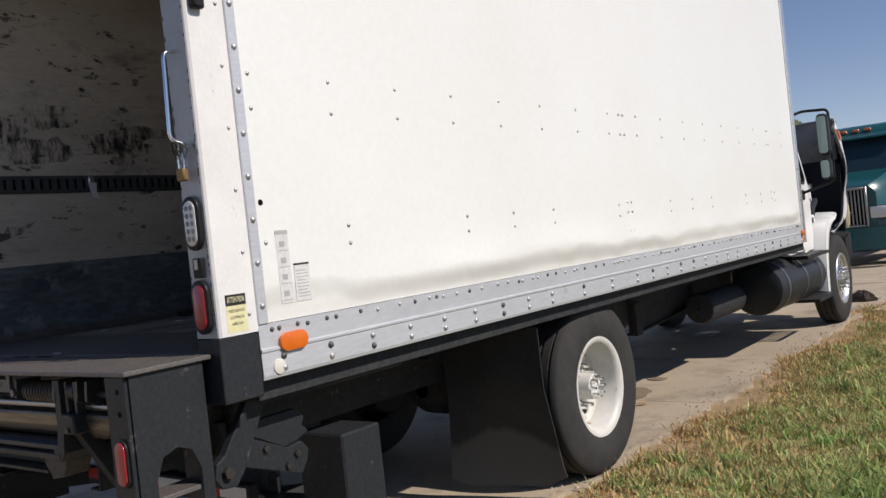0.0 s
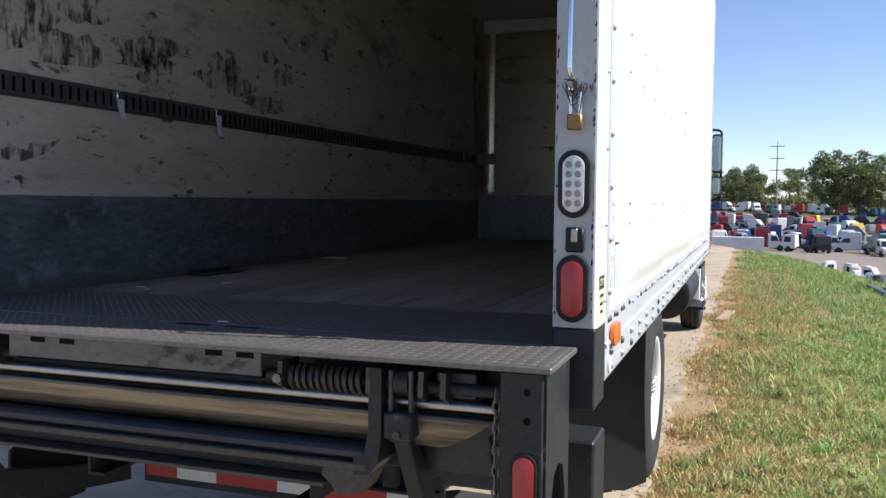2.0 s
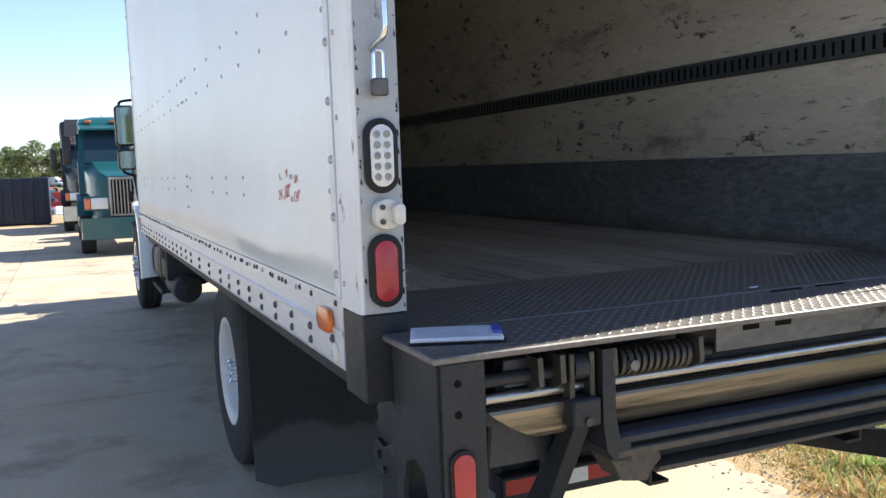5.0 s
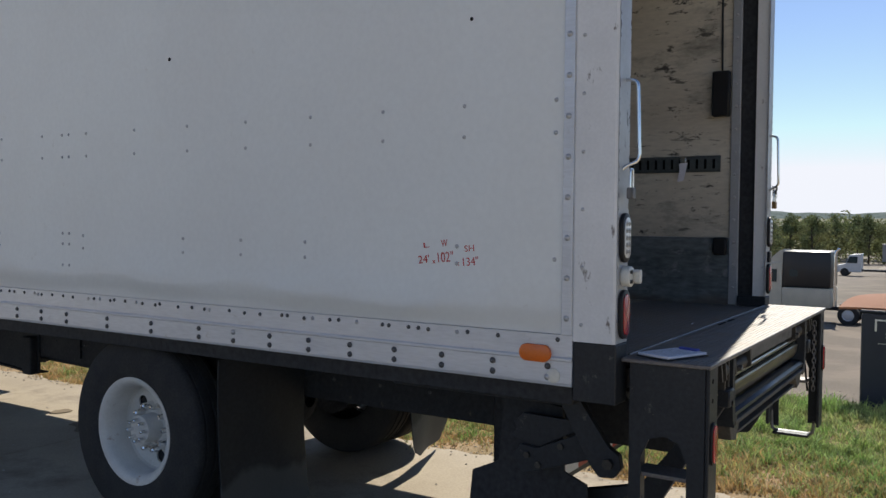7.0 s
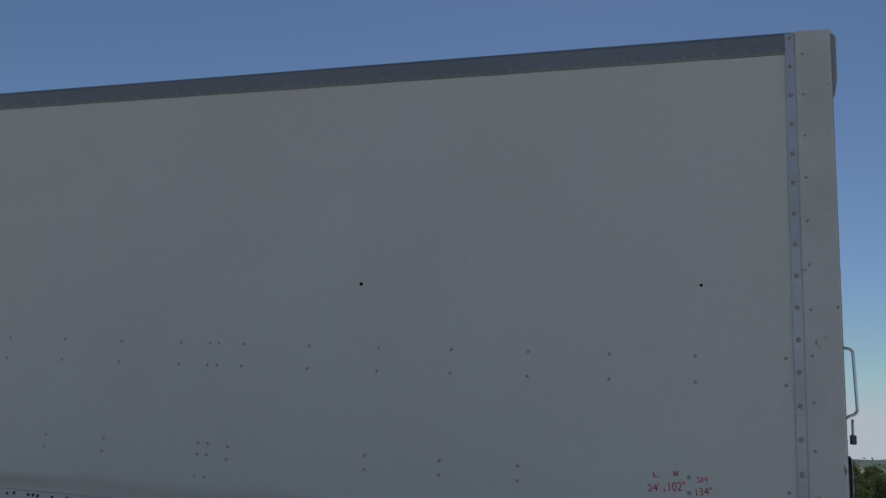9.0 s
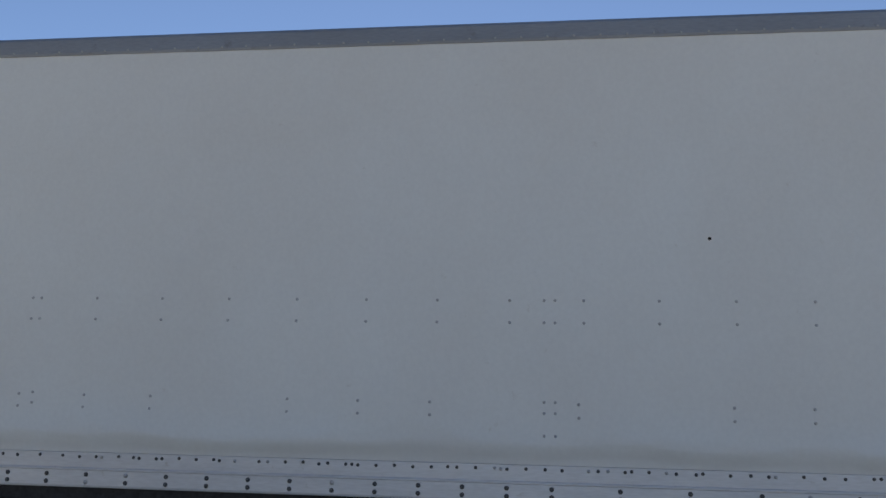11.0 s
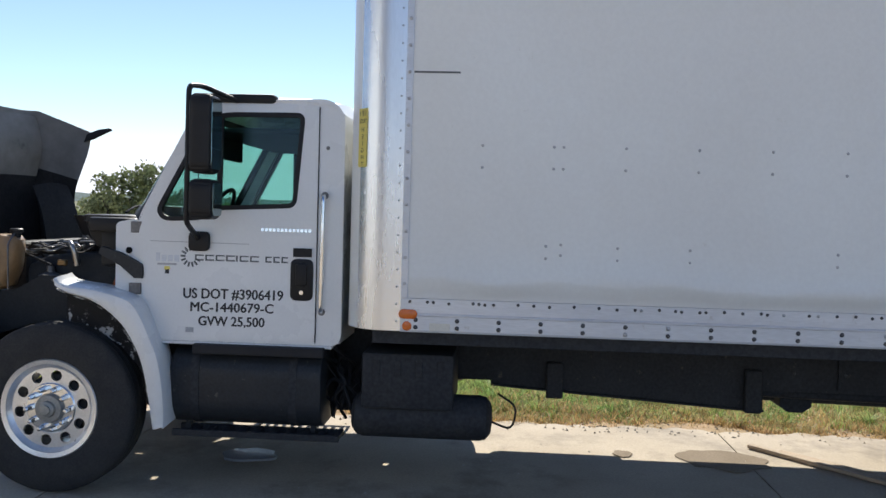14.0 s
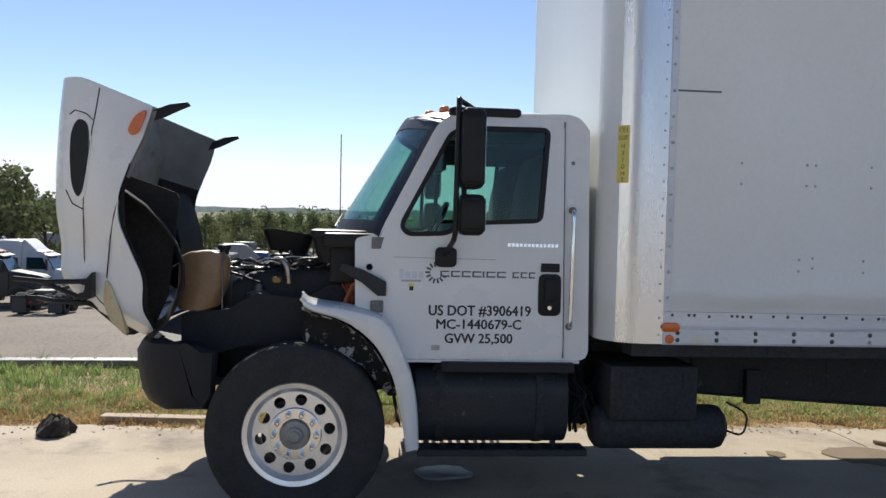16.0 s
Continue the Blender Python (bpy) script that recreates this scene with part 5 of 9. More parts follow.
# deepened part of the frame, its carrier brackets and a bolted joint
for s in (1, -1):
    deep_ = part("frame_reinforcement", prism([(6.5, 0.90), (6.5, 0.64), (6.3, 0.625), (4.8, 0.535), (4.70, 0.535), (4.70, 0.90)], "x", s * 0.4305, s * 0.442), M["frame"], truck, "tapered steel plate deepening the frame", smooth=False)
    part("plate_flange", prism([(6.5, 0.639), (6.3, 0.624), (4.8, 0.534), (4.70, 0.534), (4.70, 0.522), (4.8, 0.522), (6.3, 0.612), (6.5, 0.627)], "x", s * 0.37, s * 0.47), M["frame"], deep_, smooth=False)
    for y in (6.02, 4.72):
        part("hanger", box(min(s * 0.443, s * 0.5), max(s * 0.443, s * 0.5), y, y + 0.11, 0.515 if y < 5 else 0.56, 0.80, 0.008), M["frame"], deep_, smooth=False)
    for y in (5.5, 4.2, 3.6):
        part("web_joint", box(min(s * 0.4305, s * 0.446), max(s * 0.4305, s * 0.446), y, y + 0.02, 0.68, 1.0, 0.0), M["frame"], truck, smooth=False)
part("shaft_carrier", prism([(4.28, 0.62), (4.5, 0.62), (4.5, 0.50), (4.44, 0.46), (4.34, 0.46), (4.28, 0.50)], "x", -0.16, 0.16, 0.01), M["chassis"], truck, "carrier bearing of the drive shaft", smooth=False)


# ---- wheels ----
def tyre_mesh(x0, x1, r=0.522, rim=0.292):
    """Cross-section turned about the x axis, with tread grooves and shoulder blocks."""
    w = x1 - x0
    prof = [(rim - 0.012, 0.03), (rim, 0.012), (rim + 0.02, 0.004), (rim + 0.06, -0.006), (rim + 0.12, -0.008), (r - 0.05, 0.004), (r - 0.018, 0.016), (r - 0.004, 0.03)]
    for k in range(1, 4):
        c = w * k / 4
        prof += [(r, c - 0.009), (r - 0.014, c - 0.006), (r - 0.014, c + 0.006), (r, c + 0.009)]
    prof += [(q, w - a) for q, a in reversed(prof[:8])]
    bm = B()
    lathe(prof, (x0, 0, 0), (1, 0, 0), 64, bm)
    return bm


def tyre_lugs(parent, x, y, side, r=0.522, n=46):
    me = mesh_of("tread_block", box(-0.022, 0.022, -0.013, 0.013, -0.012, 0.004, 0.002), M["rubber"])
    for i in range(n):
        a = 2 * math.pi * i / n
        link("tread_block", me, parent, "", Matrix.Translation((x, y, 0.52)) @ Matrix.Rotation(a, 4, "X") @ Matrix.Translation((0, 0, r - 0.002)))


NUT = mesh_of("lug_nut", lathe([(0.019, 0), (0.019, 0.03), (0.0165, 0.04), (0.0155, 0.07), (0.01, 0.078), (0.001, 0.079)], (0, 0, 0), (1, 0, 0), 6), M["chrome"])


def front_wheel(s):
    y, xo = 9.17, 1.27
    disc = B()
    holed_disc(0.09, 0.245, 0.034, 0.2, 10, 0.0, 0.02, (s * (xo - 0.05), y, 0.52), (s, 0, 0), disc)
    lathe([(0.24, -0.2), (0.243, 0.018), (0.262, 0.035), (0.272, 0.052), (0.3, 0.058), (0.305, 0.05), (0.302, 0.03), (0.28, 0.0), (0.272, -0.2)], (s * (xo - 0.05), y, 0.52), (s, 0, 0), 72, disc)
    wheel = part("wheel", disc, M["wheel_alu"], truck, "polished aluminium front wheel with ten round holes")
    tb = tyre_mesh(min(s * (xo - 0.27), s * (xo + 0.005)), max(s * (xo - 0.27), s * (xo + 0.005)))
    bmesh.ops.translate(tb, verts=tb.verts, vec=(0, y, 0.52))
    part("tyre", tb, M["rubber"], wheel, "black truck tyre with a grooved tread")
    part("hub_ring", lathe([(0.155, 0), (0.155, 0.024), (0.148, 0.03), (0.09, 0.032), (0.088, 0.0)], (s * (xo - 0.05), y, 0.52), (s, 0, 0), 40), M["chrome"], wheel)
    part("hub", lathe([(0.088, 0), (0.088, 0.05), (0.08, 0.062), (0.05, 0.066), (0.046, 0.085), (0.03, 0.092), (0.028, 0.105), (0.001, 0.107)], (s * (xo - 0.05), y, 0.52), (s, 0, 0), 32), M["steel_pale"], wheel, "dusty grey hub cap")
    for i in range(10):
        a = 2 * math.pi * i / 10
        link("lug_nut", NUT, wheel, "", Matrix.Translation((s * (xo - 0.025), y + 0.123 * math.cos(a), 0.52 + 0.123 * math.sin(a))) @ (Matrix() if s > 0 else Matrix.Rotation(math.pi, 4, "Z")))
    part("brake_drum", cyl((s * 0.8, y, 0.52), (s * (xo - 0.08), y, 0.52), 0.2, 32), M["chassis"], truck)


def rear_wheel(s):
    y, xo = 2.667, 1.19
    rimb = B()
    lathe([(0.272, -0.26), (0.25, -0.2), (0.247, -0.16), (0.25, -0.03), (0.268, -0.008), (0.285, 0.0), (0.3, 0.0), (0.302, -0.012), (0.29, -0.03), (0.29, -0.26)], (s * xo, y, 0.52), (s, 0, 0), 72, rimb)
    lathe([(0.248, -0.15), (0.24, -0.165), (0.215, -0.17)], (s * xo, y, 0.52), (s, 0, 0), 72, rimb)
    holed_disc(0.09, 0.216, 0.036, 0.175, 5, -0.178, -0.168, (s * xo, y, 0.52), (s, 0, 0), rimb)
    wheel = part("wheel", rimb, M["wheelwhite"], truck, "deep white steel wheel with rust streaks")
    part("hub", lathe([(0.11, -0.17), (0.11, -0.155), (0.082, -0.14), (0.078, -0.06), (0.076, -0.045), (0.001, -0.042)], (s * xo, y, 0.52), (s, 0, 0), 28), M["wheelwhite"], wheel)
    for i in range(8):
        a = 2 * math.pi * i / 8
        link("lug_nut", NUT, wheel, "", Matrix.Translation((s * (xo - 0.047), y + 0.058 * math.cos(a), 0.52 + 0.058 * math.sin(a))) @ (Matrix.Scale(0.6, 4) if s > 0 else Matrix.Rotation(math.pi, 4, "Z") @ Matrix.Scale(0.6, 4)))
    for i in range(10):
        a = 2 * math.pi * i / 10
        link("lug_nut", NUT, wheel, "", Matrix.Translation((s * (xo - 0.165), y + 0.125 * math.cos(a), 0.52 + 0.125 * math.sin(a))) @ (Matrix() if s > 0 else Matrix.Rotation(math.pi, 4, "Z")))
    for k, xa in enumerate((xo - 0.255, xo - 0.59)):
        tb = tyre_mesh(min(s * xa, s * (xa + 0.26)), max(s * xa, s * (xa + 0.26)))
        bmesh.ops.translate(tb, verts=tb.verts, vec=(0, y, 0.52))
        ty = part("tyre", tb, M["rubber"], wheel, "black dual truck tyre")
    part("brake_drum", cyl((s * 0.5, y, 0.52), (s * (xo - 0.19), y, 0.52), 0.21, 32), M["chassis"], truck)


for s in (1, -1):
    rear_wheel(s)
STATE["base"] = FRONT
for s in (1, -1):
    front_wheel(s)

# ---- the cab ----
def cx(z):
    """Half width of the cab at a height."""
    return 1.115 - 0.05 * (z - 0.94)


def side_plate(outline, holes, x_out, x_in, side, bm=None):
    """A plate in the y-z plane with openings, leaning in with the cab's side."""
    own = bmesh.new()
    es = []
    for lp in [outline] + holes:
        vs = [own.verts.new((0, y, z)) for y, z in lp]
        es += [own.edges.new((vs[i], vs[(i + 1) % len(vs)])) for i in range(len(vs))]
    bmesh.ops.triangle_fill(own, edges=es, use_beauty=True)
    first = list(own.verts)
    ext = bmesh.ops.extrude_face_region(own, geom=own.faces[:])
    new_v = [g for g in ext["geom"] if isinstance(g, bmesh.types.BMVert)]
    for v in first:
        v.co.x = side * (cx(v.co.z) + x_out)
    for v in new_v:
        v.co.x = side * (cx(v.co.z) + x_in)
    return merge(bm, own)


def smooth_loop(pts, r=0.05, k=4):
    n = len(pts)
    out = []
    for i in range(n):
        a, b, c = Vector(pts[i - 1]), Vector(pts[i]), Vector(pts[(i + 1) % n])
        q0, q1 = b + (a - b).normalized() * min(r, (a - b).length * 0.45), b + (c - b).normalized() * min(r, (c - b).length * 0.45)
        for j in range(k + 1):
            t = j / k
            p = q0 * (1 - t) ** 2 + b * 2 * t * (1 - t) + q1 * t * t
            out.append((p.x, p.y))
    return out


def grown(pts, d):
    """An outline moved outwards by d (counted from its middle)."""
    n = len(pts)
    out = []
    area = sum(pts[i - 1][0] * pts[i][1] - pts[i][0] * pts[i - 1][1] for i in range(n))
    sg = 1 if area > 0 else -1
    for i in range(n):
        a, b, c = Vector(pts[i - 1]), Vector(pts[i]), Vector(pts[(i + 1) % n])
        n1, n2 = Vector(((b - a).y, -(b - a).x)), Vector(((c - b).y, -(c - b).x))
        if n1.length < 1e-6 or n2.length < 1e-6:
            n1 = n2 = n1 + n2
        m = (n1.normalized() + n2.normalized())
        m = m.normalized() if m.length > 1e-6 else n1.normalized()
        p = b + m * d * sg
        out.append((p.x, p.y))
    return out


SIDE = smooth_loop([(7.415, 0.945), (8.60, 0.945), (8.66, 1.2), (8.715, 1.62), (8.70, 1.705), (8.365, 2.37), (8.28, 2.425), (7.52, 2.45), (7.43, 2.37)], 0.07)
DOOR = smooth_loop([(7.575, 0.965), (8.585, 0.955), (8.62, 1.2), (8.70, 1.6), (8.665, 1.70), (8.33, 2.345), (8.25, 2.40), (7.59, 2.405)], 0.05)
WIN = smooth_loop([(7.685, 2.35), (8.15, 2.345), (8.285, 2.315), (8.58, 1.745), (8.54, 1.69), (8.30, 1.70), (8.20, 1.765), (7.725, 1.79)], 0.045)
part("cab_floor", box(-1.06, 1.06, 7.5, 8.7, 0.95, 1.0, 0.004), M["chassis"], truck, smooth=False)
for s in (1, -1):
    wall = part("cab_side", side_plate(SIDE, [grown(WIN, 0.02)], 0.0, -0.05, s), M["cab"], truck, "white cab side", smooth=False)
    door = part("cab_door", side_plate(DOOR, [grown(WIN, 0.004)], 0.010, 0.0005, s), M["cab"], truck, "white cab door with black lettering" if s < 0 else "white cab door", smooth=False)
    part("window_seal", side_plate(grown(WIN, 0.012), [grown(WIN, -0.016)], 0.014, -0.02, s), M["plastic"], door, "black rubber window seal", smooth=False)
    wp = part("window_pane", side_plate(grown(WIN, -0.01), [], -0.008, -0.012, s), M["glass"], door, "green-tinted side glass", smooth=False)
    wp.visible_shadow = False
    part("window_bar", side_plate([(8.185, 1.75), (8.215, 1.75), (8.215, 2.335), (8.185, 2.335)], [], 0.004, -0.02, s), M["plastic"], door, smooth=False)
    hx = cx(1.33) + 0.010
    hp = part("door_handle", prism(rrect(7.595, 7.735, 1.215, 1.47, 0.035), "x", s * (hx - 0.001), s * (hx + 0.012), 0.004), M["plastic"], door, "black recessed door handle")
    part("handle_grip", prism(rrect(7.63, 7.70, 1.305, 1.445, 0.02), "x", s * (hx + 0.011), s * (hx + 0.03), 0.006), M["plastic"], hp)
    part("handle_lock", cyl((s * (hx + 0.011), 7.665, 1.265), (s * (hx + 0.016), 7.665, 1.265), 0.013, 14), M["chrome"], hp)
    part("door_vent", box(min(s * (hx - 0.002), s * (hx + 0.004)), max(s * (hx - 0.002), s * (hx + 0.004)), 7.607, 7.722, 1.482, 1.535, 0.001), M["plastic"], door, smooth=False)
    # grab bar behind the door
    gb = B()
    gx = cx(1.5)
    tube(bent([(s * gx, 7.535, 1.86), (s * (gx + 0.06), 7.535, 1.85), (s * (gx + 0.062), 7.54, 1.16), (s * gx, 7.54, 1.15)], 0.03), 0.013, 12, gb)
    part("grab_bar", gb, M["chrome"], truck, "bright grab bar behind the door")
    part("grab_foot", cyl((s * gx, 7.535, 1.86), (s * (gx + 0.02), 7.535, 1.86), 0.022, 14), M["steel"], truck)
    part("grab_foot", cyl((s * gx, 7.54, 1.15), (s * (gx + 0.02), 7.54, 1.15), 0.022, 14), M["steel"], truck)
    part("seam", side_plate([(7.571, 0.96), (7.576, 0.96), (7.59, 2.40), (7.585, 2.40)], [], 0.0105, 0.0, s), M["slot"], truck, smooth=False)
    part("side_button", lathe([(0.012, 0), (0.012, 0.003), (0.004, 0.005), (0.001, 0.005)], (s * (cx(2.15)), 7.53, 2.15), (s, 0, 0), 12), M["steel"], truck)
    # hinge panel ahead of the door
    part("cowl_panel", side_plate(smooth_loop([(8.60, 0.98), (8.74, 1.0), (8.84, 1.2), (8.85, 1.66), (8.72, 1.69), (8.665, 1.55), (8.64, 1.2)], 0.03), [], -0.012, -0.06, s), M["cab"], truck, "white hinge panel", smooth=False)
    for z in (1.255, 1.635):
        part("hinge_plate", box(min(s * 1.07, s * (cx(z) + 0.004)), max(s * 1.07, s * (cx(z) + 0.004)), 8.675, 8.75, z - 0.035, z + 0.035, 0.003), M["steel"], truck)
    part("cowl_bolt", cyl((s * 1.07, 8.76, 1.49), (s * 1.085, 8.76, 1.49), 0.02, 12), M["slot"], truck)
    part("hood_bracket", prism([(8.66, 1.405), (8.80, 1.475), (8.92, 1.51), (8.94, 1.47), (8.80, 1.395), (8.71, 1.32), (8.66, 1.32)], "x", s * 1.07, s * 1.12), M["black"], truck, smooth=False)
    part("door_sill", box(min(s * 1.06, s * 1.124), max(s * 1.06, s * 1.124), 7.47, 8.58, 0.925, 0.944, 0.004), M["cab"], truck, smooth=False)
    # mirror: arms, main head, lower head
    mo = 0.15 if s > 0 else 0.06      # how far the arm is swung out
    hw = 0.55 if s > 0 else 1.0       # the right heads are turned in
    mx = 1.36 + mo
    ab = B()
    tube(bent([(s * 1.05, 8.10, 2.425), (s * 1.22, 8.26, 2.49), (s * mx, 8.28, 2.47), (s * mx, 8.285, 1.68), (s * 1.13, 8.31, 1.58)], 0.05), 0.016, 10, ab)
    mir = part("mirror_arm", ab, M["plastic"], truck, "black tubular mirror arm")
    part("mirror_head", prism(rrect(s * (1.31 + mo) - 0.115 * hw, s * (1.31 + mo) + 0.115 * hw, 1.965, 2.42, 0.05), "y", 8.13, 8.265, 0.03), M["plastic"], mir, "large black mirror head")
    part("mirror_head", prism(rrect(s * (1.31 + mo) - 0.105 * hw, s * (1.31 + mo) + 0.105 * hw, 1.70, 1.93, 0.05), "y", 8.12, 8.265, 0.03), M["plastic"], mir, "small black lower mirror head")
    part("mirror_glass", prism(rrect(s * (1.31 + mo) - 0.095 * hw, s * (1.31 + mo) + 0.095 * hw, 1.99, 2.395, 0.03), "y", 8.127, 8.1295), M["mirror"], mir, smooth=False)
    part("mirror_glass", prism(rrect(s * (1.31 + mo) - 0.085 * hw, s * (1.31 + mo) + 0.085 * hw, 1.72, 1.91, 0.03), "y", 8.117, 8.1195), M["mirror"], mir, smooth=False)
    part("mirror_foot", prism(rrect(8.24, 8.37, 1.50, 1.62, 0.03), "x", s * (cx(1.56) + 0.008), s * (cx(1.56) + 0.05), 0.01), M["plastic"], mir)
    part("mirror_mount", prism(rrect(7.86, 8.30, 2.415, 2.47, 0.025), "x", s * 0.97, s * 1.06, 0.01), M["plastic"], mir)

# roof, back, windshield
rp = []
for y, zc, ze in ((7.43, 2.37, 2.33), (7.50, 2.48, 2.41), (7.7, 2.515, 2.435), (8.0, 2.52, 2.44), (8.25, 2.50, 2.425), (8.35, 2.455, 2.375)):
    rp.append([(x, y + max(0, y - 8.0) * 0.55 * (1 - abs(x / 1.045) ** 2.4), zc - (zc - ze) * abs(x / 1.04) ** 3) for x in (-1.045, -0.98, -0.8, -0.5, 0, 0.5, 0.8, 0.98, 1.045)])
part("cab_roof", sheet(rp, 0.035), M["cab"], truck, "white cab roof")
part("cab_back", box(-1.05, 1.05, 7.43, 7.465, 0.95, 1.5, 0.004), M["cab"], truck, smooth=False)
part("cab_back_side", box(-1.05, -0.62, 7.43, 7.465, 1.501, 2.36, 0.004), M["cab"], truck, smooth=False)
part("cab_back_side", box(0.62, 1.05, 7.43, 7.465, 1.501, 2.36, 0.004), M["cab"], truck, smooth=False)
part("cab_back_top", box(-0.62, 0.62, 7.43, 7.465, 2.1, 2.36, 0.004), M["cab"], truck, smooth=False)
rw = part("rear_window", box(-0.62, 0.62, 7.445, 7.451, 1.501, 2.099, 0), M["glass"], truck, smooth=False)
rw.visible_shadow = False


def shield(u, v):
    """Windshield surface: u across (-1..1), v up (0..1)."""
    bow = 1 - abs(u) ** 2.4
    x = u * (1.078 - 0.05 * v)
    return (x, 8.685 - 0.345 * v + bow * (0.31 - 0.11 * v), 1.70 + 0.68 * v + 0.07 * v * bow)


US = [-1, -0.97, -0.9, -0.6, -0.3, 0, 0.3, 0.6, 0.9, 0.97, 1]
ws = part("windshield", sheet([[shield(u * 0.955, 0.10 + 0.82 * k / 6) for u in US] for k in range(7)], 0.006), M["glass"], truck, "green-tinted curved windshield")
ws.visible_shadow = False
for nm, us, v0, v1 in (("windshield_band", US, -0.03, 0.10), ("windshield_band", US, 0.92, 1.03), ("pillar_band", [-1.0, -0.955, -0.91], 0.1, 0.92), ("pillar_band", [0.91, 0.955, 1.0], 0.1, 0.92)):
    part(nm, sheet([[(lambda p: (p[0], p[1] + 0.006, p[2]))(shield(u, v0 + (v1 - v0) * k / 4)) for u in us] for k in range(5)], 0.012), M["plastic"], ws)
part("cowl", box(-1.05, 1.05, 8.72, 9.04, 1.60, 1.69, 0.02), M["plastic"], truck, "black plastic cowl under the windshield")
for x in (-0.75, -0.4, 0, 0.4, 0.75):
    part("roof_marker", prism(oval(0, 0, 0.13, 0.075, 20), "z", 0, 0.034, 0.008, None, lambda p: (p[0] * 0.8, p[1] * 0.7)), M["orange_cab"], truck, "orange roof marker lamp", place=Matrix.Translation((x, 8.23 + 0.17 * (1 - x * x), 2.462 + 0.025 * (1 - abs(x)))) @ Matrix.Rotation(radians(-9), 4, "X"))
wb = B()
tube([(-0.6, 8.98, 1.72), (-0.5, 8.96, 1.76), (0.1, 8.95, 1.80)], 0.008, 6, wb)
part("wiper", wb, M["plastic"], truck)
an = B()
tube([(0.9, 8.98, 1.69), (0.9, 8.985, 2.45)], 0.004, 6, an)
part("antenna", an, M["plastic"], truck)
# inside the cab
for x in (-0.6, 0.55):
    st = part("seat", box(x - 0.25, x + 0.25, 7.75, 8.25, 1.3, 1.45, 0.05), M["cloth"], truck, "dark grey cab seat")
    part("backrest", prism([(7.62, 1.42), (7.84, 1.42), (7.78, 2.0), (7.72, 2.21), (7.58, 2.21), (7.54, 2.05)], "x", x - 0.26, x + 0.26, 0.03), M["cloth"], st)
    part("seat_base", box(x - 0.2, x + 0.2, 7.8, 8.2, 1.0, 1.31, 0.02), M["plastic"], st)
part("headliner", box(-0.98, 0.98, 7.52, 8.36, 2.235, 2.27, 0.01), M["cloth"], truck, "dark cab headliner")
part("sun_visor", box(-0.95, -0.2, 8.3, 8.33, 2.09, 2.234, 0.006), M["cloth"], truck)
part("back_trim", box(-1.0, 1.0, 7.493, 7.51, 1.0, 2.23, 0.0), M["cloth"], truck, smooth=False)
part("dashboard", prism([(8.5, 1.35), (8.48, 1.62), (8.6, 1.70), (8.86, 1.68), (8.84, 1.2)], "x", -1.03, 1.03, 0.02), M["plastic"], truck, "black dashboard")
swb = B()
ring = []
for i in range(28):
    a = 2 * math.pi * i / 28
    ring.append((-0.6 + 0.22 * math.cos(a), 8.36 - 0.10 * math.sin(a), 1.70 + 0.19 * math.sin(a)))
tube(ring, 0.014, 8, swb, True)
tube([(-0.82, 8.36, 1.70), (-0.38, 8.36, 1.70)], 0.014, 6, swb)
tube([(-0.6, 8.36, 1.70), (-0.6, 8.55, 1.52)], 0.02, 8, swb)
part("steering_wheel", swb, M["plastic"], truck)

# writing on the driver's door
def door_at(y, z):
    return LEFT(y, z, -(cx(z) + 0.0112)) @ Matrix.Rotation(radians(-2.9), 4, "X")


D = truck
lettering("door_lettering", "US DOT #3906419", 0.062, door_at(8.09, 1.237), M["ink"], D, width=0.62, heavy=0.0022)
lettering("door_lettering", "MC-1440679-C", 0.058, door_at(8.095, 1.155), M["ink"], D, width=0.515, heavy=0.0022)
lettering("door_lettering", "GVW 25,500", 0.058, door_at(8.095, 1.07), M["ink"], D, width=0.41, heavy=0.0022)


def door_bar(name, y0, y1, z0, z1, material, lean=0.0, label=""):
    """A thin flat mark on the driver's door."""
    return part(name, side_plate([(y0, z0), (y1, z0), (y1 + lean, z1), (y0 + lean, z1)], [], 0.0118, 0.0102, -1), material, D, label, smooth=False)


# company mark as plain strokes: ring of spokes and a row of bars
for i in range(10):
    a = radians(100 + i * 26)
    c, q = math.cos(a), math.sin(a)
    p0, p1, w = 0.035, 0.065, 0.006
    pts = [(8.36 - (p0 * c - w * q), 1.465 + p0 * q + w * c), (8.36 - (p1 * c - w * q), 1.465 + p1 * q + w * c), (8.36 - (p1 * c + w * q), 1.465 + p1 * q - w * c), (8.36 - (p0 * c + w * q), 1.465 + p0 * q - w * c)]
    part("mark_spoke", side_plate(pts, [], 0.0118, 0.0102, -1), M["grey_ink"], D, smooth=False)
for y0, y1 in ((8.335, 8.28), (8.27, 8.215), (8.205, 8.15), (8.14, 8.085), (8.078, 8.066), (8.055, 8.0), (7.99, 7.935), (7.895, 7.855), (7.845, 7.805), (7.795, 7.755)):
    door_bar("mark_bar", y1, y0, 1.441, 1.450, M["grey_ink"])
    door_bar("mark_bar", y1, y0, 1.470, 1.478, M["grey_ink"])
    door_bar("mark_upright", y0 - 0.01, y0, 1.450, 1.470, M["grey_ink"])
for i in range(13):
    door_bar("maker_badge", 7.91 - i * 0.0245, 7.928 - i * 0.0245, 1.632, 1.652, M["chrome"])
for i, (a, b) in enumerate(((8.58, 8.555), (8.545, 8.515), (8.505, 8.475), (8.465, 8.435))):
    door_bar("model_badge", b, a, 1.43, 1.47 + (0.012 if i == 0 else 0), M["alu"])
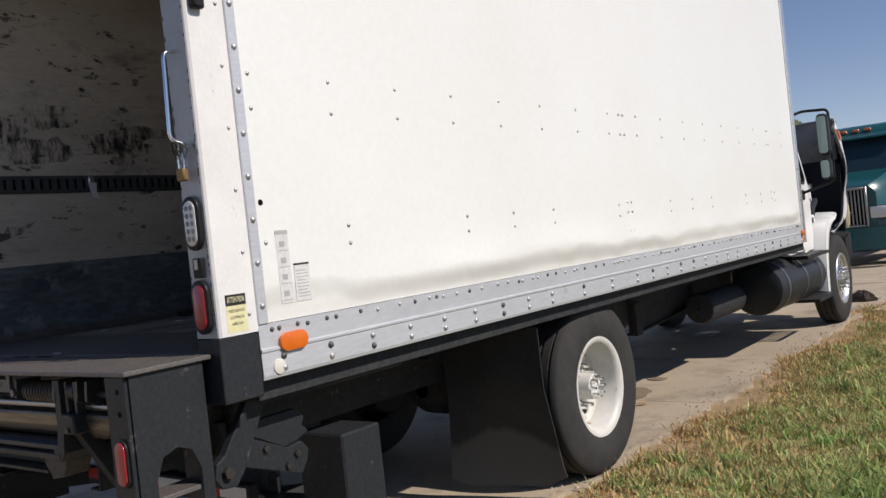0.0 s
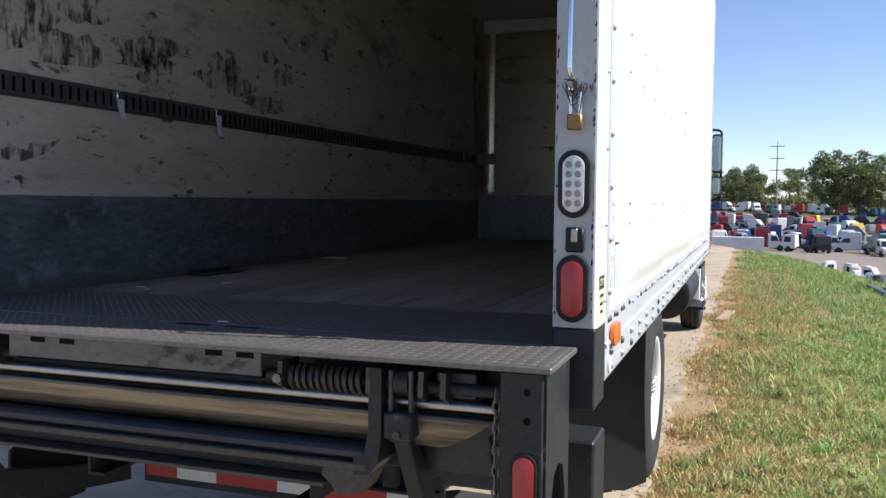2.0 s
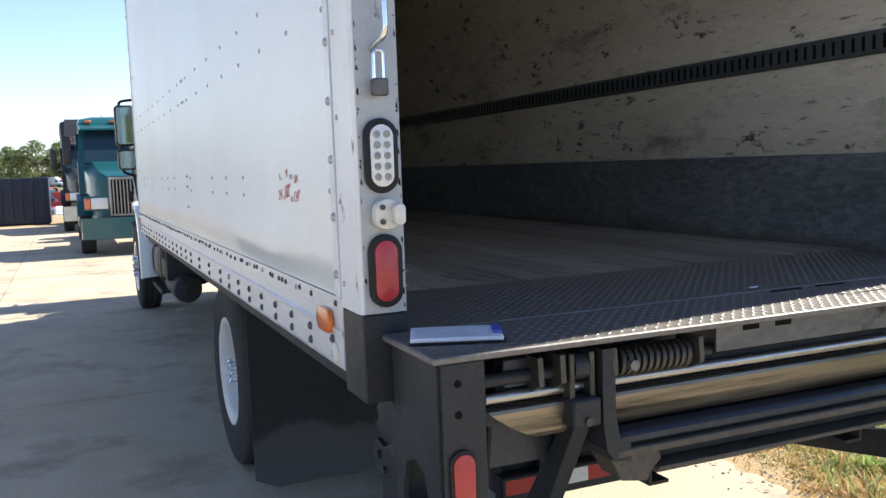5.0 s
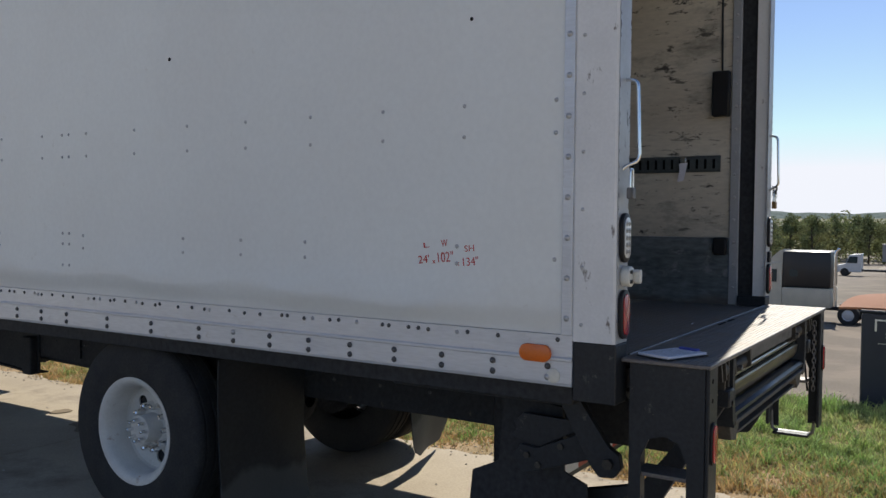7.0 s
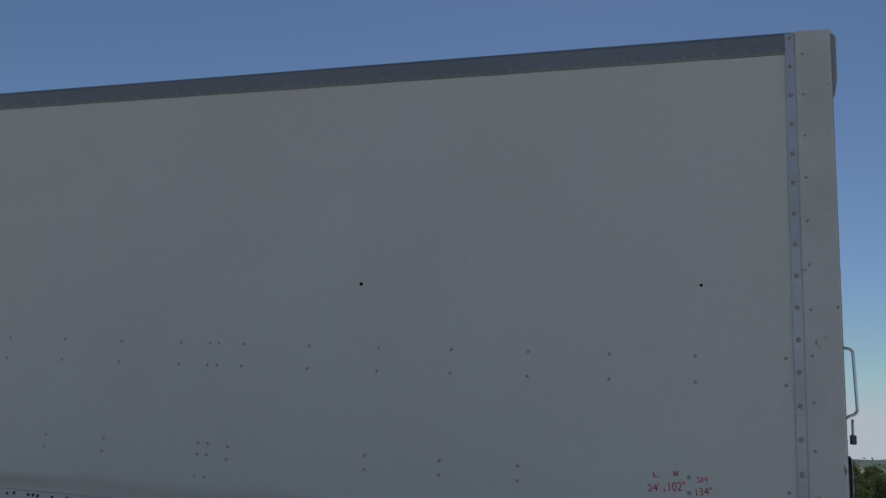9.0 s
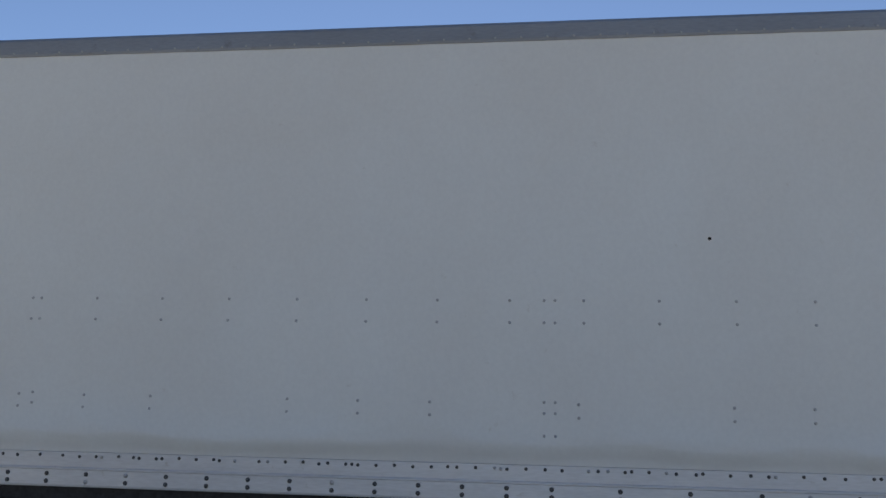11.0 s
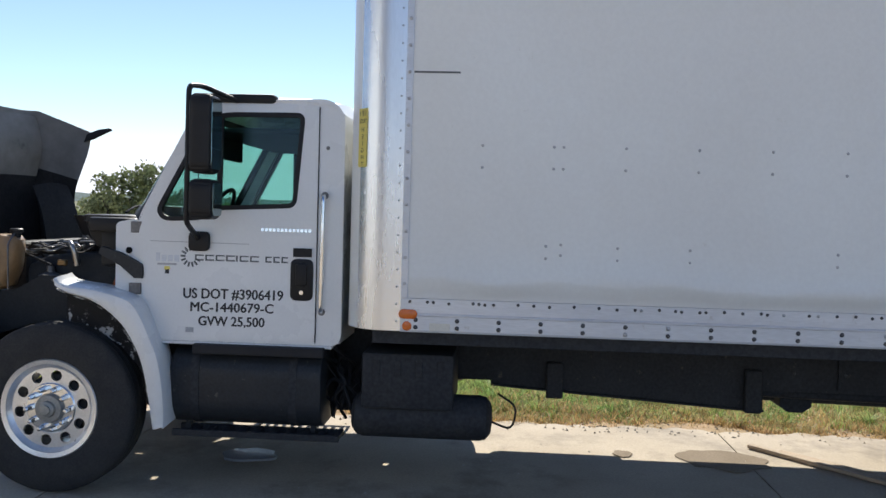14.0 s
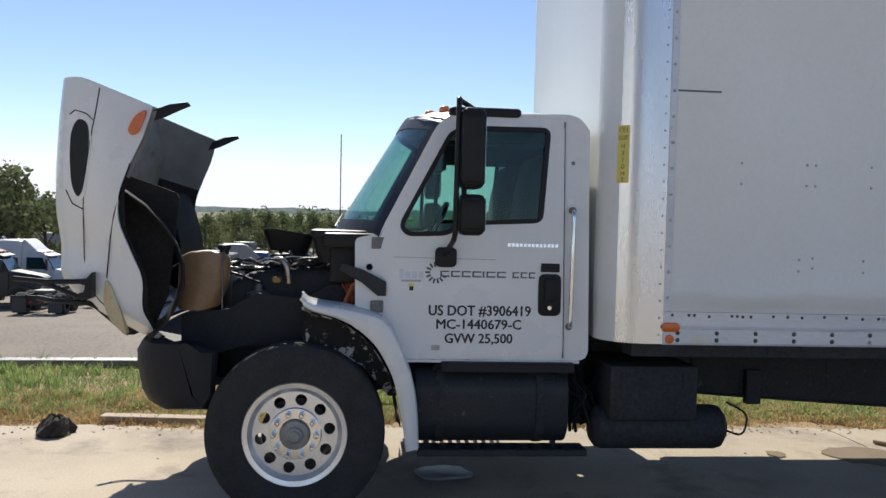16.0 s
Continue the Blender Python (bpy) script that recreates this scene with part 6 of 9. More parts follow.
door_bar("model_badge", 8.45, 8.57, 1.408, 1.42, M["faint_ink"])
door_bar("shield_badge", 8.49, 8.525, 1.38, 1.40, M["yellow"])
door_bar("shield_badge", 8.495, 8.52, 1.355, 1.38, M["ink"])
door_bar("small_decal", 8.33, 8.38, 1.0, 1.03, M["faint_ink"])
part("swage_line", side_plate([(8.0, 1.548), (8.62, 1.552), (8.62, 1.556), (8.0, 1.552)], [], 0.0125, 0.0101, -1), M["faint_ink"], D, smooth=False)

# ---- hood, tipped forward ----
HOOD = [  # z at rear edge, z at front, rear edge y, front y, half width
    (1.045, 1.045, 10.02, 10.13, 0.98), (1.12, 1.13, 10.03, 10.25, 1.07), (1.22, 1.235, 10.065, 10.42, 1.13), (1.40, 1.40, 10.065, 10.555, 1.165),
    (1.56, 1.58, 10.13, 10.575, 1.18), (1.73, 1.77, 10.19, 10.60, 1.21), (1.90, 1.97, 10.185, 10.605, 1.215), (2.06, 2.17, 10.13, 10.60, 1.205), (2.22, 2.36, 10.065, 10.595, 1.185), (2.39, 2.555, 10.02, 10.585, 1.155)]
def rear_edge(u):
    """How the hood's free edge steps up past its middle."""
    knots = ((-1, 0), (-0.78, -0.03), (-0.6, -0.24), (0, -0.27), (0.28, -0.23), (0.45, -0.04), (0.55, 0.0), (2, 0))
    for (a, p), (b, q) in zip(knots, knots[1:]):
        if u <= b:
            return p + (q - p) * (u - a) / (b - a)
    return 0.0


def step_up(v):
    return max(0.0, min(1.0, v))


rows = []
for zr, zf, yr, yf, w in HOOD:
    row = []
    n = 6
    nose = 0.10 * step_up((zr - 1.3) / 0.3)
    for i in range(n + 1):       # left side from rear to front
        t = i / n
        row.append((-w + nose * t - 0.02 * math.sin(t * 3.1), yr + (yf - 0.14 - yr) * t, zr + (zf - zr) * t))
    for i in range(1, 5):        # corner
        a = radians(90 * i / 5)
        row.append((-w + nose + 0.16 * (1 - math.cos(a)), yf - 0.14 + 0.14 * math.sin(a), zf))
    for i in range(17):
        u = -1 + 2 * i / 16
        row.append((u * (w - nose - 0.16), yf + 0.05 * (1 - u * u), zf + rear_edge(u) * max(0.0, (zf - 1.9) / 0.655)))
    left = row[:n + 5]
    row += [(-x, y, z) for x, y, z in reversed(left)]
    rows.append(row)
def glide(rs, k=4):
    """More sections between the given ones, on smooth curves."""
    out = []
    for i in range(len(rs) - 1):
        a, b, c, d = rs[max(i - 1, 0)], rs[i], rs[i + 1], rs[min(i + 2, len(rs) - 1)]
        for j in range(k):
            t = j / k
            w = (-0.5 * t + t * t - 0.5 * t ** 3, 1 - 2.5 * t * t + 1.5 * t ** 3, 0.5 * t + 2 * t * t - 1.5 * t ** 3, -0.5 * t * t + 0.5 * t ** 3)
            out.append([tuple(sum(w[m] * q[n] for m, q in enumerate(qs)) for n in range(3)) for qs in zip(a, b, c, d)])
    return out + [rs[-1]]


rows = glide(rows)
hood = part("hood", sheet(rows, 0.014), M["cab"], truck, "white fibreglass hood tipped forward")


def hood_x(y, z):
    """Half width of the hood's outer side at a height and a depth."""
    cut = []
    for r in rows:
        side = r[:11]
        for p, q in zip(side, side[1:]):
            if p[1] <= y <= q[1] and q[1] > p[1]:
                k = (y - p[1]) / (q[1] - p[1])
                cut.append((p[2] + (q[2] - p[2]) * k, -(p[0] + (q[0] - p[0]) * k)))
                break
    for (a, u), (b, v) in zip(cut, cut[1:]):
        if a <= z <= b:
            return u + (v - u) * (z - a) / (b - a)
    return min(cut, key=lambda c: abs(c[0] - z))[1] if cut else 1.1


low_rows = [r for r in rows if r[0][2] < 2.02]
for nm, rs_, mt, lb in (("hood_lining", rows[len(low_rows) - 1:], "hood_grey", "grey bare fibreglass inside of the hood"), ("lower_lining", low_rows, "hood_in", "black insulation inside of the hood")):
    part(nm, sheet([[(x * 0.976, y - 0.022, z - 0.006) for x, y, z in r] for r in rs_], 0.003), M[mt], hood, lb)
for s in (1, -1):
    for nm, loop, out, mt, lb in (("vent_rim", [(10.385, 1.87), (10.435, 1.82), (10.49, 1.9), (10.507, 2.1), (10.503, 2.26), (10.455, 2.345), (10.372, 2.31), (10.36, 2.18)], 0.006, "cab", ""),
                                  ("side_vent", [(10.40, 1.90), (10.435, 1.85), (10.475, 1.92), (10.49, 2.1), (10.487, 2.24), (10.45, 2.315), (10.385, 2.29), (10.375, 2.18)], 0.010, "plastic", "black oval side vent")):
        ring_ = smooth_loop(loop, 0.05)
        part(nm, lofted([[(s * (hood_x(min(y, 10.5), z) + o), y, z) for y, z in ring_] for o in (-0.008, out)]), M[mt], hood, lb)
    part("hood_marker", lofted([[(s * (hood_x(max(y, 10.07), min(z, 2.36)) + o), y, z) for y, z in smooth_loop([(10.045, 2.375), (10.11, 2.335), (10.15, 2.25), (10.13, 2.215), (10.09, 2.23), (10.065, 2.30)], 0.03)] for o in (-0.006, 0.02, 0.026)]), M["orange_cab"], hood, "orange marker on the hood")
    hx = 1.075
    part("headlight", lofted([[(s * (hx + 0.075 + 0.03 * b), y, z) for y, z in smooth_loop([(10.275 - b * 0.008, 1.40 - b * 0.02), (10.24, 1.375), (10.19, 1.24), (10.13 + b * 0.01, 1.085), (10.15, 1.07), (10.24, 1.16), (10.275, 1.26)], 0.04)] for b in (0, 0.6, 1)]), M["headlight"], hood, "yellowed headlamp lens")
    part("rubber_flap", prism([(10.06, 2.30), (10.03, 2.37), (9.93, 2.41), (9.83, 2.425), (9.815, 2.405), (9.88, 2.375), (9.97, 2.33)], "x", s * 1.10, s * 1.13, 0.004), M["plastic"], hood, "black rubber flap on the hood's edge")
    # wheel-arch lining inside the hood
    lin = []
    for i in range(9):
        t = i / 8
        y = 10.22 - (0.36 if s < 0 else 0.1) * math.sin(t * math.pi * 0.9) ** 0.8 - 0.05 * t
        z = 1.92 - 0.88 * t
        lin.append([(s * (1.14 - 0.42 * k / 4), y + 0.10 * (k / 4), z + 0.02 * math.sin(k)) for k in range(5)])
    part("arch_lining", sheet(lin, 0.01), M["hood_in"], hood, "black wheel-arch lining")
    if s < 0:
        part("arch_side", prism([(10.24, 2.01), (9.93, 1.905), (9.91, 1.87), (9.94, 1.56), (9.965, 1.29), (10.06, 1.06), (10.12, 1.06), (10.2, 1.3), (10.22, 1.6)], "x", s * 0.88, s * 0.895), M["hood_in"], hood, smooth=False)
    part("tow_hook", tube(bent([(s * 0.9, 10.2, 1.05), (s * 1.12, 10.35, 1.25), (s * 1.15, 10.55, 1.26), (s * 1.05, 10.68, 1.27)], 0.05), 0.016, 8), M["plastic"], hood)
mb = part("mirror_bracket", prism([(10.325, 1.435), (10.325, 1.29), (10.36, 1.275), (10.42, 1.29), (10.42, 1.308), (10.37, 1.318), (10.36, 1.36), (10.40, 1.37), (10.40, 1.392), (10.36, 1.392)], "x", -1.24, -1.10, 0.004), M["plastic"], hood, "black forked mirror bracket on the hood's side", smooth=False)
part("arm", tube([(-1.228, 10.385, 1.381), (-1.23, 10.55, 1.376), (-1.2, 10.76, 1.39)], 0.014, 10), M["plastic"], mb)
part("arm", tube([(-1.228, 10.405, 1.298), (-1.228, 10.52, 1.345), (-1.2, 10.62, 1.376)], 0.014, 10), M["plastic"], mb)
for nm, zs, mt in (("hood_inner", (2.02, 2.1, 2.2, 2.3, 2.42, 2.52), "hood_grey"), ("radiator_shroud", (1.25, 1.5, 1.75, 1.9, 2.02), "hood_in")):
    part(nm, sheet([[(x, 10.50 + 0.05 * (1 - (x / 1.05) ** 2) - 0.03 * math.sin(z * 9) - (0.05 if abs(x) > 0.7 else 0), z - 0.02 + (rear_edge(x / 1.05) * max(0, (z - 2.0) / 0.52) if nm == "hood_inner" else 0)) for x in (-1.05, -0.8, -0.68, -0.5, -0.2, 0.0, 0.2, 0.35, 0.5, 0.68, 0.8, 1.05)] for z in zs], 0.02), M[mt], hood, "grey bare fibreglass underside" if mt == "hood_grey" else "black inner shroud")
for s in (1, -1):      # joint lines of the moulded side
    for line in ([(10.33, 2.49), (10.345, 2.35), (10.37, 2.17), (10.395, 1.95), (10.40, 1.79), (10.40, 1.53), (10.38, 1.37), (10.30, 1.26), (10.21, 1.18)],
                 [(10.13, 2.06), (10.18, 1.9), (10.215, 1.76), (10.24, 1.63), (10.26, 1.40)], [(10.50, 2.335), (10.47, 2.36), (10.40, 2.34), (10.355, 2.30)], [(10.51, 1.90), (10.47, 1.82), (10.40, 1.79)]):
        part("seam", tube([(s * (hood_x(y, z) + 0.0015), y, z) for y, z in line], 0.0032, 6), M["slot"], hood)
part("grille", box(-0.6, 0.6, 10.22, 10.3, 1.0, 1.12, 0.02), M["plastic"], hood)

# fenders behind the front wheels
for s in (1, -1):
    path = [(9.15, 1.315), (9.09, 1.272), (8.93, 1.25), (8.80, 1.225), (8.68, 1.185), (8.61, 1.09), (8.56, 0.98), (8.51, 0.86), (8.475, 0.68), (8.46, 0.44)]
    lip = [(9.13, 1.265), (9.06, 1.235), (8.93, 1.20), (8.82, 1.14), (8.72, 1.05), (8.66, 0.96), (8.61, 0.86), (8.575, 0.74), (8.545, 0.58), (8.52, 0.42)]
    rowsf = [[(s * 1.02, y + 0.012, z + 0.012), (s * 1.10, y, z + 0.008), (s * 1.235, y, z), (s * 1.262, y + 0.010, z - 0.012)] for y, z in path]
    fen = part("fender", sheet(glide(rowsf, 3), 0.012), M["cab"], truck, "white fender behind the front wheel")
    face = [[(s * 1.262, y, z), (s * 1.272, y + (b - y) * 0.3, z + (c - z) * 0.3), (s * 1.272, y + (b - y) * 0.75, z + (c - z) * 0.75), (s * 1.258, b, c)] for (y, z), (b, c) in zip(path, lip)]
    part("fender_lip", sheet(glide(face, 3), 0.008), M["cab"], fen, "white fender side face")
    part("fender_liner", sheet([[(s * 1.04, y + 0.03, z - 0.03), (s * 1.15, y + 0.02, z - 0.02), (s * 1.235, y + 0.02, z - 0.02)] for y, z in lip[:-1]], 0.008), M["liner_speckled"], fen, "black plastic splash liner")
    part("fender_gusset", prism([(9.14, 1.30), (9.14, 1.05), (9.03, 1.0), (8.79, 0.90), (8.63, 0.72), (8.58, 0.72), (8.62, 0.90), (8.70, 1.05), (8.82, 1.15), (8.93, 1.21), (9.06, 1.245)], "x", s * 1.10, s * 1.11), M["liner_speckled"], fen, "black splash liner with flaked white paint", smooth=False)
    part("fender_top", prism([(8.62, 1.06), (8.70, 1.16), (8.93, 1.235), (9.15, 1.29), (9.15, 1.31), (8.93, 1.26), (8.70, 1.2)], "x", s * 1.03, s * 1.09), M["cab"], fen, smooth=False)
bsec = []
for x, y0, y1, zb in ((-1.255, 9.71, 9.86, 0.74), (-1.235, 9.65, 9.95, 0.67), (-1.17, 9.63, 10.03, 0.645), (-1.0, 9.71, 10.11, 0.635), (-0.5, 9.86, 10.16, 0.635), (0.5, 9.86, 10.16, 0.635), (1.0, 9.71, 10.11, 0.635), (1.17, 9.63, 10.03, 0.645), (1.235, 9.65, 9.95, 0.67), (1.255, 9.71, 9.86, 0.74)):
    bsec.append([(x, y0 + 0.05, zb), (x, y1 - 0.11, zb), (x, y1 - 0.06, zb + 0.03), (x, y1 - 0.02, zb + 0.1), (x, y1 + 0.005, 0.88), (x, y1 + 0.012, 0.97), (x, y1 - 0.02, 1.03), (x, y1 - 0.07, 1.04), (x, y0, 0.985), (x, y0 + 0.01, zb + 0.07)])
bmp = lofted(bsec)
part("front_bumper", bmp, M["bumper"], truck, "dark grey plastic front bumper")
part("radiator", box(-0.5, 0.5, 9.72, 9.85, 0.75, 1.5, 0.02), M["chassis"], truck)

# ---- engine bay ----
eng = part("engine_block", box(-0.32, 0.32, 8.85, 9.65, 0.75, 1.3, 0.03), M["chassis"], truck, "greasy black engine block")
part("valve_cover", box(-0.22, 0.22, 8.9, 9.6, 1.3005, 1.42, 0.03), M["plastic"], truck)
part("firewall", box(-1.0, 1.0, 8.70, 8.78, 1.0, 1.66, 0.01), M["chassis"], truck, smooth=False)
part("heater_box", box(-0.95, -0.45, 8.785, 9.0, 1.38, 1.64, 0.02), M["plastic"], truck)
for s in (1, -1):
    part("inner_panel", prism([(8.80, 0.98), (8.80, 1.34), (9.0, 1.36), (9.15, 1.27), (9.45, 1.30), (9.62, 1.20), (9.9, 1.16), (9.9, 0.85), (9.5, 0.98)], "x", s * 0.80, s * 0.82), M["rubber_flap"], truck, "black inner wing panel", smooth=False)
part("engine_side", lofted([[(x, y, z) for x, z in rrect(-0.66, 0.5, 0.82, h, 0.06)] for y, h in ((8.86, 1.46), (9.05, 1.47), (9.3, 1.44), (9.5, 1.42), (9.62, 1.36))]), M["rubber_flap"], truck, "plain black bulk of the engine filling the bay")
part("air_box", lofted([[(x, y, z) for x, y in rrect(-0.95 + d, -0.35 - d, 8.79 + d, 9.11 - d, 0.05)] for z, d in ((1.50, 0.05), (1.56, 0.02), (1.655, 0.0), (1.66, -0.012), (1.70, -0.012), (1.705, 0.0))]), M["plastic"], truck, "black air box by the cowl")
erng = random.Random(33)
for i in range(14):
    y, z = 9.0 + 0.6 * (i % 7) / 7 + erng.uniform(-0.03, 0.03), 1.0 + 0.2 * (i // 7) + erng.uniform(-0.03, 0.06)
    if i % 3:
        part("engine_fitting", cyl((-0.66, y, z), (-0.70 - erng.uniform(0, 0.05), y, z), erng.uniform(0.015, 0.04), 10), M[erng.choice(("black", "dark_steel", "steel", "black"))], truck)
    else:
        part("engine_bracket", box(-0.72, -0.655, y - 0.04, y + 0.05, z - 0.03, z + 0.03, 0.006), M[erng.choice(("black", "dark_steel"))], truck, smooth=False)
for i in range(16):
    y0 = erng.uniform(8.9, 9.5)
    q = [(-0.62 + erng.uniform(-0.16, 0.1), y0 + 0.07 * k + erng.uniform(-0.02, 0.02), 1.47 + erng.uniform(-0.03, 0.05)) for k in range(5)]
    part("wire_loom", tube(bent(q, 0.03, 3), erng.choice((0.004, 0.006, 0.009)), 6), M["plastic" if i % 3 else "chrome_worn"], truck)
part("clamp_pipe", tube(bent([(-0.72, 9.26, 1.36), (-0.74, 9.27, 1.47), (-0.72, 9.31, 1.51), (-0.6, 9.36, 1.50)], 0.04), 0.02, 10), M["chrome_worn"], truck)
part("brass_union", box(-0.80, -0.76, 9.30, 9.36, 1.36, 1.40, 0.008), M["brass"], truck)
for k in range(4):
    part("plug_lead", tube(bent([(-0.82, 8.98 - 0.02 * k, 1.46), (-0.86, 8.93 - 0.015 * k, 1.38 + 0.02 * k), (-0.87, 8.88 - 0.01 * k, 1.30), (-0.85, 8.86, 1.24)], 0.04), 0.004, 5), M["orange_hose"], truck)
tb = B()
lofted([[(-0.75 + dx, y, z) for dx, y, z in [(0.11 * math.copysign(abs(math.cos(a)) ** 0.6, math.cos(a)), cy + ry * math.copysign(abs(math.sin(a)) ** 0.6, math.sin(a)), cz) for a in (2 * math.pi * i / 20 for i in range(20))]]
        for cz, cy, ry in ((1.19, 9.83, 0.09), (1.215, 9.81, 0.125), (1.33, 9.785, 0.15), (1.46, 9.775, 0.155), (1.52, 9.77, 0.145), (1.545, 9.76, 0.11), (1.555, 9.75, 0.05))], tb)
res = part("coolant_tank", tb, M["tank_tan"], truck, "stained tan plastic coolant tank")
part("tank_cap", lathe([(0.03, 0), (0.03, 0.03), (0.042, 0.032), (0.042, 0.055), (0.035, 0.06), (0.001, 0.06)], (-0.75, 9.66, 1.535), (0, 0, 1), 16), M["plastic"], res)
part("tank_strap", tube(bent([(-0.87, 9.65, 1.2), (-0.88, 9.65, 1.5), (-0.75, 9.66, 1.58)], 0.04), 0.006, 6), M["steel"], res)
db = B()
rings = []
for y, z, w, h in ((9.16, 1.52, 0.2, 0.12), (9.18, 1.60, 0.22, 0.15), (9.2, 1.66, 0.25, 0.17)):
    rings.append([(-0.2 + px, 9.3 + py, z + 0.03 * (py > 0)) for px, py in rrect(-w / 2 - 0.05, w / 2 + 0.05, -h, h, 0.06)])
lofted(rings, db, caps=False)
part("intake_duct", db, M["plastic"], truck, "black oval intake duct")
part("intake_base", box(-0.4, 0.0, 9.15, 9.42, 1.421, 1.53, 0.03), M["plastic"], truck)
rng = random.Random(21)
for i in range(12):
    y0, z0 = rng.uniform(8.95, 9.6), rng.uniform(1.3, 1.52)
    x0 = rng.uniform(-0.8, -0.2)
    pts = [(x0, y0, z0)]
    for k in range(4):
        a = pts[-1]
        pts.append((a[0] + rng.uniform(-0.08, 0.08), a[1] + rng.uniform(-0.03, 0.16), min(1.56, max(1.1, a[2] + rng.uniform(-0.1, 0.09)))))
    part("engine_hose", tube(bent(pts, 0.05), rng.choice((0.006, 0.009, 0.014, 0.02)), 8), M["plastic"] if i % 4 else M["chrome_worn"], truck)
part("orange_hose", tube(bent([(-0.92, 8.82, 1.42), (-0.95, 8.88, 1.32), (-0.95, 8.92, 1.2), (-0.93, 9.0, 1.16)], 0.05), 0.016, 8), M["orange_hose"], truck, "orange corrugated hose")
part("blue_hose", box(-0.75, -0.72, 9.3, 9.58, 1.155, 1.175, 0.004), M["blue_hose"], truck)
part("filter_can", lathe([(0.01, 0), (0.07, 0.005), (0.075, 0.02), (0.075, 0.05), (0.03, 0.07), (0.025, 0.11), (0.001, 0.115)], (-0.7, 9.45, 1.24), (0, 0, 1), 20), M["steel"], truck)
part("filter_can", cyl((-0.7, 9.45, 1.0), (-0.7, 9.45, 1.24), 0.07, 20), M["chassis"], truck)
part("brake_pipe", tube(bent([(-0.6, 8.9, 1.5), (-0.6, 9.2, 1.5), (-0.55, 9.3, 1.42), (-0.5, 9.6, 1.44)], 0.05), 0.022, 10), M["plastic"], truck)

STATE["base"] = Matrix()

# ---- decals on the body ----
def panel_bar(name, s, y0, y1, z0, z1, material, parent=None, off=0.0012):
    return part(name, box(min(s * (W - 0.004), s * (W - 0.003 + off)), max(s * (W - 0.004), s * (W - 0.003 + off)), min(y0, y1), max(y0, y1), z0, z1, 0), material, parent or truck, smooth=False)


# yellow warning label on the right post
yl = part("warning_label", box(W + 0.003, W + 0.0038, -0.132, -0.045, 1.265, 1.395, 0), M["pale_yellow"], truck, "yellow and black warning label", smooth=False)
part("label_head", box(W + 0.0039, W + 0.0042, -0.132, -0.045, 1.357, 1.395, 0), M["ink"], yl, smooth=False)
lettering("label_word", "ATTENTION", 0.02, RIGHT(-0.0885, 1.376, W + 0.0045), M["pale_yellow"], yl, 0.0002, width=0.072)
for i, wd in enumerate(("STAND CLEAR OF LIFT", "GATE WHILE IN", "OPERATION")):
    lettering("label_word", wd, 0.011, RIGHT(-0.0885, 1.338 - 0.022 * i, W + 0.0041), M["ink"], yl, 0.0002, width=0.07 - 0.012 * i)
# instruction sheets on the right panel
sh = panel_bar("instruction_sheet", 1, 0.125, 0.185, 1.335, 1.60, M["tape_white"])
panel_bar("sheet_head", 1, 0.125, 0.185, 1.585, 1.60, M["faint_ink"], sh, 0.002)
for i in range(4):
    panel_bar("sheet_picture", 1, 0.13, 0.18, 1.345 + i * 0.06, 1.348 + i * 0.06, M["faint_ink"], sh, 0.002)
    panel_bar("sheet_picture", 1, 0.14, 0.165, 1.36 + i * 0.06, 1.38 + i * 0.06, M["faint_ink"], sh, 0.002)
sh = panel_bar("instruction_sheet", 1, 0.2, 0.275, 1.335, 1.475, M["tape_white"])
panel_bar("sheet_head", 1, 0.2, 0.275, 1.468, 1.475, M["ink"], sh, 0.002)
for i in range(9):
    panel_bar("sheet_line", 1, 0.208, 0.268 - 0.012 * (i % 3 == 2), 1.35 + i * 0.012, 1.353 + i * 0.012, M["faint_ink"], sh, 0.002)
part("panel_hole", cyl((W - 0.003, 0.075, 1.704), (W - 0.0015, 0.075, 1.704), 0.011, 14), M["slot"], truck)
part("panel_hole", cyl((-W + 0.003, 2.24, 2.51), (-W + 0.0015, 2.24, 2.51), 0.010, 12), M["slot"], truck)
part("panel_hole", cyl((-W + 0.003, 0.455, 2.51), (-W + 0.0015, 0.455, 2.51), 0.008, 12), M["slot"], truck)
# handwritten sizes on the left panel
for wd, y, z, h, wth in (("L", 0.665, 1.60, 0.022, 0.028), ("W", 0.575, 1.61, 0.03, 0.03), ("SH", 0.455, 1.592, 0.026, 0.045), ("24'", 0.675, 1.54, 0.034, 0.055), ("x", 0.625, 1.535, 0.022, 0.016), ("102\"", 0.572, 1.552, 0.042, 0.075), ("x", 0.51, 1.53, 0.022, 0.018), ("134\"", 0.452, 1.538, 0.034, 0.072)):
    lettering("handwritten_size", wd, h, LEFT(y, z, -W + 0.0018) @ Matrix.Rotation(radians(6), 4, "Z"), M["red_ink"], truck, 0.0003, wth)
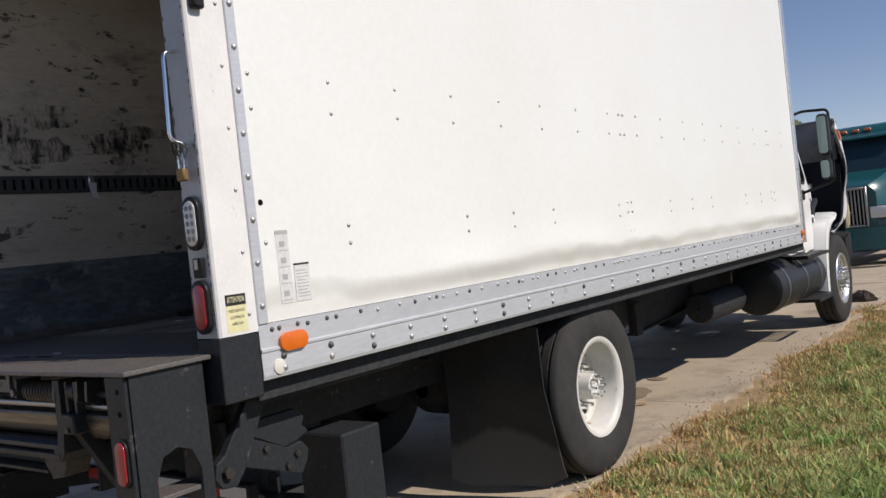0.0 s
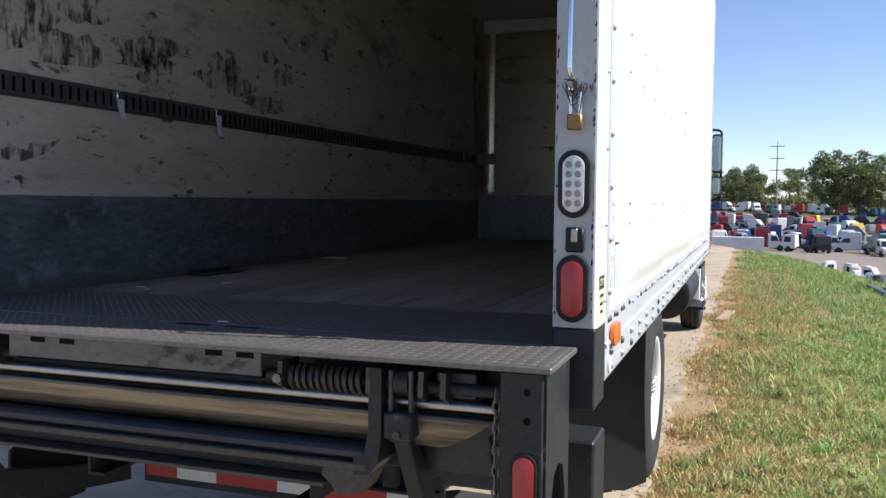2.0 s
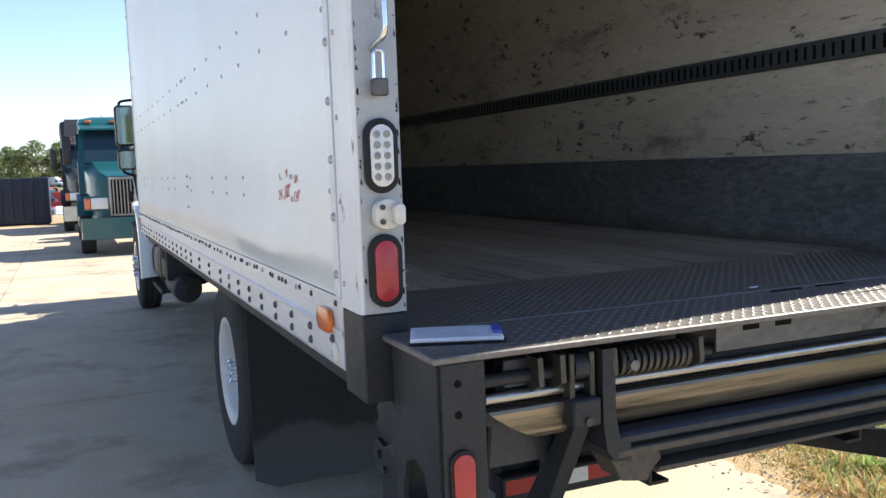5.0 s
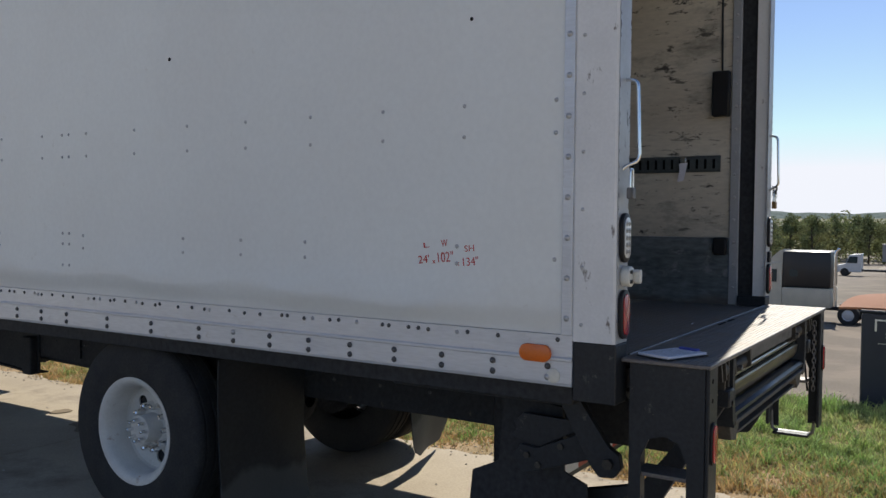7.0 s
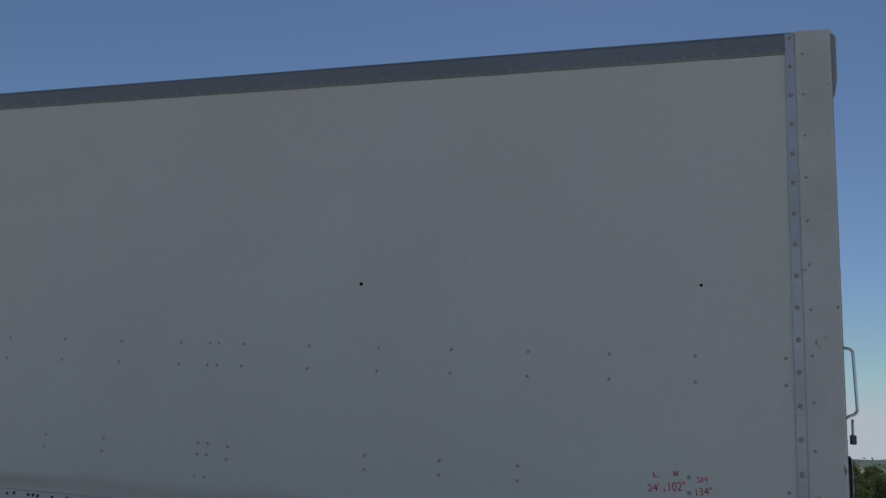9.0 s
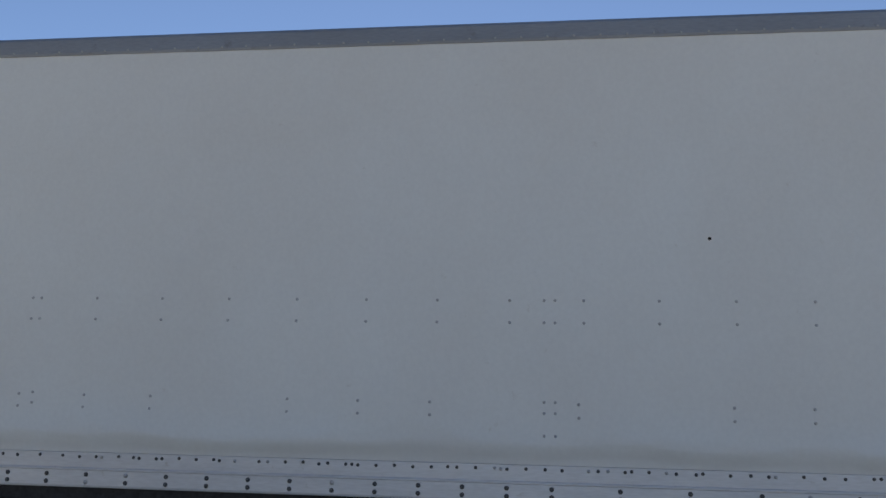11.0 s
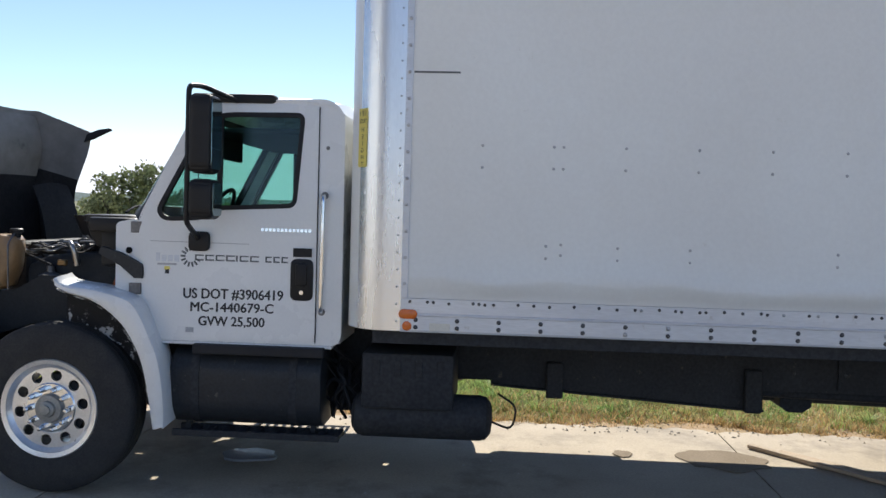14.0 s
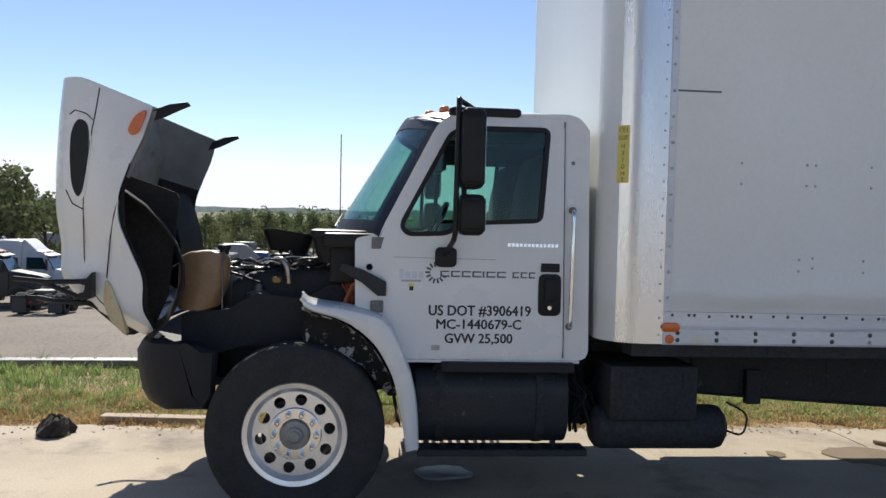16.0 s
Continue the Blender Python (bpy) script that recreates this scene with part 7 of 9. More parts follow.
# height label on the front corner and a maker's plate
ha = radians(41)
hc = Vector((-(W - 0.002 - 0.27 + 0.271 * math.cos(ha)), L1 - 0.27 + 0.271 * math.sin(ha), 0))
hm = Matrix.Translation((hc.x - 0.0015, hc.y + 0.002, 2.2)) @ Matrix.Rotation(radians(180 + 90 - 41 + 180), 4, "Z") @ Matrix.Rotation(radians(90), 4, "X")
hl = part("height_label", box(-0.036, 0.036, -0.17, 0.17, 0, 0.003, 0), M["yellow"], truck, "yellow height label with black letters", smooth=False, place=hm)
lettering("label_word", "13'1", 0.03, hm @ Matrix.Translation((0, 0.14, -0.0008)), M["ink"], hl, 0.0003, 0.05)
lettering("label_word", "TRUCK", 0.026, hm @ Matrix.Translation((0, 0.095, -0.0008)), M["ink"], hl, 0.0003, 0.064)
for i, ch in enumerate("HEIGHT"):
    lettering("label_word", ch, 0.026, hm @ Matrix.Translation((0.0, 0.045 - i * 0.04, -0.0008)), M["ink"], hl, 0.0003)
part("maker_plate", box(-W - 0.0045, -W - 0.003, 6.74, 6.86, 1.09, 1.135, 0), M["pale"], truck, "pale printed plate on the rail", smooth=False)
part("scratch", box(-W + 0.0025, -W + 0.0035, 6.72, 6.985, 2.572, 2.583, 0), M["grey_ink"], truck, smooth=False)

# ---- the ground ----
def crest(y):
    """Where the grass bank turns down, as x along y."""
    if y < 8:
        return 4.3
    return 4.3 - 0.0055 * (min(y, 40) - 8) ** 2 - 0.35 * max(0.0, y - 40)


def step01(v):
    v = max(0.0, min(1.0, v))
    return v * v * (3 - 2 * v)


def ground_z(x, y):
    s = x - crest(y)
    if s <= 0:
        z = -0.03
    else:
        side = step01((math.degrees(math.atan2(x - 2, y + 2)) - 28) / 24)
        u = s * s / (s + 2)
        deep = 4.6 * (1 - math.exp(-u / 8)) + 3.8 * min(s, 150.0) / 150
        flat = 2.0 * (1 - math.exp(-u / 5)) + 0.034 * min(s, 45.0) + 0.0205 * max(0.0, min(s, 170.0) - 45)
        far = math.hypot(x, y)
        deep -= 0.042 * max(0.0, min(far - 168, 165.0))     # the yard climbs the far slope ahead
        z = -0.03 - (deep * (1 - side) + flat * side)
    far = math.hypot(x, y)
    if far > 500:
        z += (far - 500) * 0.0085 * (1 + 0.5 * math.sin(x * 0.004 + 1.0) * math.cos(y * 0.003))
    return z


def axis_steps(lo, hi, fine_lo, fine_hi, fine):
    out, v = [], fine_lo
    while v < fine_hi:
        out.append(v)
        v += fine
    step = fine
    while v < hi:
        out.append(v)
        step *= 1.25
        v += step
    out.append(hi)
    v, step, low = fine_lo, fine, []
    while v > lo:
        step *= 1.3
        v -= step
        low.append(max(v, lo))
    return low[::-1] + out


xs = axis_steps(-1500, 3000, -4, 30, 0.8)
ys = axis_steps(-1500, 3000, -6, 36, 1.0)
gv = [(x, y, ground_z(x, y)) for x in xs for y in ys]
ny = len(ys)
gf = [(i * ny + j, (i + 1) * ny + j, (i + 1) * ny + j + 1, i * ny + j + 1) for i in range(len(xs) - 1) for j in range(ny - 1)]
gm = bpy.data.meshes.new("ground")
gm.from_pydata(gv, [], gf)
gm.shade_smooth()


def ground_material():
    """Dirt and grass by the slab, gravel below the bank (darkened where backlit), dull scrub far away."""
    m = bpy.data.materials.new("ground")
    m.use_nodes = True
    n, l = m.node_tree.nodes, m.node_tree.links
    p = n["Principled BSDF"]
    p.inputs["Roughness"].default_value = 0.95
    geo = n.new("ShaderNodeNewGeometry")
    sep = n.new("ShaderNodeSeparateXYZ")
    l.new(geo.outputs["Position"], sep.inputs[0])

    def noise_of(scale, detail=6):
        t = n.new("ShaderNodeTexNoise")
        t.inputs["Scale"].default_value, t.inputs["Detail"].default_value = scale, detail
        l.new(geo.outputs["Position"], t.inputs["Vector"])
        return t.outputs[0]

    def ramp(src, a, b, c0=0.0, c1=1.0):
        t = n.new("ShaderNodeMapRange")
        for i, v in enumerate((a, b, c0, c1)):
            t.inputs[1 + i].default_value = v
        l.new(src, t.inputs[0])
        return t.outputs[0]

    def calc(op, a, b):
        t = n.new("ShaderNodeMath")
        t.operation = op
        for i, v in enumerate((a, b)):
            if isinstance(v, (int, float)):
                t.inputs[i].default_value = v
            else:
                l.new(v, t.inputs[i])
        return t.outputs[0]

    def mix(f, a, b):
        t = n.new("ShaderNodeMix")
        t.data_type = "RGBA"
        l.new(f, t.inputs[0])
        for i, v in ((6, a), (7, b)):
            if isinstance(v, tuple):
                t.inputs[i].default_value = (*v, 1)
            else:
                l.new(v, t.inputs[i])
        return t.outputs[2]
    big, mid, fine = noise_of(0.35), noise_of(2.5), noise_of(30, 8)
    soil = mix(ramp(mid, 0.35, 0.65), (0.37, 0.25, 0.14), (0.28, 0.205, 0.105))
    gravel = mix(ramp(fine, 0.3, 0.7), (0.29, 0.245, 0.2), (0.17, 0.145, 0.12))
    # same gravel toned down for a backlit look, the shade put into colour
    lot = mix(ramp(fine, 0.3, 0.7), (0.19, 0.15, 0.115), (0.105, 0.083, 0.065))
    lot = mix(ramp(big, 0.48, 0.6, 0, 0.6), lot, (0.24, 0.19, 0.145))
    lot = mix(ramp(noise_of(0.08), 0.5, 0.62, 0, 0.5), lot, (0.12, 0.1, 0.075))
    gravel = mix(ramp(noise_of(7, 5), 0.5, 0.66, 0, 0.75), gravel, (0.12, 0.1, 0.082))
    gravel = mix(ramp(big, 0.45, 0.65, 0, 0.6), gravel, (0.27, 0.225, 0.18))
    side = ramp(calc("ADD", sep.outputs[1], calc("MULTIPLY", big, 6.0)), 9.0, 17.0, 1.0, 0.0)
    gravel = mix(side, gravel, lot)
    hill = mix(ramp(noise_of(0.012), 0.4, 0.6), (0.085, 0.105, 0.05), (0.16, 0.14, 0.075))
    # the bank's crest line, as in the relief
    a = calc("SUBTRACT", sep.outputs[0], 4.3)
    yy = calc("MAXIMUM", calc("SUBTRACT", sep.outputs[1], 8.0), 0.0)
    b = calc("ADD", a, calc("MULTIPLY", calc("MULTIPLY", yy, yy), 0.0055))
    f1 = ramp(calc("ADD", b, calc("MULTIPLY", calc("SUBTRACT", mid, 0.5), 1.5)), 1.0, 1.9)
    col = mix(f1, soil, gravel)
    dist = n.new("ShaderNodeVectorMath")
    dist.operation = "LENGTH"
    l.new(geo.outputs["Position"], dist.inputs[0])
    col = mix(ramp(dist.outputs["Value"], 190, 260), col, hill)
    l.new(col, p.inputs["Base Color"])
    bp = n.new("ShaderNodeBump")
    bp.inputs["Strength"].default_value, bp.inputs["Distance"].default_value = 0.5, 0.03
    l.new(fine, bp.inputs["Height"])
    l.new(bp.outputs[0], p.inputs["Normal"])
    return m


gm.materials.append(ground_material())
ground = tagged(new("ground", gm), "earth bank, gravel yard and far hills", "ground", kind="structure")

# concrete apron in cast slabs
pave = thing("pavement", -8, 6, 0, "worn tan concrete apron with cracked joints", "pavement", kind="structure")
rng = random.Random(4)
EDGE = 1.16
slab_x = [EDGE, -2.9, -7.4, -11.9, -16.4, -20.9, -29.9, -44.9]
slab_y = [-14.0, -9.3, -4.7, 0.0, 4.6, 9.2, 13.8, 18.4, 23.0, 32.0, 46.0, 70.0]
for a, b in zip(slab_x, slab_x[1:]):
    for c, d in zip(slab_y, slab_y[1:]):
        if (c >= 32 and a > -7) or (c >= 46 and a > -11):
            continue
        own = B()
        n = 90 if a == EDGE else 4
        jag = lambda v, t: v + (0.03 * math.sin(t * 5.3) + 0.025 * math.sin(t * 13.1 + 1) + 0.02 * math.sin(t * 29.7) + 0.05 * noise.noise((t * 2.3, 1.0, 0.0)) + 0.05 * noise.noise((t * 9.0, 4.0, 0.0))) * (1 if a == EDGE else 0)
        right = [(jag(a - 0.006, c + (d - c) * i / n), c + 0.006 + (d - c - 0.012) * i / n) for i in range(n + 1)]
        pts = right + [(b + 0.006, d - 0.006), (b + 0.006, c + 0.006)]
        prism(pts, "z", -0.12, rng.uniform(-0.003, 0.002), 0, own)
        part("slab", own, M["concrete"], pave, smooth=False)

# ---- grass ----
def blades(name, count, region, seed, h0, h1, material, label):
    """Grass as crossed, bent blades, scattered in clumps; region(rng) gives a place."""
    rng = np.random.RandomState(seed)
    pts = region(rng, count)
    n = len(pts)
    ang = rng.uniform(0, 2 * np.pi, n)
    tuft = np.array([noise.noise((a * 3.1, b * 3.1, 5.0)) for a, b in pts[:, :2].tolist()])
    tuft += 0.8 * np.array([noise.noise((a * 8.5, b * 8.5, 9.0)) for a, b in pts[:, :2].tolist()])
    h = rng.uniform(h0, h1, n) * (0.6 + 0.8 * rng.rand(n) ** 2) * np.clip(1.0 + 1.4 * tuft, 0.35, 2.2)
    w = 0.0028 + 0.0036 * rng.rand(n)
    lean = rng.uniform(0.15, 1.2, n) * h
    la = rng.uniform(0, 2 * np.pi, n)
    base = pts
    dx = np.stack([np.cos(ang) * w, np.sin(ang) * w, np.zeros(n)], 1)
    mid = base + np.stack([np.cos(la) * lean * 0.35, np.sin(la) * lean * 0.35, h * 0.6], 1)
    tip = base + np.stack([np.cos(la) * lean, np.sin(la) * lean, h], 1)
    v = np.stack([base - dx, base + dx, mid + dx * 0.8, mid - dx * 0.8, tip], 1).reshape(-1, 3)
    k = np.arange(n) * 5
    f = [q for i in k.tolist() for q in ((i, i + 1, i + 2, i + 3), (i + 3, i + 2, i + 4))]
    me = bpy.data.meshes.new(name)
    me.from_pydata(v.tolist(), [], f)
    me.materials.append(material)
    return tagged(new(name, me), label, "grass", kind="stuff")


def z_of(pts):
    return np.array([ground_z(x, y) for x, y in pts])


def edge_x(y):
    return EDGE + 0.04 + 0.12 * np.sin(y * 1.7) + 0.1 * np.sin(y * 4.1 + 1)


def verge(y0, y1, near, width, soft=0.85):
    def region(rng, count):
        y = rng.uniform(y0, y1, count)
        x = edge_x(y) + near + width * rng.rand(count) ** 1.1
        d = np.array([noise.noise((a * 1.3, b * 1.3, 2.0)) for a, b in zip(x, y)])
        keep = rng.rand(count) < np.clip(0.85 + d * 0.8, 0.3, 1) * np.clip((x - edge_x(y) + 0.5 * d) / soft, 0.06, 1)
        x, y = x[keep], y[keep]
        return np.stack([x, y, z_of(zip(x, y))], 1)
    return region


blades("grass", 300000, verge(-3.5, 9.0, 0.12, 4.1), 1, 0.018, 0.056, M["grass"], "mown green grass with dry patches")
blades("grass", 130000, verge(9.0, 30.0, 0.15, 3.6), 2, 0.025, 0.068, M["grass"], "mown green grass with dry patches")
blades("dry_grass", 120000, verge(-3.5, 20.0, -0.06, 1.5, 0.2), 3, 0.018, 0.06, M["dry_grass"], "dry straw-coloured grass along the slab")

def tufts(y0, y1, width, per):
    """Places in small clumps, thinning out towards the slab."""
    def region(rng, count):
        n = count // per
        cy = rng.uniform(y0, y1, n)
        cx_ = edge_x(cy) + 0.1 + width * rng.rand(n) ** 0.8
        keep = rng.rand(n) < np.clip((cx_ - edge_x(cy)) / 0.9, 0.1, 1)
        cx_, cy = np.repeat(cx_[keep], per), np.repeat(cy[keep], per)
        sp = np.repeat(rng.uniform(0.018, 0.06, keep.sum()), per)
        x, y = cx_ + rng.normal(0, 1, len(cx_)) * sp, cy + rng.normal(0, 1, len(cy)) * sp
        return np.stack([x, y, z_of(zip(x, y))], 1)
    return region


blades("grass_tufts", 90000, tufts(-3.5, 9.0, 4.0, 34), 7, 0.035, 0.085, M["tuft"], "thick bright green grass tufts")
blades("grass_tufts", 50000, tufts(9.0, 28.0, 3.6, 34), 8, 0.04, 0.09, M["tuft"], "thick bright green grass tufts")

blades("straw", 90000, verge(-3.5, 17.0, -0.06, 0.9, 0.12), 5, 0.005, 0.022, M["dry_grass"], "flattened dry straw along the slab")

# gravel crumbs along the slab's edge
rng = random.Random(8)
gvv, gff = [], []
for i in range(900):
    y = rng.uniform(-2, 14)
    x = EDGE + rng.gauss(0.0, 0.16)
    r = rng.uniform(0.004, 0.016)
    n = len(gvv)
    zz = -0.002 if x < EDGE else -0.028
    for a in range(5):
        t = a * 1.2566 + rng.random() * 0.5
        gvv.append((x + r * math.cos(t), y + r * math.sin(t), zz))
    gvv.append((x + rng.uniform(-0.3, 0.3) * r, y, zz + r * rng.uniform(0.6, 1.1)))
    gff += [(n + a, n + (a + 1) % 5, n + 5) for a in range(5)]
me = bpy.data.meshes.new("gravel")
me.from_pydata(gvv, [], gff)
me.materials.append(M["stone"])
tagged(new("gravel", me), "loose grey crumbs along the slab", "gravel", kind="stuff")


# small stones and crumbs on the apron
rng = random.Random(18)
gvv, gff = [], []
for i in range(200):
    x, y = rng.uniform(-3.2, 1.1), rng.uniform(-1.5, 14)
    r = rng.uniform(0.003, 0.012)
    n = len(gvv)
    for a in range(5):
        t = a * 1.2566 + rng.random() * 0.5
        gvv.append((x + r * math.cos(t), y + r * math.sin(t), 0.0))
    gvv.append((x + rng.uniform(-0.3, 0.3) * r, y, r * rng.uniform(0.6, 1.1)))
    gff += [(n + a, n + (a + 1) % 5, n + 5) for a in range(5)]
me = bpy.data.meshes.new("grit")
me.from_pydata(gvv, [], gff)
me.materials.append(M["stone"])
tagged(new("grit", me), "scattered grit on the concrete apron", "grit", kind="stuff")

# fallen leaves and twigs along the edge
rng = random.Random(12)
gvv, gff = [], []
for i in range(1500):
    y = rng.uniform(-3, 15)
    x = EDGE + abs(rng.gauss(0.0, 0.75)) - 0.12
    r, a, tl = rng.uniform(0.008, 0.024), rng.uniform(0, 6.28), rng.uniform(-0.6, 0.6)
    zz = ground_z(x, y) + (0.012 if x < EDGE + 0.25 else rng.uniform(0.02, 0.06))
    if x < EDGE:
        zz = 0.006
    n = len(gvv)
    for k, q in ((0, 1.0), (1.3, 0.55), (2.2, 0.6), (3.14, 1.0), (4.2, 0.55), (5.1, 0.5)):
        dx, dy = r * q * math.cos(k), r * q * math.sin(k) * 0.7
        gvv.append((x + dx * math.cos(a) - dy * math.sin(a), y + dx * math.sin(a) + dy * math.cos(a), zz + dx * tl + 0.25 * abs(dy)))
    gff.append(tuple(range(n, n + 6)))
me = bpy.data.meshes.new("fallen_leaves")
me.from_pydata(gvv, [], gff)
me.materials.append(M["dead_leaf"])
tagged(new("fallen_leaves", me), "dry brown leaves along the slab's edge", "leaves", kind="stuff")


# slabs added out of view to bounce sunlight onto the left lining
drive = thing("pavement", 8, -8, 0, "pale concrete slabs added out of view to throw light into the body", "pavement", kind="structure")
for x in (1.2, 5.7, 10.2):
    for y in (-14.0, -9.3):
        part("slab", box(x, x + 4.47, y, y + 4.67, -0.12, ground_z(2, -5) + 0.035, 0.006), M["concrete"], drive, smooth=False)
part("slab", box(1.2, 5.67, -4.6, -3.6, -0.12, ground_z(2, -5) + 0.035, 0.006), M["concrete"], drive, smooth=False)


# ---- trees ----
def tree(name, x, y, h, seed, label, far=True, w=0.5):
    rng = random.Random(seed)
    z = ground_z(x, y)
    t = thing(name, x, y, z, label, "tree")
    bm = B()
    tube([(x, y, z - 0.3), (x + rng.uniform(-.1, .1), y, z + h * 0.25), (x + rng.uniform(-.3, .3), y + rng.uniform(-.2, .2), z + h * 0.75)], h * 0.018, 6, bm)
    limbs = []
    for i in range(6):
        a = rng.uniform(0, 6.28)
        q = rng.uniform(0.25, 0.6)
        e = (x + math.cos(a) * h * w * 0.5, y + math.sin(a) * h * w * 0.5, z + h * (q + 0.22))
        limbs.append(e)
        tube([(x, y, z + h * q), ((x + e[0]) / 2, (y + e[1]) / 2, z + h * (q + 0.14)), e], h * 0.006, 5, bm)
    part("trunk", bm, M["bark"], t)
    v, f = [], []
    clumps = [(e[0], e[1], e[2], h * rng.uniform(0.1, 0.18)) for e in limbs]
    for i in range(17):
        u = rng.uniform(0.16, 0.97)
        rad = h * w * 0.5 * math.sin(min(1, (1.05 - u) * 1.5) * 1.5)
        a = rng.uniform(0, 6.28)
        k = rng.uniform(0.2, 1)
        clumps.append((x + math.cos(a) * rad * k, y + math.sin(a) * rad * k, z + h * u, h * rng.uniform(0.07, 0.14)))
    for cx_, cy_, cz_, r in clumps:
        for k in range(110 if far else 140):
            d = Vector((rng.gauss(0, 1), rng.gauss(0, 1), rng.gauss(0, 0.8))).normalized() * r * rng.uniform(0.5, 1.1)
            s = h * rng.uniform(0.012, 0.026)
            a, b = Vector((rng.gauss(0, 1), rng.gauss(0, 1), rng.gauss(0, 1))).normalized() * s, Vector((rng.gauss(0, 1), rng.gauss(0, 1), rng.gauss(0, 1))).normalized() * s
            c = Vector((cx_, cy_, cz_)) + d
            n = len(v)
            v += [tuple(c - a), tuple(c + b), tuple(c + a), tuple(c - b)]
            f.append((n, n + 1, n + 2, n + 3))
    me = bpy.data.meshes.new("crown")
    me.from_pydata(v, [], f)
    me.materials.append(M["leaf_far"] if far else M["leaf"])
    link("crown", me, t)
    return t


kinds = [tree("tree", 0, 5000 + i, 10, 40 + i, "leafy green tree turning yellow at the yard's edge", True, 0.45 + 0.1 * i) for i in range(4)]
base_of = [k.matrix_basis.copy() for k in kinds]
rng = random.Random(17)


def plant(x, y, h):
    k = rng.randrange(4)
    o = copy_thing(kinds[k], pose(x, y, ground_z(x, y), 0, 0, rng.uniform(0, 360)) @ Matrix.Diagonal((h / 10, h / 10, h / 10, 1)))
    o.scale = (h / 10,) * 3
    return o


def edge_of_woods(a):
    """Distance of the wood's edge at an angle (degrees) from straight ahead."""
    return 348 - 168 * step01((a - 28) / 26)


for i in range(120):      # row of trees beyond the yard
    a = rng.uniform(-9, 103)
    d = edge_of_woods(a) + rng.uniform(-4, 25)
    plant(d * math.sin(radians(a)), d * math.cos(radians(a)), rng.uniform(11, 18) if a < 30 else rng.uniform(6.2, 9.4))
for x, y, h in ((174, -6, 8.2), (176, -11, 8.8), (172, -16, 8.2), (177, -21, 8.8), (171, -2.5, 6.2), (172, 2, 5.8), (174, 6, 6.4), (171, 10, 6), (175, 18, 8.8), (173, 27.5, 9), (60, 34, 8.7), (62.5, 36.5, 8.4), (58.5, 36.5, 7.8), (64, 33, 6.8), (66, 37, 7.4), (95, 36, 7.6), (99, 40, 7),
                (150, 46, 8), (146, 41, 8.6), (152, 36, 7.4), (148, 30, 8), (-14, 95, 9), (-20, 100, 10), (-26, 110, 11), (-10, 105, 8), (26, 335, 21), (30, 338, 22), (35, 340, 21), (40, 336, 22), (46, 341, 21), (80, 325, 20), (88, 322, 22), (94, 326, 19)):
    plant(x, y, h)
for k in kinds:
    for o in list(k.children_recursive):
        bpy.data.objects.remove(o)
    bpy.data.objects.remove(k)

# far woods: belts of small leaf clumps
rs = np.random.RandomState(31)
cv = []
for extra, hh, count, quads, size in ((-5, 8.5, 1900, 64, 0.36), (60, 11, 1000, 40, 0.6), (220, 16, 1000, 26, 1.3)):
    for i in range(count):
        a = rs.uniform(-35, 128)
        d = edge_of_woods(a) + extra + rs.uniform(0, 22) * (1 + extra / 60)
        x, y = d * math.sin(radians(a)), d * math.cos(radians(a))
        top = hh * (1 - 0.36 * step01((a - 28) / 24)) * (0.72 + 0.3 * math.sin(a * 1.7) * math.sin(a * 0.53 + 1) + 0.25 * rs.rand())
        c = np.array((x, y, ground_z(x, y) + top * rs.rand() ** 0.7))
        p = c + np.clip(rs.normal(0, 1, (quads, 3)), -1.7, 1.7) * np.array((1.5, 1.5, 1.0)) * max(size * 1.6, 0.95)
        e1, e2 = rs.normal(0, 1, (quads, 3)), rs.normal(0, 1, (quads, 3))
        e1 *= (size * rs.uniform(0.5, 1.0, (quads, 1))) / np.linalg.norm(e1, axis=1, keepdims=True)
        e2 *= (size * rs.uniform(0.4, 0.8, (quads, 1))) / np.linalg.norm(e2, axis=1, keepdims=True)
        cv.append(np.stack([p - e1, p + e2, p + e1, p - e2], 1).reshape(-1, 3))
cv = np.concatenate(cv)
me = bpy.data.meshes.new("far_woods")
me.from_pydata(cv.tolist(), [], np.arange(len(cv)).reshape(-1, 4).tolist())
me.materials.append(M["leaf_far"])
tagged(new("far_woods", me), "distant woods in autumn green", "woods", kind="stuff")


# far hills on a backdrop, their hazy paleness painted in with a faint glow
v, f = [], []
n = 260
for i in range(n + 1):
    a = radians(-60 + 215 * i / n)
    r = 2400
    h = 12 + 20 * step01((math.degrees(a) - 25) / 35) + 4 * math.sin(a * 3.1) + 3 * math.sin(a * 11 + 1) + 2.2 * math.sin(a * 43) + 1.4 * math.sin(a * 97 + 2) + 0.8 * math.sin(a * 211)
    v += [(r * math.sin(a), r * math.cos(a), -40), (r * math.sin(a), r * math.cos(a), h)]
    if i:
        f.append((2 * i - 2, 2 * i, 2 * i + 1, 2 * i - 1))
me = bpy.data.meshes.new("backdrop")
me.from_pydata(v, [], f)
hz = mat("painted_hazy_hills", (0.13, 0.165, 0.12), 1.0, 0, 0.35, 0.012, 0, 0.06, stretch=(1, 1, 2.5), tint=(0.34, 0.33, 0.27), tint_amt=0.9)
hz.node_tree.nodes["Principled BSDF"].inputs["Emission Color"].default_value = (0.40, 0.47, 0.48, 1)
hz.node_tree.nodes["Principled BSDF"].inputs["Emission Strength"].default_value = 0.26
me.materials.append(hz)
tagged(new("backdrop", me), "wooded hills on the horizon, painted pale and faintly glowing", "hills", kind="structure")


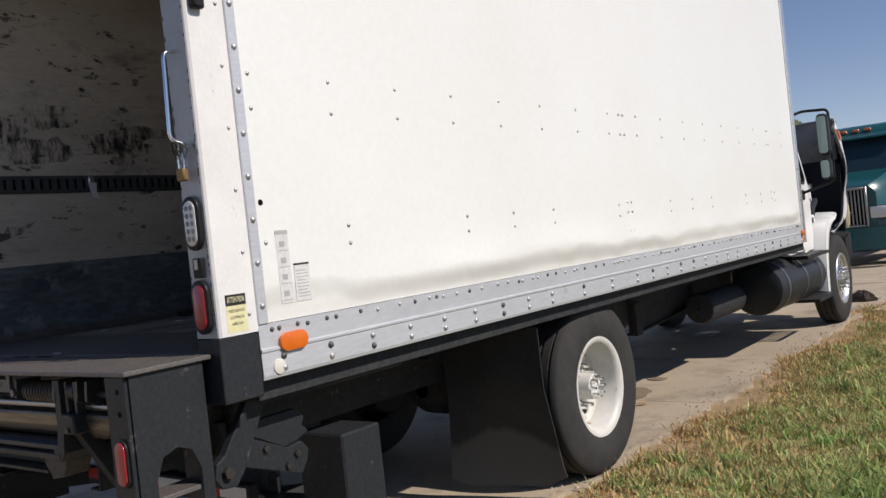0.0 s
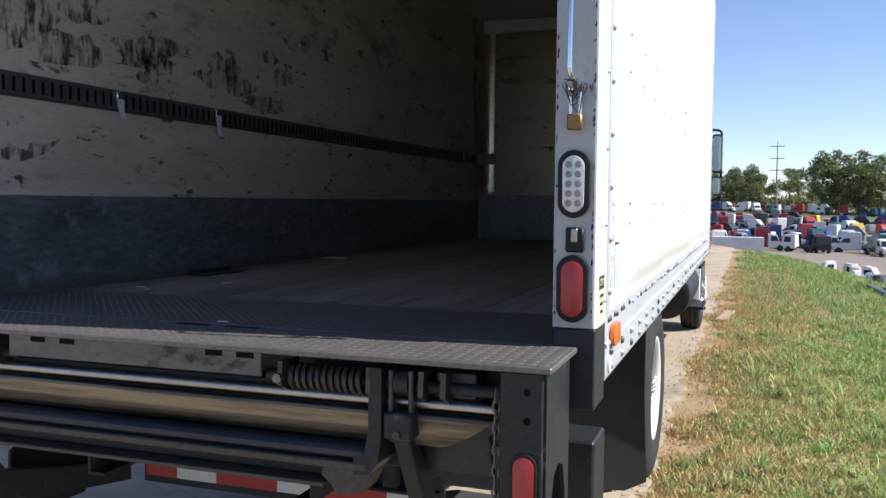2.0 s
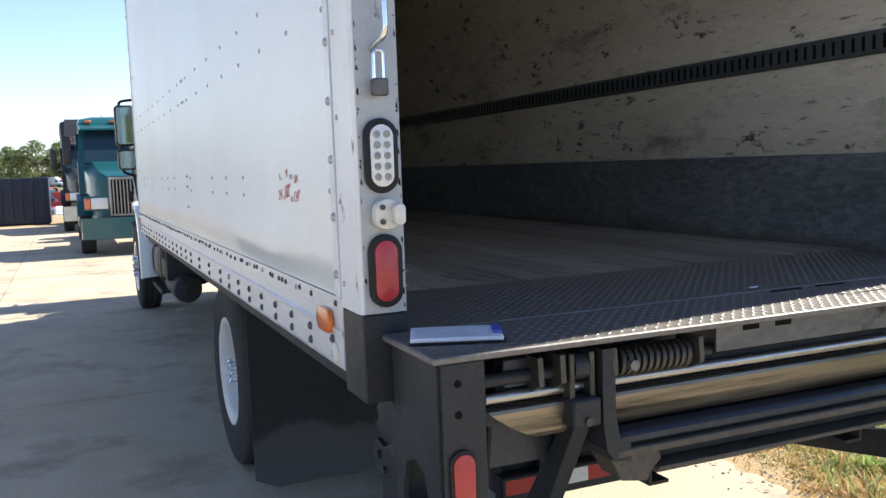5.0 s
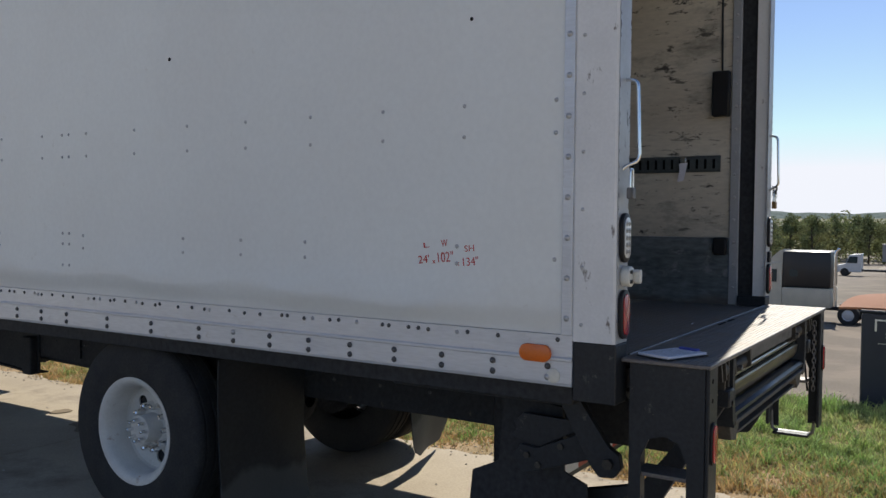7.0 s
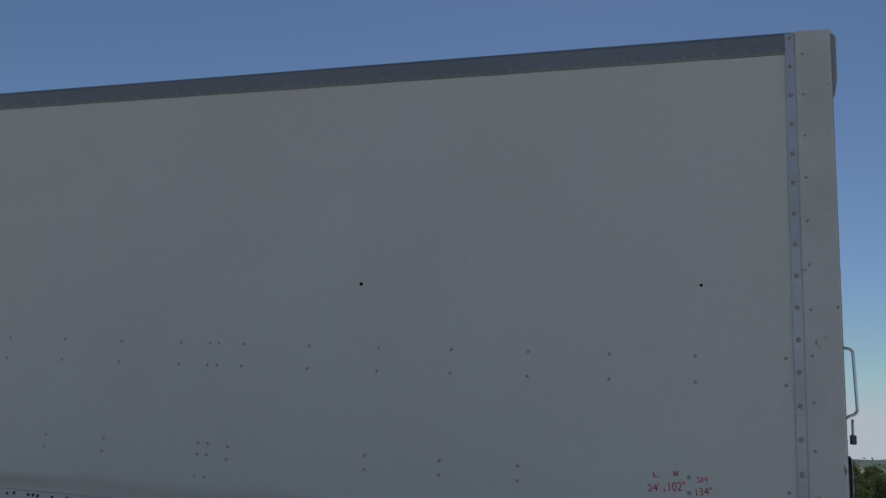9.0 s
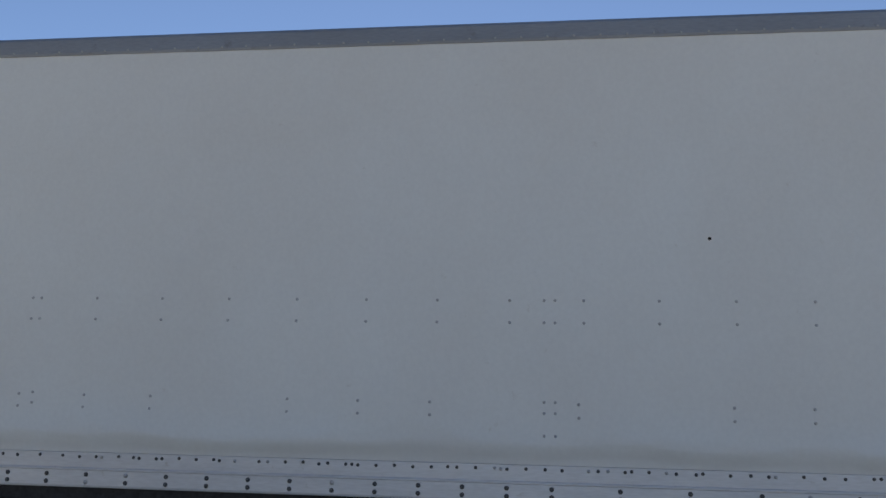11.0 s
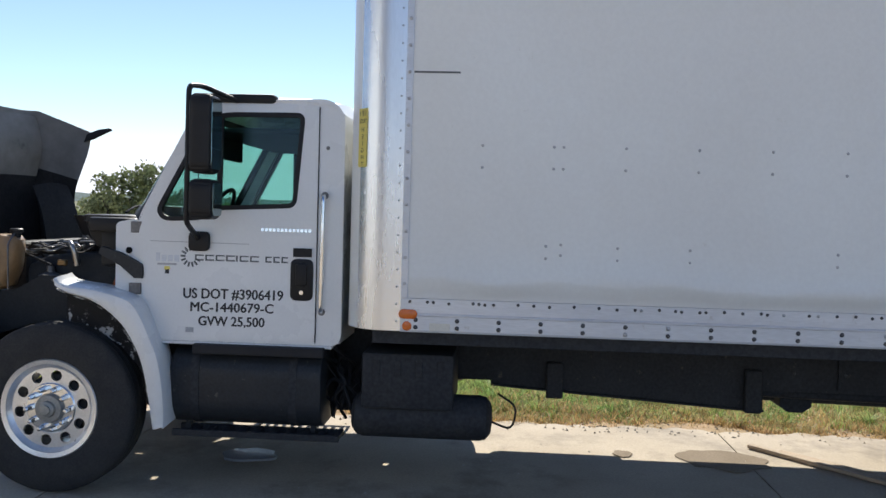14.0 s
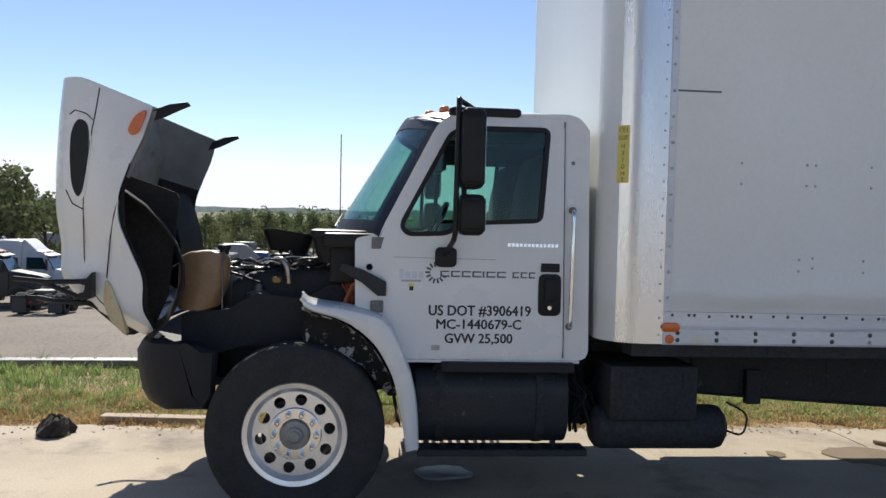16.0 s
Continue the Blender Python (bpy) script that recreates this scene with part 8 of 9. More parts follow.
# ---- vehicles in the yard ----
def wheel_of(parent, x, y, r, w, z=0):
    bm = B()
    lathe([(r * 0.55, 0), (r * 0.95, 0), (r, w * 0.15), (r, w * 0.85), (r * 0.95, w), (r * 0.55, w)], (x - w / 2, y, z + r), (1, 0, 0), 20, bm)
    t = part("tyre", bm, M["rubber"], parent)
    part("rim", lathe([(0.001, 0.02), (r * 0.3, 0.02), (r * 0.5, w * 0.1), (r * 0.56, 0), (r * 0.56, w), (r * 0.5, w * 0.9), (r * 0.3, w - 0.02), (0.001, w - 0.02)], (x - w / 2, y, z + r), (1, 0, 0), 16), M["alu"], t)


def tractor(x, y, rz, paint, label, sleeper=True, z=None, group="trucks in the yard"):
    """A road tractor facing -y before it is turned."""
    t = thing("semi_tractor", 0, 0, 0, label, "truck", group)
    P = M[paint]
    part("hood", lofted([[(sx * w, yy, zz) for sx, zz in ((-1, 0.75), (-1, h - 0.15), (-0.8, h), (0.8, h), (1, h - 0.15), (1, 0.75))] for yy, w, h in ((-3.3, 0.70, 1.66), (-3.1, 0.86, 1.76), (-1.7, 0.98, 2.0))]), P, t)
    gr = part("grille", box(-0.5, 0.5, -3.335, -3.29, 0.86, 1.6, 0.015), M["slot"], t, "upright grille in a bright surround")
    for a, b, c, d in ((-0.54, -0.49, 0.82, 1.64), (0.49, 0.54, 0.82, 1.64), (-0.489, 0.489, 0.82, 0.87), (-0.489, 0.489, 1.585, 1.64)):
        part("surround", box(a, b, -3.38, -3.29, c, d, 0.012), M["chrome_worn"], gr)
    for k in range(14):
        part("grille_bar", box(-0.46 + k * 0.0687, -0.433 + k * 0.0687, -3.355, -3.336, 0.875, 1.58, 0.004), M["chrome_worn"], gr, smooth=False)
    part("bumper", lofted([[(-1.12, -3.05, z), (-1.1, -3.36, z), (-0.9, -3.5, z), (0.9, -3.5, z), (1.1, -3.36, z), (1.12, -3.05, z), (1.0, -3.05, z), (0.85, -3.3, z), (-0.85, -3.3, z), (-1.0, -3.05, z)] for z in (0.36, 0.4, 0.76, 0.8)]), P if paint != "t_black" else M["chrome_worn"], t)
    part("sun_visor", lofted([[(-1.04, -1.2, 2.78), (1.04, -1.2, 2.78), (1.04, -0.9, 2.92), (-1.04, -0.9, 2.92)], [(-0.98, -1.48, 2.72), (0.98, -1.48, 2.72), (0.98, -1.46, 2.76), (-0.98, -1.46, 2.76)]]), P, t, smooth=False)
    part("roof_cap", lofted([[(-1.02, -1.12, 2.86), (1.02, -1.12, 2.86), (1.02, 0, 2.96), (-1.02, 0, 2.96)], [(-0.98, -1.0, 2.98), (0.98, -1.0, 2.98), (0.98, 0, 3.05), (-0.98, 0, 3.05)], [(-0.7, -0.7, 3.06), (0.7, -0.7, 3.06), (0.7, 0, 3.1), (-0.7, 0, 3.1)]]), P, t)
    for k in (-0.8, -0.25, 0, 0.25, 0.8):
        part("roof_marker", box(k - 0.07, k + 0.07, -1.12, -1.04, 2.9, 2.96, 0.01), M["orange_cab"], t)
    part("cab", lofted([[(-1.08, -1.7, 0.7), (1.08, -1.7, 0.7), (1.08, 0, 0.7), (-1.08, 0, 0.7)], [(-1.08, -1.7, 1.9), (1.08, -1.7, 1.9), (1.08, 0, 1.9), (-1.08, 0, 1.9)], [(-1.0, -1.15, 2.85), (1.0, -1.15, 2.85), (1.0, 0, 2.95), (-1.0, 0, 2.95)]]), P, t)
    part("windshield", lofted([[(-0.95, -1.67, 1.98), (0.95, -1.67, 1.98), (0.95, -1.72, 1.98), (-0.95, -1.72, 1.98)], [(-0.88, -1.22, 2.72), (0.88, -1.22, 2.72), (0.88, -1.28, 2.72), (-0.88, -1.28, 2.72)]]), M["window_blue"], t, smooth=False)
    for s in (1, -1):
        part("side_window", prism([(-1.35, 2.0), (-0.25, 2.0), (-0.25, 2.65), (-1.1, 2.65)], "x", s * 1.0, s * 1.085), M["window_blue"], t, smooth=False)
        lamp_ = part("headlamp", box(min(s * 0.56, s * 0.9), max(s * 0.56, s * 0.9), -3.31, -3.12, 0.98, 1.22, 0.02), M["clear_lens"], t)
        part("turn_lamp", box(min(s * 0.901, s * 1.02), max(s * 0.901, s * 1.02), -3.29, -3.05, 0.99, 1.21, 0.02), M["orange_cab"], lamp_)
        part("lamp_bezel", box(min(s * 0.54, s * 1.03), max(s * 0.54, s * 1.03), -3.27, -3.0, 0.95, 1.25, 0.02), P, lamp_)
        part("mirror", box(min(s * 1.2, s * 1.38), max(s * 1.2, s * 1.38), -1.45, -1.35, 1.95, 2.6, 0.02), M["t_black"], t)
        part("fuel_tank", cyl((s * 0.85, -0.9, 0.6), (s * 0.85, 0.6, 0.6), 0.3, 18), M["chrome_worn"], t)
        wheel_of(t, s * 0.98, -2.3, 0.5, 0.3)
        for yy in ((3.1, 4.4) if paint == "t_cream" else (2.4, 3.7)):
            wheel_of(t, s * 0.85, yy, 0.5, 0.55)
        part("fender", prism([(-2.95, 0.85), (-2.8, 1.15), (-2.3, 1.3), (-1.8, 1.15), (-1.65, 0.85), (-1.72, 0.85), (-2.3, 1.22), (-2.88, 0.85)], "x", s * 0.85, s * 1.16), P, t, smooth=False)
    sl = 2.3 if paint == "t_cream" else 1.5
    if sleeper:
        top = M["t_black"] if paint == "t_cream" else P
        part("sleeper", box(-1.08, 1.08, 0.005, sl, 1.75 if paint == "t_cream" else 0.8, 3.6, 0.15), top, t)
        if paint == "t_cream":
            part("sleeper_base", box(-1.09, 1.09, 0.005, sl, 0.8, 1.745, 0.05), P, t)
        part("fairing", lofted([[(-0.95, -0.9, 2.9), (0.95, -0.9, 2.9), (0.95, 0, 2.95), (-0.95, 0, 2.95)], [(-0.9, -0.15, 3.6), (0.9, -0.15, 3.6), (0.9, 0, 3.65), (-0.9, 0, 3.65)]]), P, t)
        for s in (1, -1):
            part("sleeper_window", prism(rrect(0.35, 0.75, 2.3, 2.65, 0.08), "x", s * 1.0, s * 1.086), M["window_blue"], t)
    ey = 0.2 if not sleeper else sl + 0.15
    part("exhaust_pipe", tube([(1.0, ey, 0.9), (1.0, ey, 3.4), (1.0, ey + 0.05, 3.62), (1.0, ey + 0.2, 3.74)], 0.07, 12), M["chrome"], t)
    part("frame", box(-0.45, 0.45, -3.0, 5.1 if paint == "t_cream" else 4.4, 0.65, 0.85, 0.02), M["chassis"], t)
    part("coupling", prism(rrect(-0.45, 0.45, 2.6, 3.5, 0.2), "z", 0.87, 0.97), M["chassis"], t)
    return t


CABS = {"sleeper": ([(-2.9, 0.5), (-3.0, 1.2), (-2.8, 1.45), (-1.75, 1.7), (-1.3, 2.5), (-0.5, 3.35), (-0.1, 3.5), (1.3, 3.5), (1.4, 3.3), (1.4, 0.6)], [(-1.66, 1.75), (-1.22, 2.45), (-0.3, 2.45), (-0.3, 1.75)], 5.6),
        "day": ([(-2.6, 0.5), (-2.7, 1.3), (-1.6, 1.5), (-1.2, 2.6), (0.1, 2.75), (0.1, 0.5)], [(-1.52, 1.6), (-1.15, 2.4), (-0.3, 2.4), (-0.3, 1.6)], 4.2),
        "flat": ([(-1.3, 0.5), (-1.35, 1.5), (-1.05, 2.75), (0.7, 2.8), (0.8, 0.6)], [(-1.0, 1.6), (-0.85, 2.45), (0.1, 2.45), (0.1, 1.6)], 3.6),
        "tipper": ([(-2.6, 0.5), (-2.7, 1.3), (-1.6, 1.5), (-1.2, 2.6), (0.1, 2.75), (0.1, 0.5)], [(-1.52, 1.6), (-1.15, 2.4), (-0.3, 2.4), (-0.3, 1.6)], 6.4)}


def small_truck(kind, paint, label):
    """A far lorry, facing -y."""
    t = thing("yard_truck", 0, 0, 0, label, "truck", "trucks in the far yard")
    prof, win, rear = CABS[kind]
    part("cab", prism(prof, "x", -1.1, 1.1, 0.07), M[paint], t, smooth=False)
    part("side_glass", prism(win, "x", -1.12, 1.12), M["window_blue"], t, smooth=False)
    (y0, z0), (y1, z1) = win[0], win[1]
    part("windshield", lofted([[(-0.9, y0 - 0.02, z0), (0.9, y0 - 0.02, z0), (0.9, y0 - 0.14, z0), (-0.9, y0 - 0.14, z0)], [(-0.85, y1 - 0.02, z1), (0.85, y1 - 0.02, z1), (0.85, y1 - 0.13, z1), (-0.85, y1 - 0.13, z1)]]), M["window_blue"], t, smooth=False)
    part("frame", box(-0.5, 0.5, prof[-1][0], rear, 0.6, 0.85, 0), M["chassis"], t, smooth=False)
    if kind == "tipper":
        part("tipper_body", prism([(0.2, 1.0), (0.2, 2.5), (6.3, 2.5), (6.5, 2.2), (6.3, 1.0)], "x", -1.15, 1.15, 0.03), M["t_black"], t, smooth=False)
    for s in (1, -1):
        for yy in (prof[0][0] + 0.9, rear - 0.9):
            r = 0.5
            part("wheel", lathe([(0.05, 0), (r * 0.95, 0), (r, 0.06), (r, 0.3), (r * 0.95, 0.36), (0.05, 0.36)], (s * 0.95 - 0.18, yy, r), (1, 0, 0), 12), M["rubber"], t, smooth=False)
    return t


def drop(t, x, y, rz, z=None):
    """A copy of a thing set on the ground."""
    return copy_thing(t, pose(x, y, (ground_z(x, y) if z is None else z), 0, 0, rz))


protos = []
T = {}
for p, lb in (("teal", "teal road tractor parked on the apron"), ("t_white", "white road tractor parked in the gravel yard"), ("t_black", "black road tractor parked in the gravel yard"), ("t_cream", "black and cream road tractor in the gravel yard")):
    T[p] = tractor(0, 0, 0, p, lb, sleeper=p != "teal")
    protos.append(T[p])
S = {}
WORDS = {"t_white": "white", "t_red": "red", "t_blue": "blue", "t_yellow": "yellow", "t_grey": "grey", "t_black": "black", "teal": "teal"}
KIND_WORDS = {"sleeper": "sleeper tractor", "day": "day-cab lorry", "flat": "flat-fronted lorry", "tipper": "tipper lorry"}
for p in WORDS:
    for kd in CABS:
        if kd == "tipper" and p not in ("t_red", "t_white"):
            continue
        S[kd, p] = small_truck(kd, p, "scrapped %s %s in the crowded yard" % (WORDS[p], KIND_WORDS[kd]))
        protos.append(S[kd, p])
# ahead of the truck
drop(T["teal"], -0.62, 20.6, 0, 0.0)
drop(T["t_black"], -1.0, 30.0, 0, 0.0)
# on the gravel across the bank
drop(T["t_black"], 41.0, 28.4, 4)
drop(T["t_white"], 45.0, 27.4, 0)
drop(S["sleeper", "t_grey"], 56.5, 31.5, 20)
drop(S["day", "t_black"], 52.0, 23.5, 150)
drop(T["t_cream"], 43, 7.6, 180)
drop(S["day", "t_white"], 112, 12.0, 180)
rng = random.Random(77)
paints = ["t_white"] * 7 + ["t_red"] * 4 + ["t_blue"] * 3 + ["t_grey"] * 2 + ["t_black"] * 3 + ["t_yellow", "teal"]
for row, (d, gap) in enumerate(((150, 1.6), (157, 1.5), (164, 1.4), (172, 1.35), (180, 1.3), (189, 1.25), (199, 1.2), (210, 1.15), (222, 1.1), (235, 1.1), (249, 1.05), (318, 0.85), (326, 0.85))):
    a = -7.5 + rng.uniform(0, 1)
    while a < 24:
        a += gap * rng.uniform(0.75, 1.25)
        if rng.random() < 0.08 or (d < 170 and a < -2.5) or (d > 300 and a > 17):
            continue
        x, y = 1.5 + (d + rng.uniform(-1.5, 1.5)) * math.sin(radians(a)), -2.5 + d * math.cos(radians(a))
        kd = rng.choice(("sleeper", "sleeper", "day", "flat")) if d > 152 else rng.choice(("day", "flat", "sleeper", "day"))
        p = rng.choice(paints) if d > 152 else rng.choice(("t_blue", "t_grey", "t_black", "t_blue", "t_white"))
        if kd == "tipper":
            p = rng.choice(("t_white", "t_red"))
        drop(S[kd, p], x, y, rng.choice((20, 70, 90, 250, 270, 200)) + rng.uniform(-12, 12))
drop(S["tipper", "t_red"], 35.0, 141.0, 262)
drop(S["tipper", "t_white"], 43.0, 139.0, 266)
for i in range(13):
    d, a = rng.uniform(62, 96), rng.uniform(76, 83.5)
    drop(S[rng.choice(("day", "flat", "sleeper")), rng.choice(("t_white", "t_black", "t_grey", "t_blue", "t_black"))], -6.4 + d * math.sin(radians(a)), 8.7 + d * math.cos(radians(a)), rng.uniform(0, 360))
for i in range(9):
    d, a = rng.uniform(62, 92), rng.uniform(52, 66)
    drop(S[rng.choice(("day", "sleeper")), rng.choice(paints)], d * math.sin(radians(a)), d * math.cos(radians(a)), rng.uniform(0, 360))
for t in protos:
    for o in list(t.children_recursive):
        bpy.data.objects.remove(o)
    bpy.data.objects.remove(t)

# bare tractor chassis with its rear towards the bank
cx0, cy0 = 36.2, 23.9
cz0 = ground_z(cx0 + 1, cy0)
ch = thing("truck_chassis", cx0 + 2, cy0, cz0, "dark bare tractor chassis with mud flaps on the gravel", "chassis", "trucks in the yard")
for s in (-1, 1):
    part("frame_rail", box(cx0, cx0 + 6.5, cy0 + s * 0.42 - 0.05, cy0 + s * 0.42 + 0.05, cz0 + 0.75, cz0 + 1.0, 0.01), M["chassis"], ch)
    for xx in (cx0 + 0.9, cx0 + 2.2, cx0 + 5.8):
        part("tyre", lathe([(0.25, 0), (0.48, 0), (0.52, 0.08), (0.52, 0.44), (0.48, 0.52), (0.25, 0.52)], (xx, cy0 + s * 0.9 - 0.26, cz0 + 0.52), (0, 1, 0), 24), M["rubber"], ch)
    part("mud_flap", box(cx0 + 0.2, cx0 + 0.22, cy0 + s * 0.82 - 0.32, cy0 + s * 0.82 + 0.32, cz0 + 0.12, cz0 + 0.9, 0.004), M["rubber_flap"], ch, smooth=False)
    part("tail_lamp", box(cx0 - 0.02, cx0, cy0 + s * 0.2 - 0.05, cy0 + s * 0.2 + 0.05, cz0 + 0.62, cz0 + 0.7, 0.004), M["red_lens"], ch)
part("rear_beam", box(cx0 + 0.0, cx0 + 0.12, cy0 - 1.15, cy0 + 1.15, cz0 + 0.86, cz0 + 0.96, 0.01), M["black"], ch)
part("cross_member", box(cx0 + 0.001, cx0 + 0.1, cy0 - 0.36, cy0 + 0.36, cz0 + 0.5, cz0 + 0.85, 0.01), M["black"], ch)
part("coupling", prism(rrect(cx0 + 0.9, cx0 + 1.9, cy0 - 0.45, cy0 + 0.45, 0.2), "z", cz0 + 1.03, cz0 + 1.13), M["steel"], ch)

# row of scrapped parts below the bank
rng = random.Random(5)
for i in range(48):
    k = i / 47
    x, y = 16.5 - 6.0 * k + rng.uniform(-1.6, 2.2), 54 + 40 * k ** 1.1 + rng.uniform(-1.0, 1.0)
    z, rz = ground_z(x, y), rng.uniform(0, 360)
    m = pose(x, y, z, 0, 0, rz)
    what = rng.choice(("axle", "cab", "tank", "engine", "crate", "bumper"))
    t = thing("scrap_" + what, x, y, z, {"axle": "scrapped lorry axle with two wheels", "cab": "pale scrapped cab shell on the ground", "tank": "scrapped bright fuel tank", "engine": "rusty scrapped engine block", "crate": "blue-grey scrap crate on the ground", "bumper": "scrapped bumper and rails in a heap"}[what], "scrap", "scrap along the yard road", rz=rz)
    q = lambda nm, bm, mt: part(nm, bm, M[mt], t, place=m, smooth=False)
    if what == "axle":
        q("beam", cyl((-0.9, 0, 0.5), (0.9, 0, 0.5), 0.08, 10), "steel")
        for s in (-1, 1):
            q("wheel", lathe([(0.1, 0), (0.46, 0), (0.5, 0.08), (0.5, 0.22), (0.46, 0.3), (0.1, 0.3)], (s * 0.95 - 0.15, 0, 0.5), (1, 0, 0), 18), "rubber")
    elif what == "cab":
        q("shell", prism([(-0.8, 0), (-0.9, 0.6), (-0.5, 1.1), (0.5, 1.25), (0.8, 0.9), (0.8, 0)], "y", -0.35, 0.3, 0.06), "t_white")
        q("opening", box(-0.45, 0.4, -0.37, 0.32, 0.35, 0.85, 0.02), "slot")
    elif what == "tank":
        q("drum", cyl((-0.7, 0, 0.35), (0.7, 0, 0.35), 0.34, 18), "alu")
        q("strap", cyl((-0.3, 0, 0.35), (-0.24, 0, 0.35), 0.35, 18), "black")
    elif what == "engine":
        q("block", prism([(-0.6, 0), (-0.65, 0.5), (-0.4, 0.9), (0.4, 0.95), (0.6, 0.5), (0.5, 0)], "y", -0.35, 0.35, 0.04), "grime")
        q("pulley", cyl((0.66, 0, 0.4), (0.72, 0, 0.4), 0.18, 14), "steel")
    elif what == "crate":
        q("box", box(-0.8, 0.8, -0.4, 0.4, 0.05, 0.5, 0.03), rng.choice(("t_grey", "t_blue", "t_white")))
        q("skid", box(-0.7, 0.7, -0.3, 0.3, 0.0, 0.049, 0), "wood")
    else:
        for j in range(4):
            q("rail", box(-1.1 + j * 0.1, 1.0 - j * 0.13, -0.3 + j * 0.16, -0.2 + j * 0.16, 0.0, 0.18 + 0.07 * j, 0.02), rng.choice(("steel", "t_white", "black", "t_grey")))


def trailer(x, y, rz, paint, label, length=12.0, sign=""):
    z = ground_z(x, y)
    m = pose(x, y, z, 0, 0, rz)
    t = thing("semi_trailer", x, y, z, label, "trailer", "trailers in the yard", rz=rz)
    q = lambda nm, bm, mt: part(nm, bm, mt, t, place=m, smooth=False)
    if sign == "low":
        q("body", box(-length / 2, length / 2, -1.25, 1.25, 0.1, 2.2, 0.03), M[paint])
        q("skid", box(-length / 2 + 0.3, length / 2 - 0.3, -1.0, 1.0, -0.3, 0.099, 0), M["t_grey"])
        return t
    q("body", box(-length / 2, length / 2, -1.25, 1.25, 1.1, 3.9, 0.03), M[paint])
    q("rail", box(-length / 2, length / 2, -1.27, 1.27, 1.0, 1.099, 0.01), M["t_grey"])
    for xx in (length / 2 - 1.5, length / 2 - 2.8):
        for s in (1, -1):
            q("tyre", lathe([(0.1, 0), (0.5, 0), (0.52, 0.1), (0.52, 0.4), (0.5, 0.5), (0.1, 0.5)], (xx, s * 1.0 - 0.25, 0.52), (0, 1, 0), 18), M["rubber"])
    q("landing_leg", box(-length / 2 + 2.2, -length / 2 + 2.4, -0.9, 0.9, 0.0, 1.0, 0), M["t_grey"])
    if sign == "banner":
        q("banner", box(-length / 2 + 0.3, length / 2 - 1.6, 1.251, 1.256, 2.9, 3.8, 0), M["t_blue"])
        for x0, w, z0, h in ((-4.4, 3.4, 3.2, 0.28), (-0.4, 3.2, 3.2, 0.28), (-4.2, 6.4, 2.45, 0.16), (-3.9, 5.6, 2.05, 0.16)):
            q("printed_bar", box(x0, x0 + w, 1.257, 1.261, z0, z0 + h, 0), M["t_white" if z0 > 3 else "t_blue"])
    elif sign == "paint":
        for i in range(9):
            a = i * 0.7
            q("paint_stroke", box(-1.7 + i * 0.36, -1.62 + i * 0.36 + 0.25 * abs(math.sin(a * 2)), 1.251, 1.256, 2.3 + 0.5 * math.sin(a), 2.75 + 0.6 * math.sin(a + 0.6) ** 2, 0), M["t_red" if i < 2 else "t_black"])
    elif paint == "t_white" and not sign:
        q("stripe", box(-length / 2 + 1, length / 2 - 2, -1.256, -1.251, 2.3, 2.9, 0), M["t_blue"])
    return t


trailer(156, 6.8, 91, "t_grey", "grey semi-trailer with a faded blue printed banner", 14.0, "banner")
trailer(156, -3.4, 90, "t_white", "short white semi-trailer with sprayed markings", 5.6, "paint")
trailer(156, -14.4, 90, "t_grey", "plain grey semi-trailer at the lot's edge", 14.0, "plain")
trailer(0.2, 138, 2, "t_white", "plain white box body standing before the crowded yard", 7.4, "low")
for x, y, rz, p in ((112, 31.5, 10, "t_white"), (104, 44, 60, "t_grey")):
    trailer(x, y, rz, p, "white semi-trailer with a blue stripe in the yard" if p == "t_white" else "grey semi-trailer in the yard")

# ---- navy container box on the grass ----
def navy_box(y0, y1, top, label, word=""):
    x0, x1, z0 = 4.9, 6.3, ground_z(4.9, -1) - 0.05
    ym, w = (y0 + y1) / 2, y1 - y0
    nb = thing("navy_box", 5.6, ym, z0, label, "container")
    part("body", box(x0, x1, y0, y1, z0, top - 0.03, 0.02), M["navy"], nb, smooth=False)
    part("lid", box(x0 - 0.015, x1 + 0.015, y0 - 0.01, y1 + 0.01, top - 0.028, top, 0.008), M["navy"], nb, smooth=False)
    for e, k in ((y0 + 0.12, 1), (y1 - 0.12, -1)):
        part("corner_mark", box(x0 - 0.003, x0 - 0.0005, min(e, e + k * 0.12), max(e, e + k * 0.12), top - 0.10, top - 0.085, 0), M["tape_white"], nb, smooth=False)
        part("corner_mark", box(x0 - 0.003, x0 - 0.0005, min(e, e + k * 0.018), max(e, e + k * 0.018), top - 0.2, top - 0.101, 0), M["tape_white"], nb, smooth=False)
    if word:
        lettering("box_number", word, 0.04, LEFT(ym + 0.1, top - 0.24, x0 - 0.004), M["tape_white"], nb, 0.0003)
    part("mark_line", box(x0 - 0.003, x0 - 0.0005, ym - 0.2, ym + 0.2, top - 0.32, top - 0.313, 0), M["faint_ink"], nb, smooth=False)


navy_box(-0.98, -0.28, 0.87, "dark navy steel box with white corner marks on the grass", "731")
navy_box(-1.76, -1.04, 0.90, "dark navy steel box beside its twin on the grass")

# faded hood and a roof vent lying on the box
sh_rows = [[(4.95 + 1.5 * u, -0.93 + 0.86 * v, 0.874 + 0.10 * math.sin(math.pi * min(1, max(0, u * 0.9 + 0.05))) * (0.35 + 0.65 * math.sin(math.pi * v) ** 0.6)) for v in [i / 14 for i in range(15)]] for u in [i / 10 for i in range(11)]]
tagged(part("truck_hood", sheet(sh_rows, 0.02), M["salmon"], None, ""), "faded salmon lorry hood lying on the navy box", "hood")
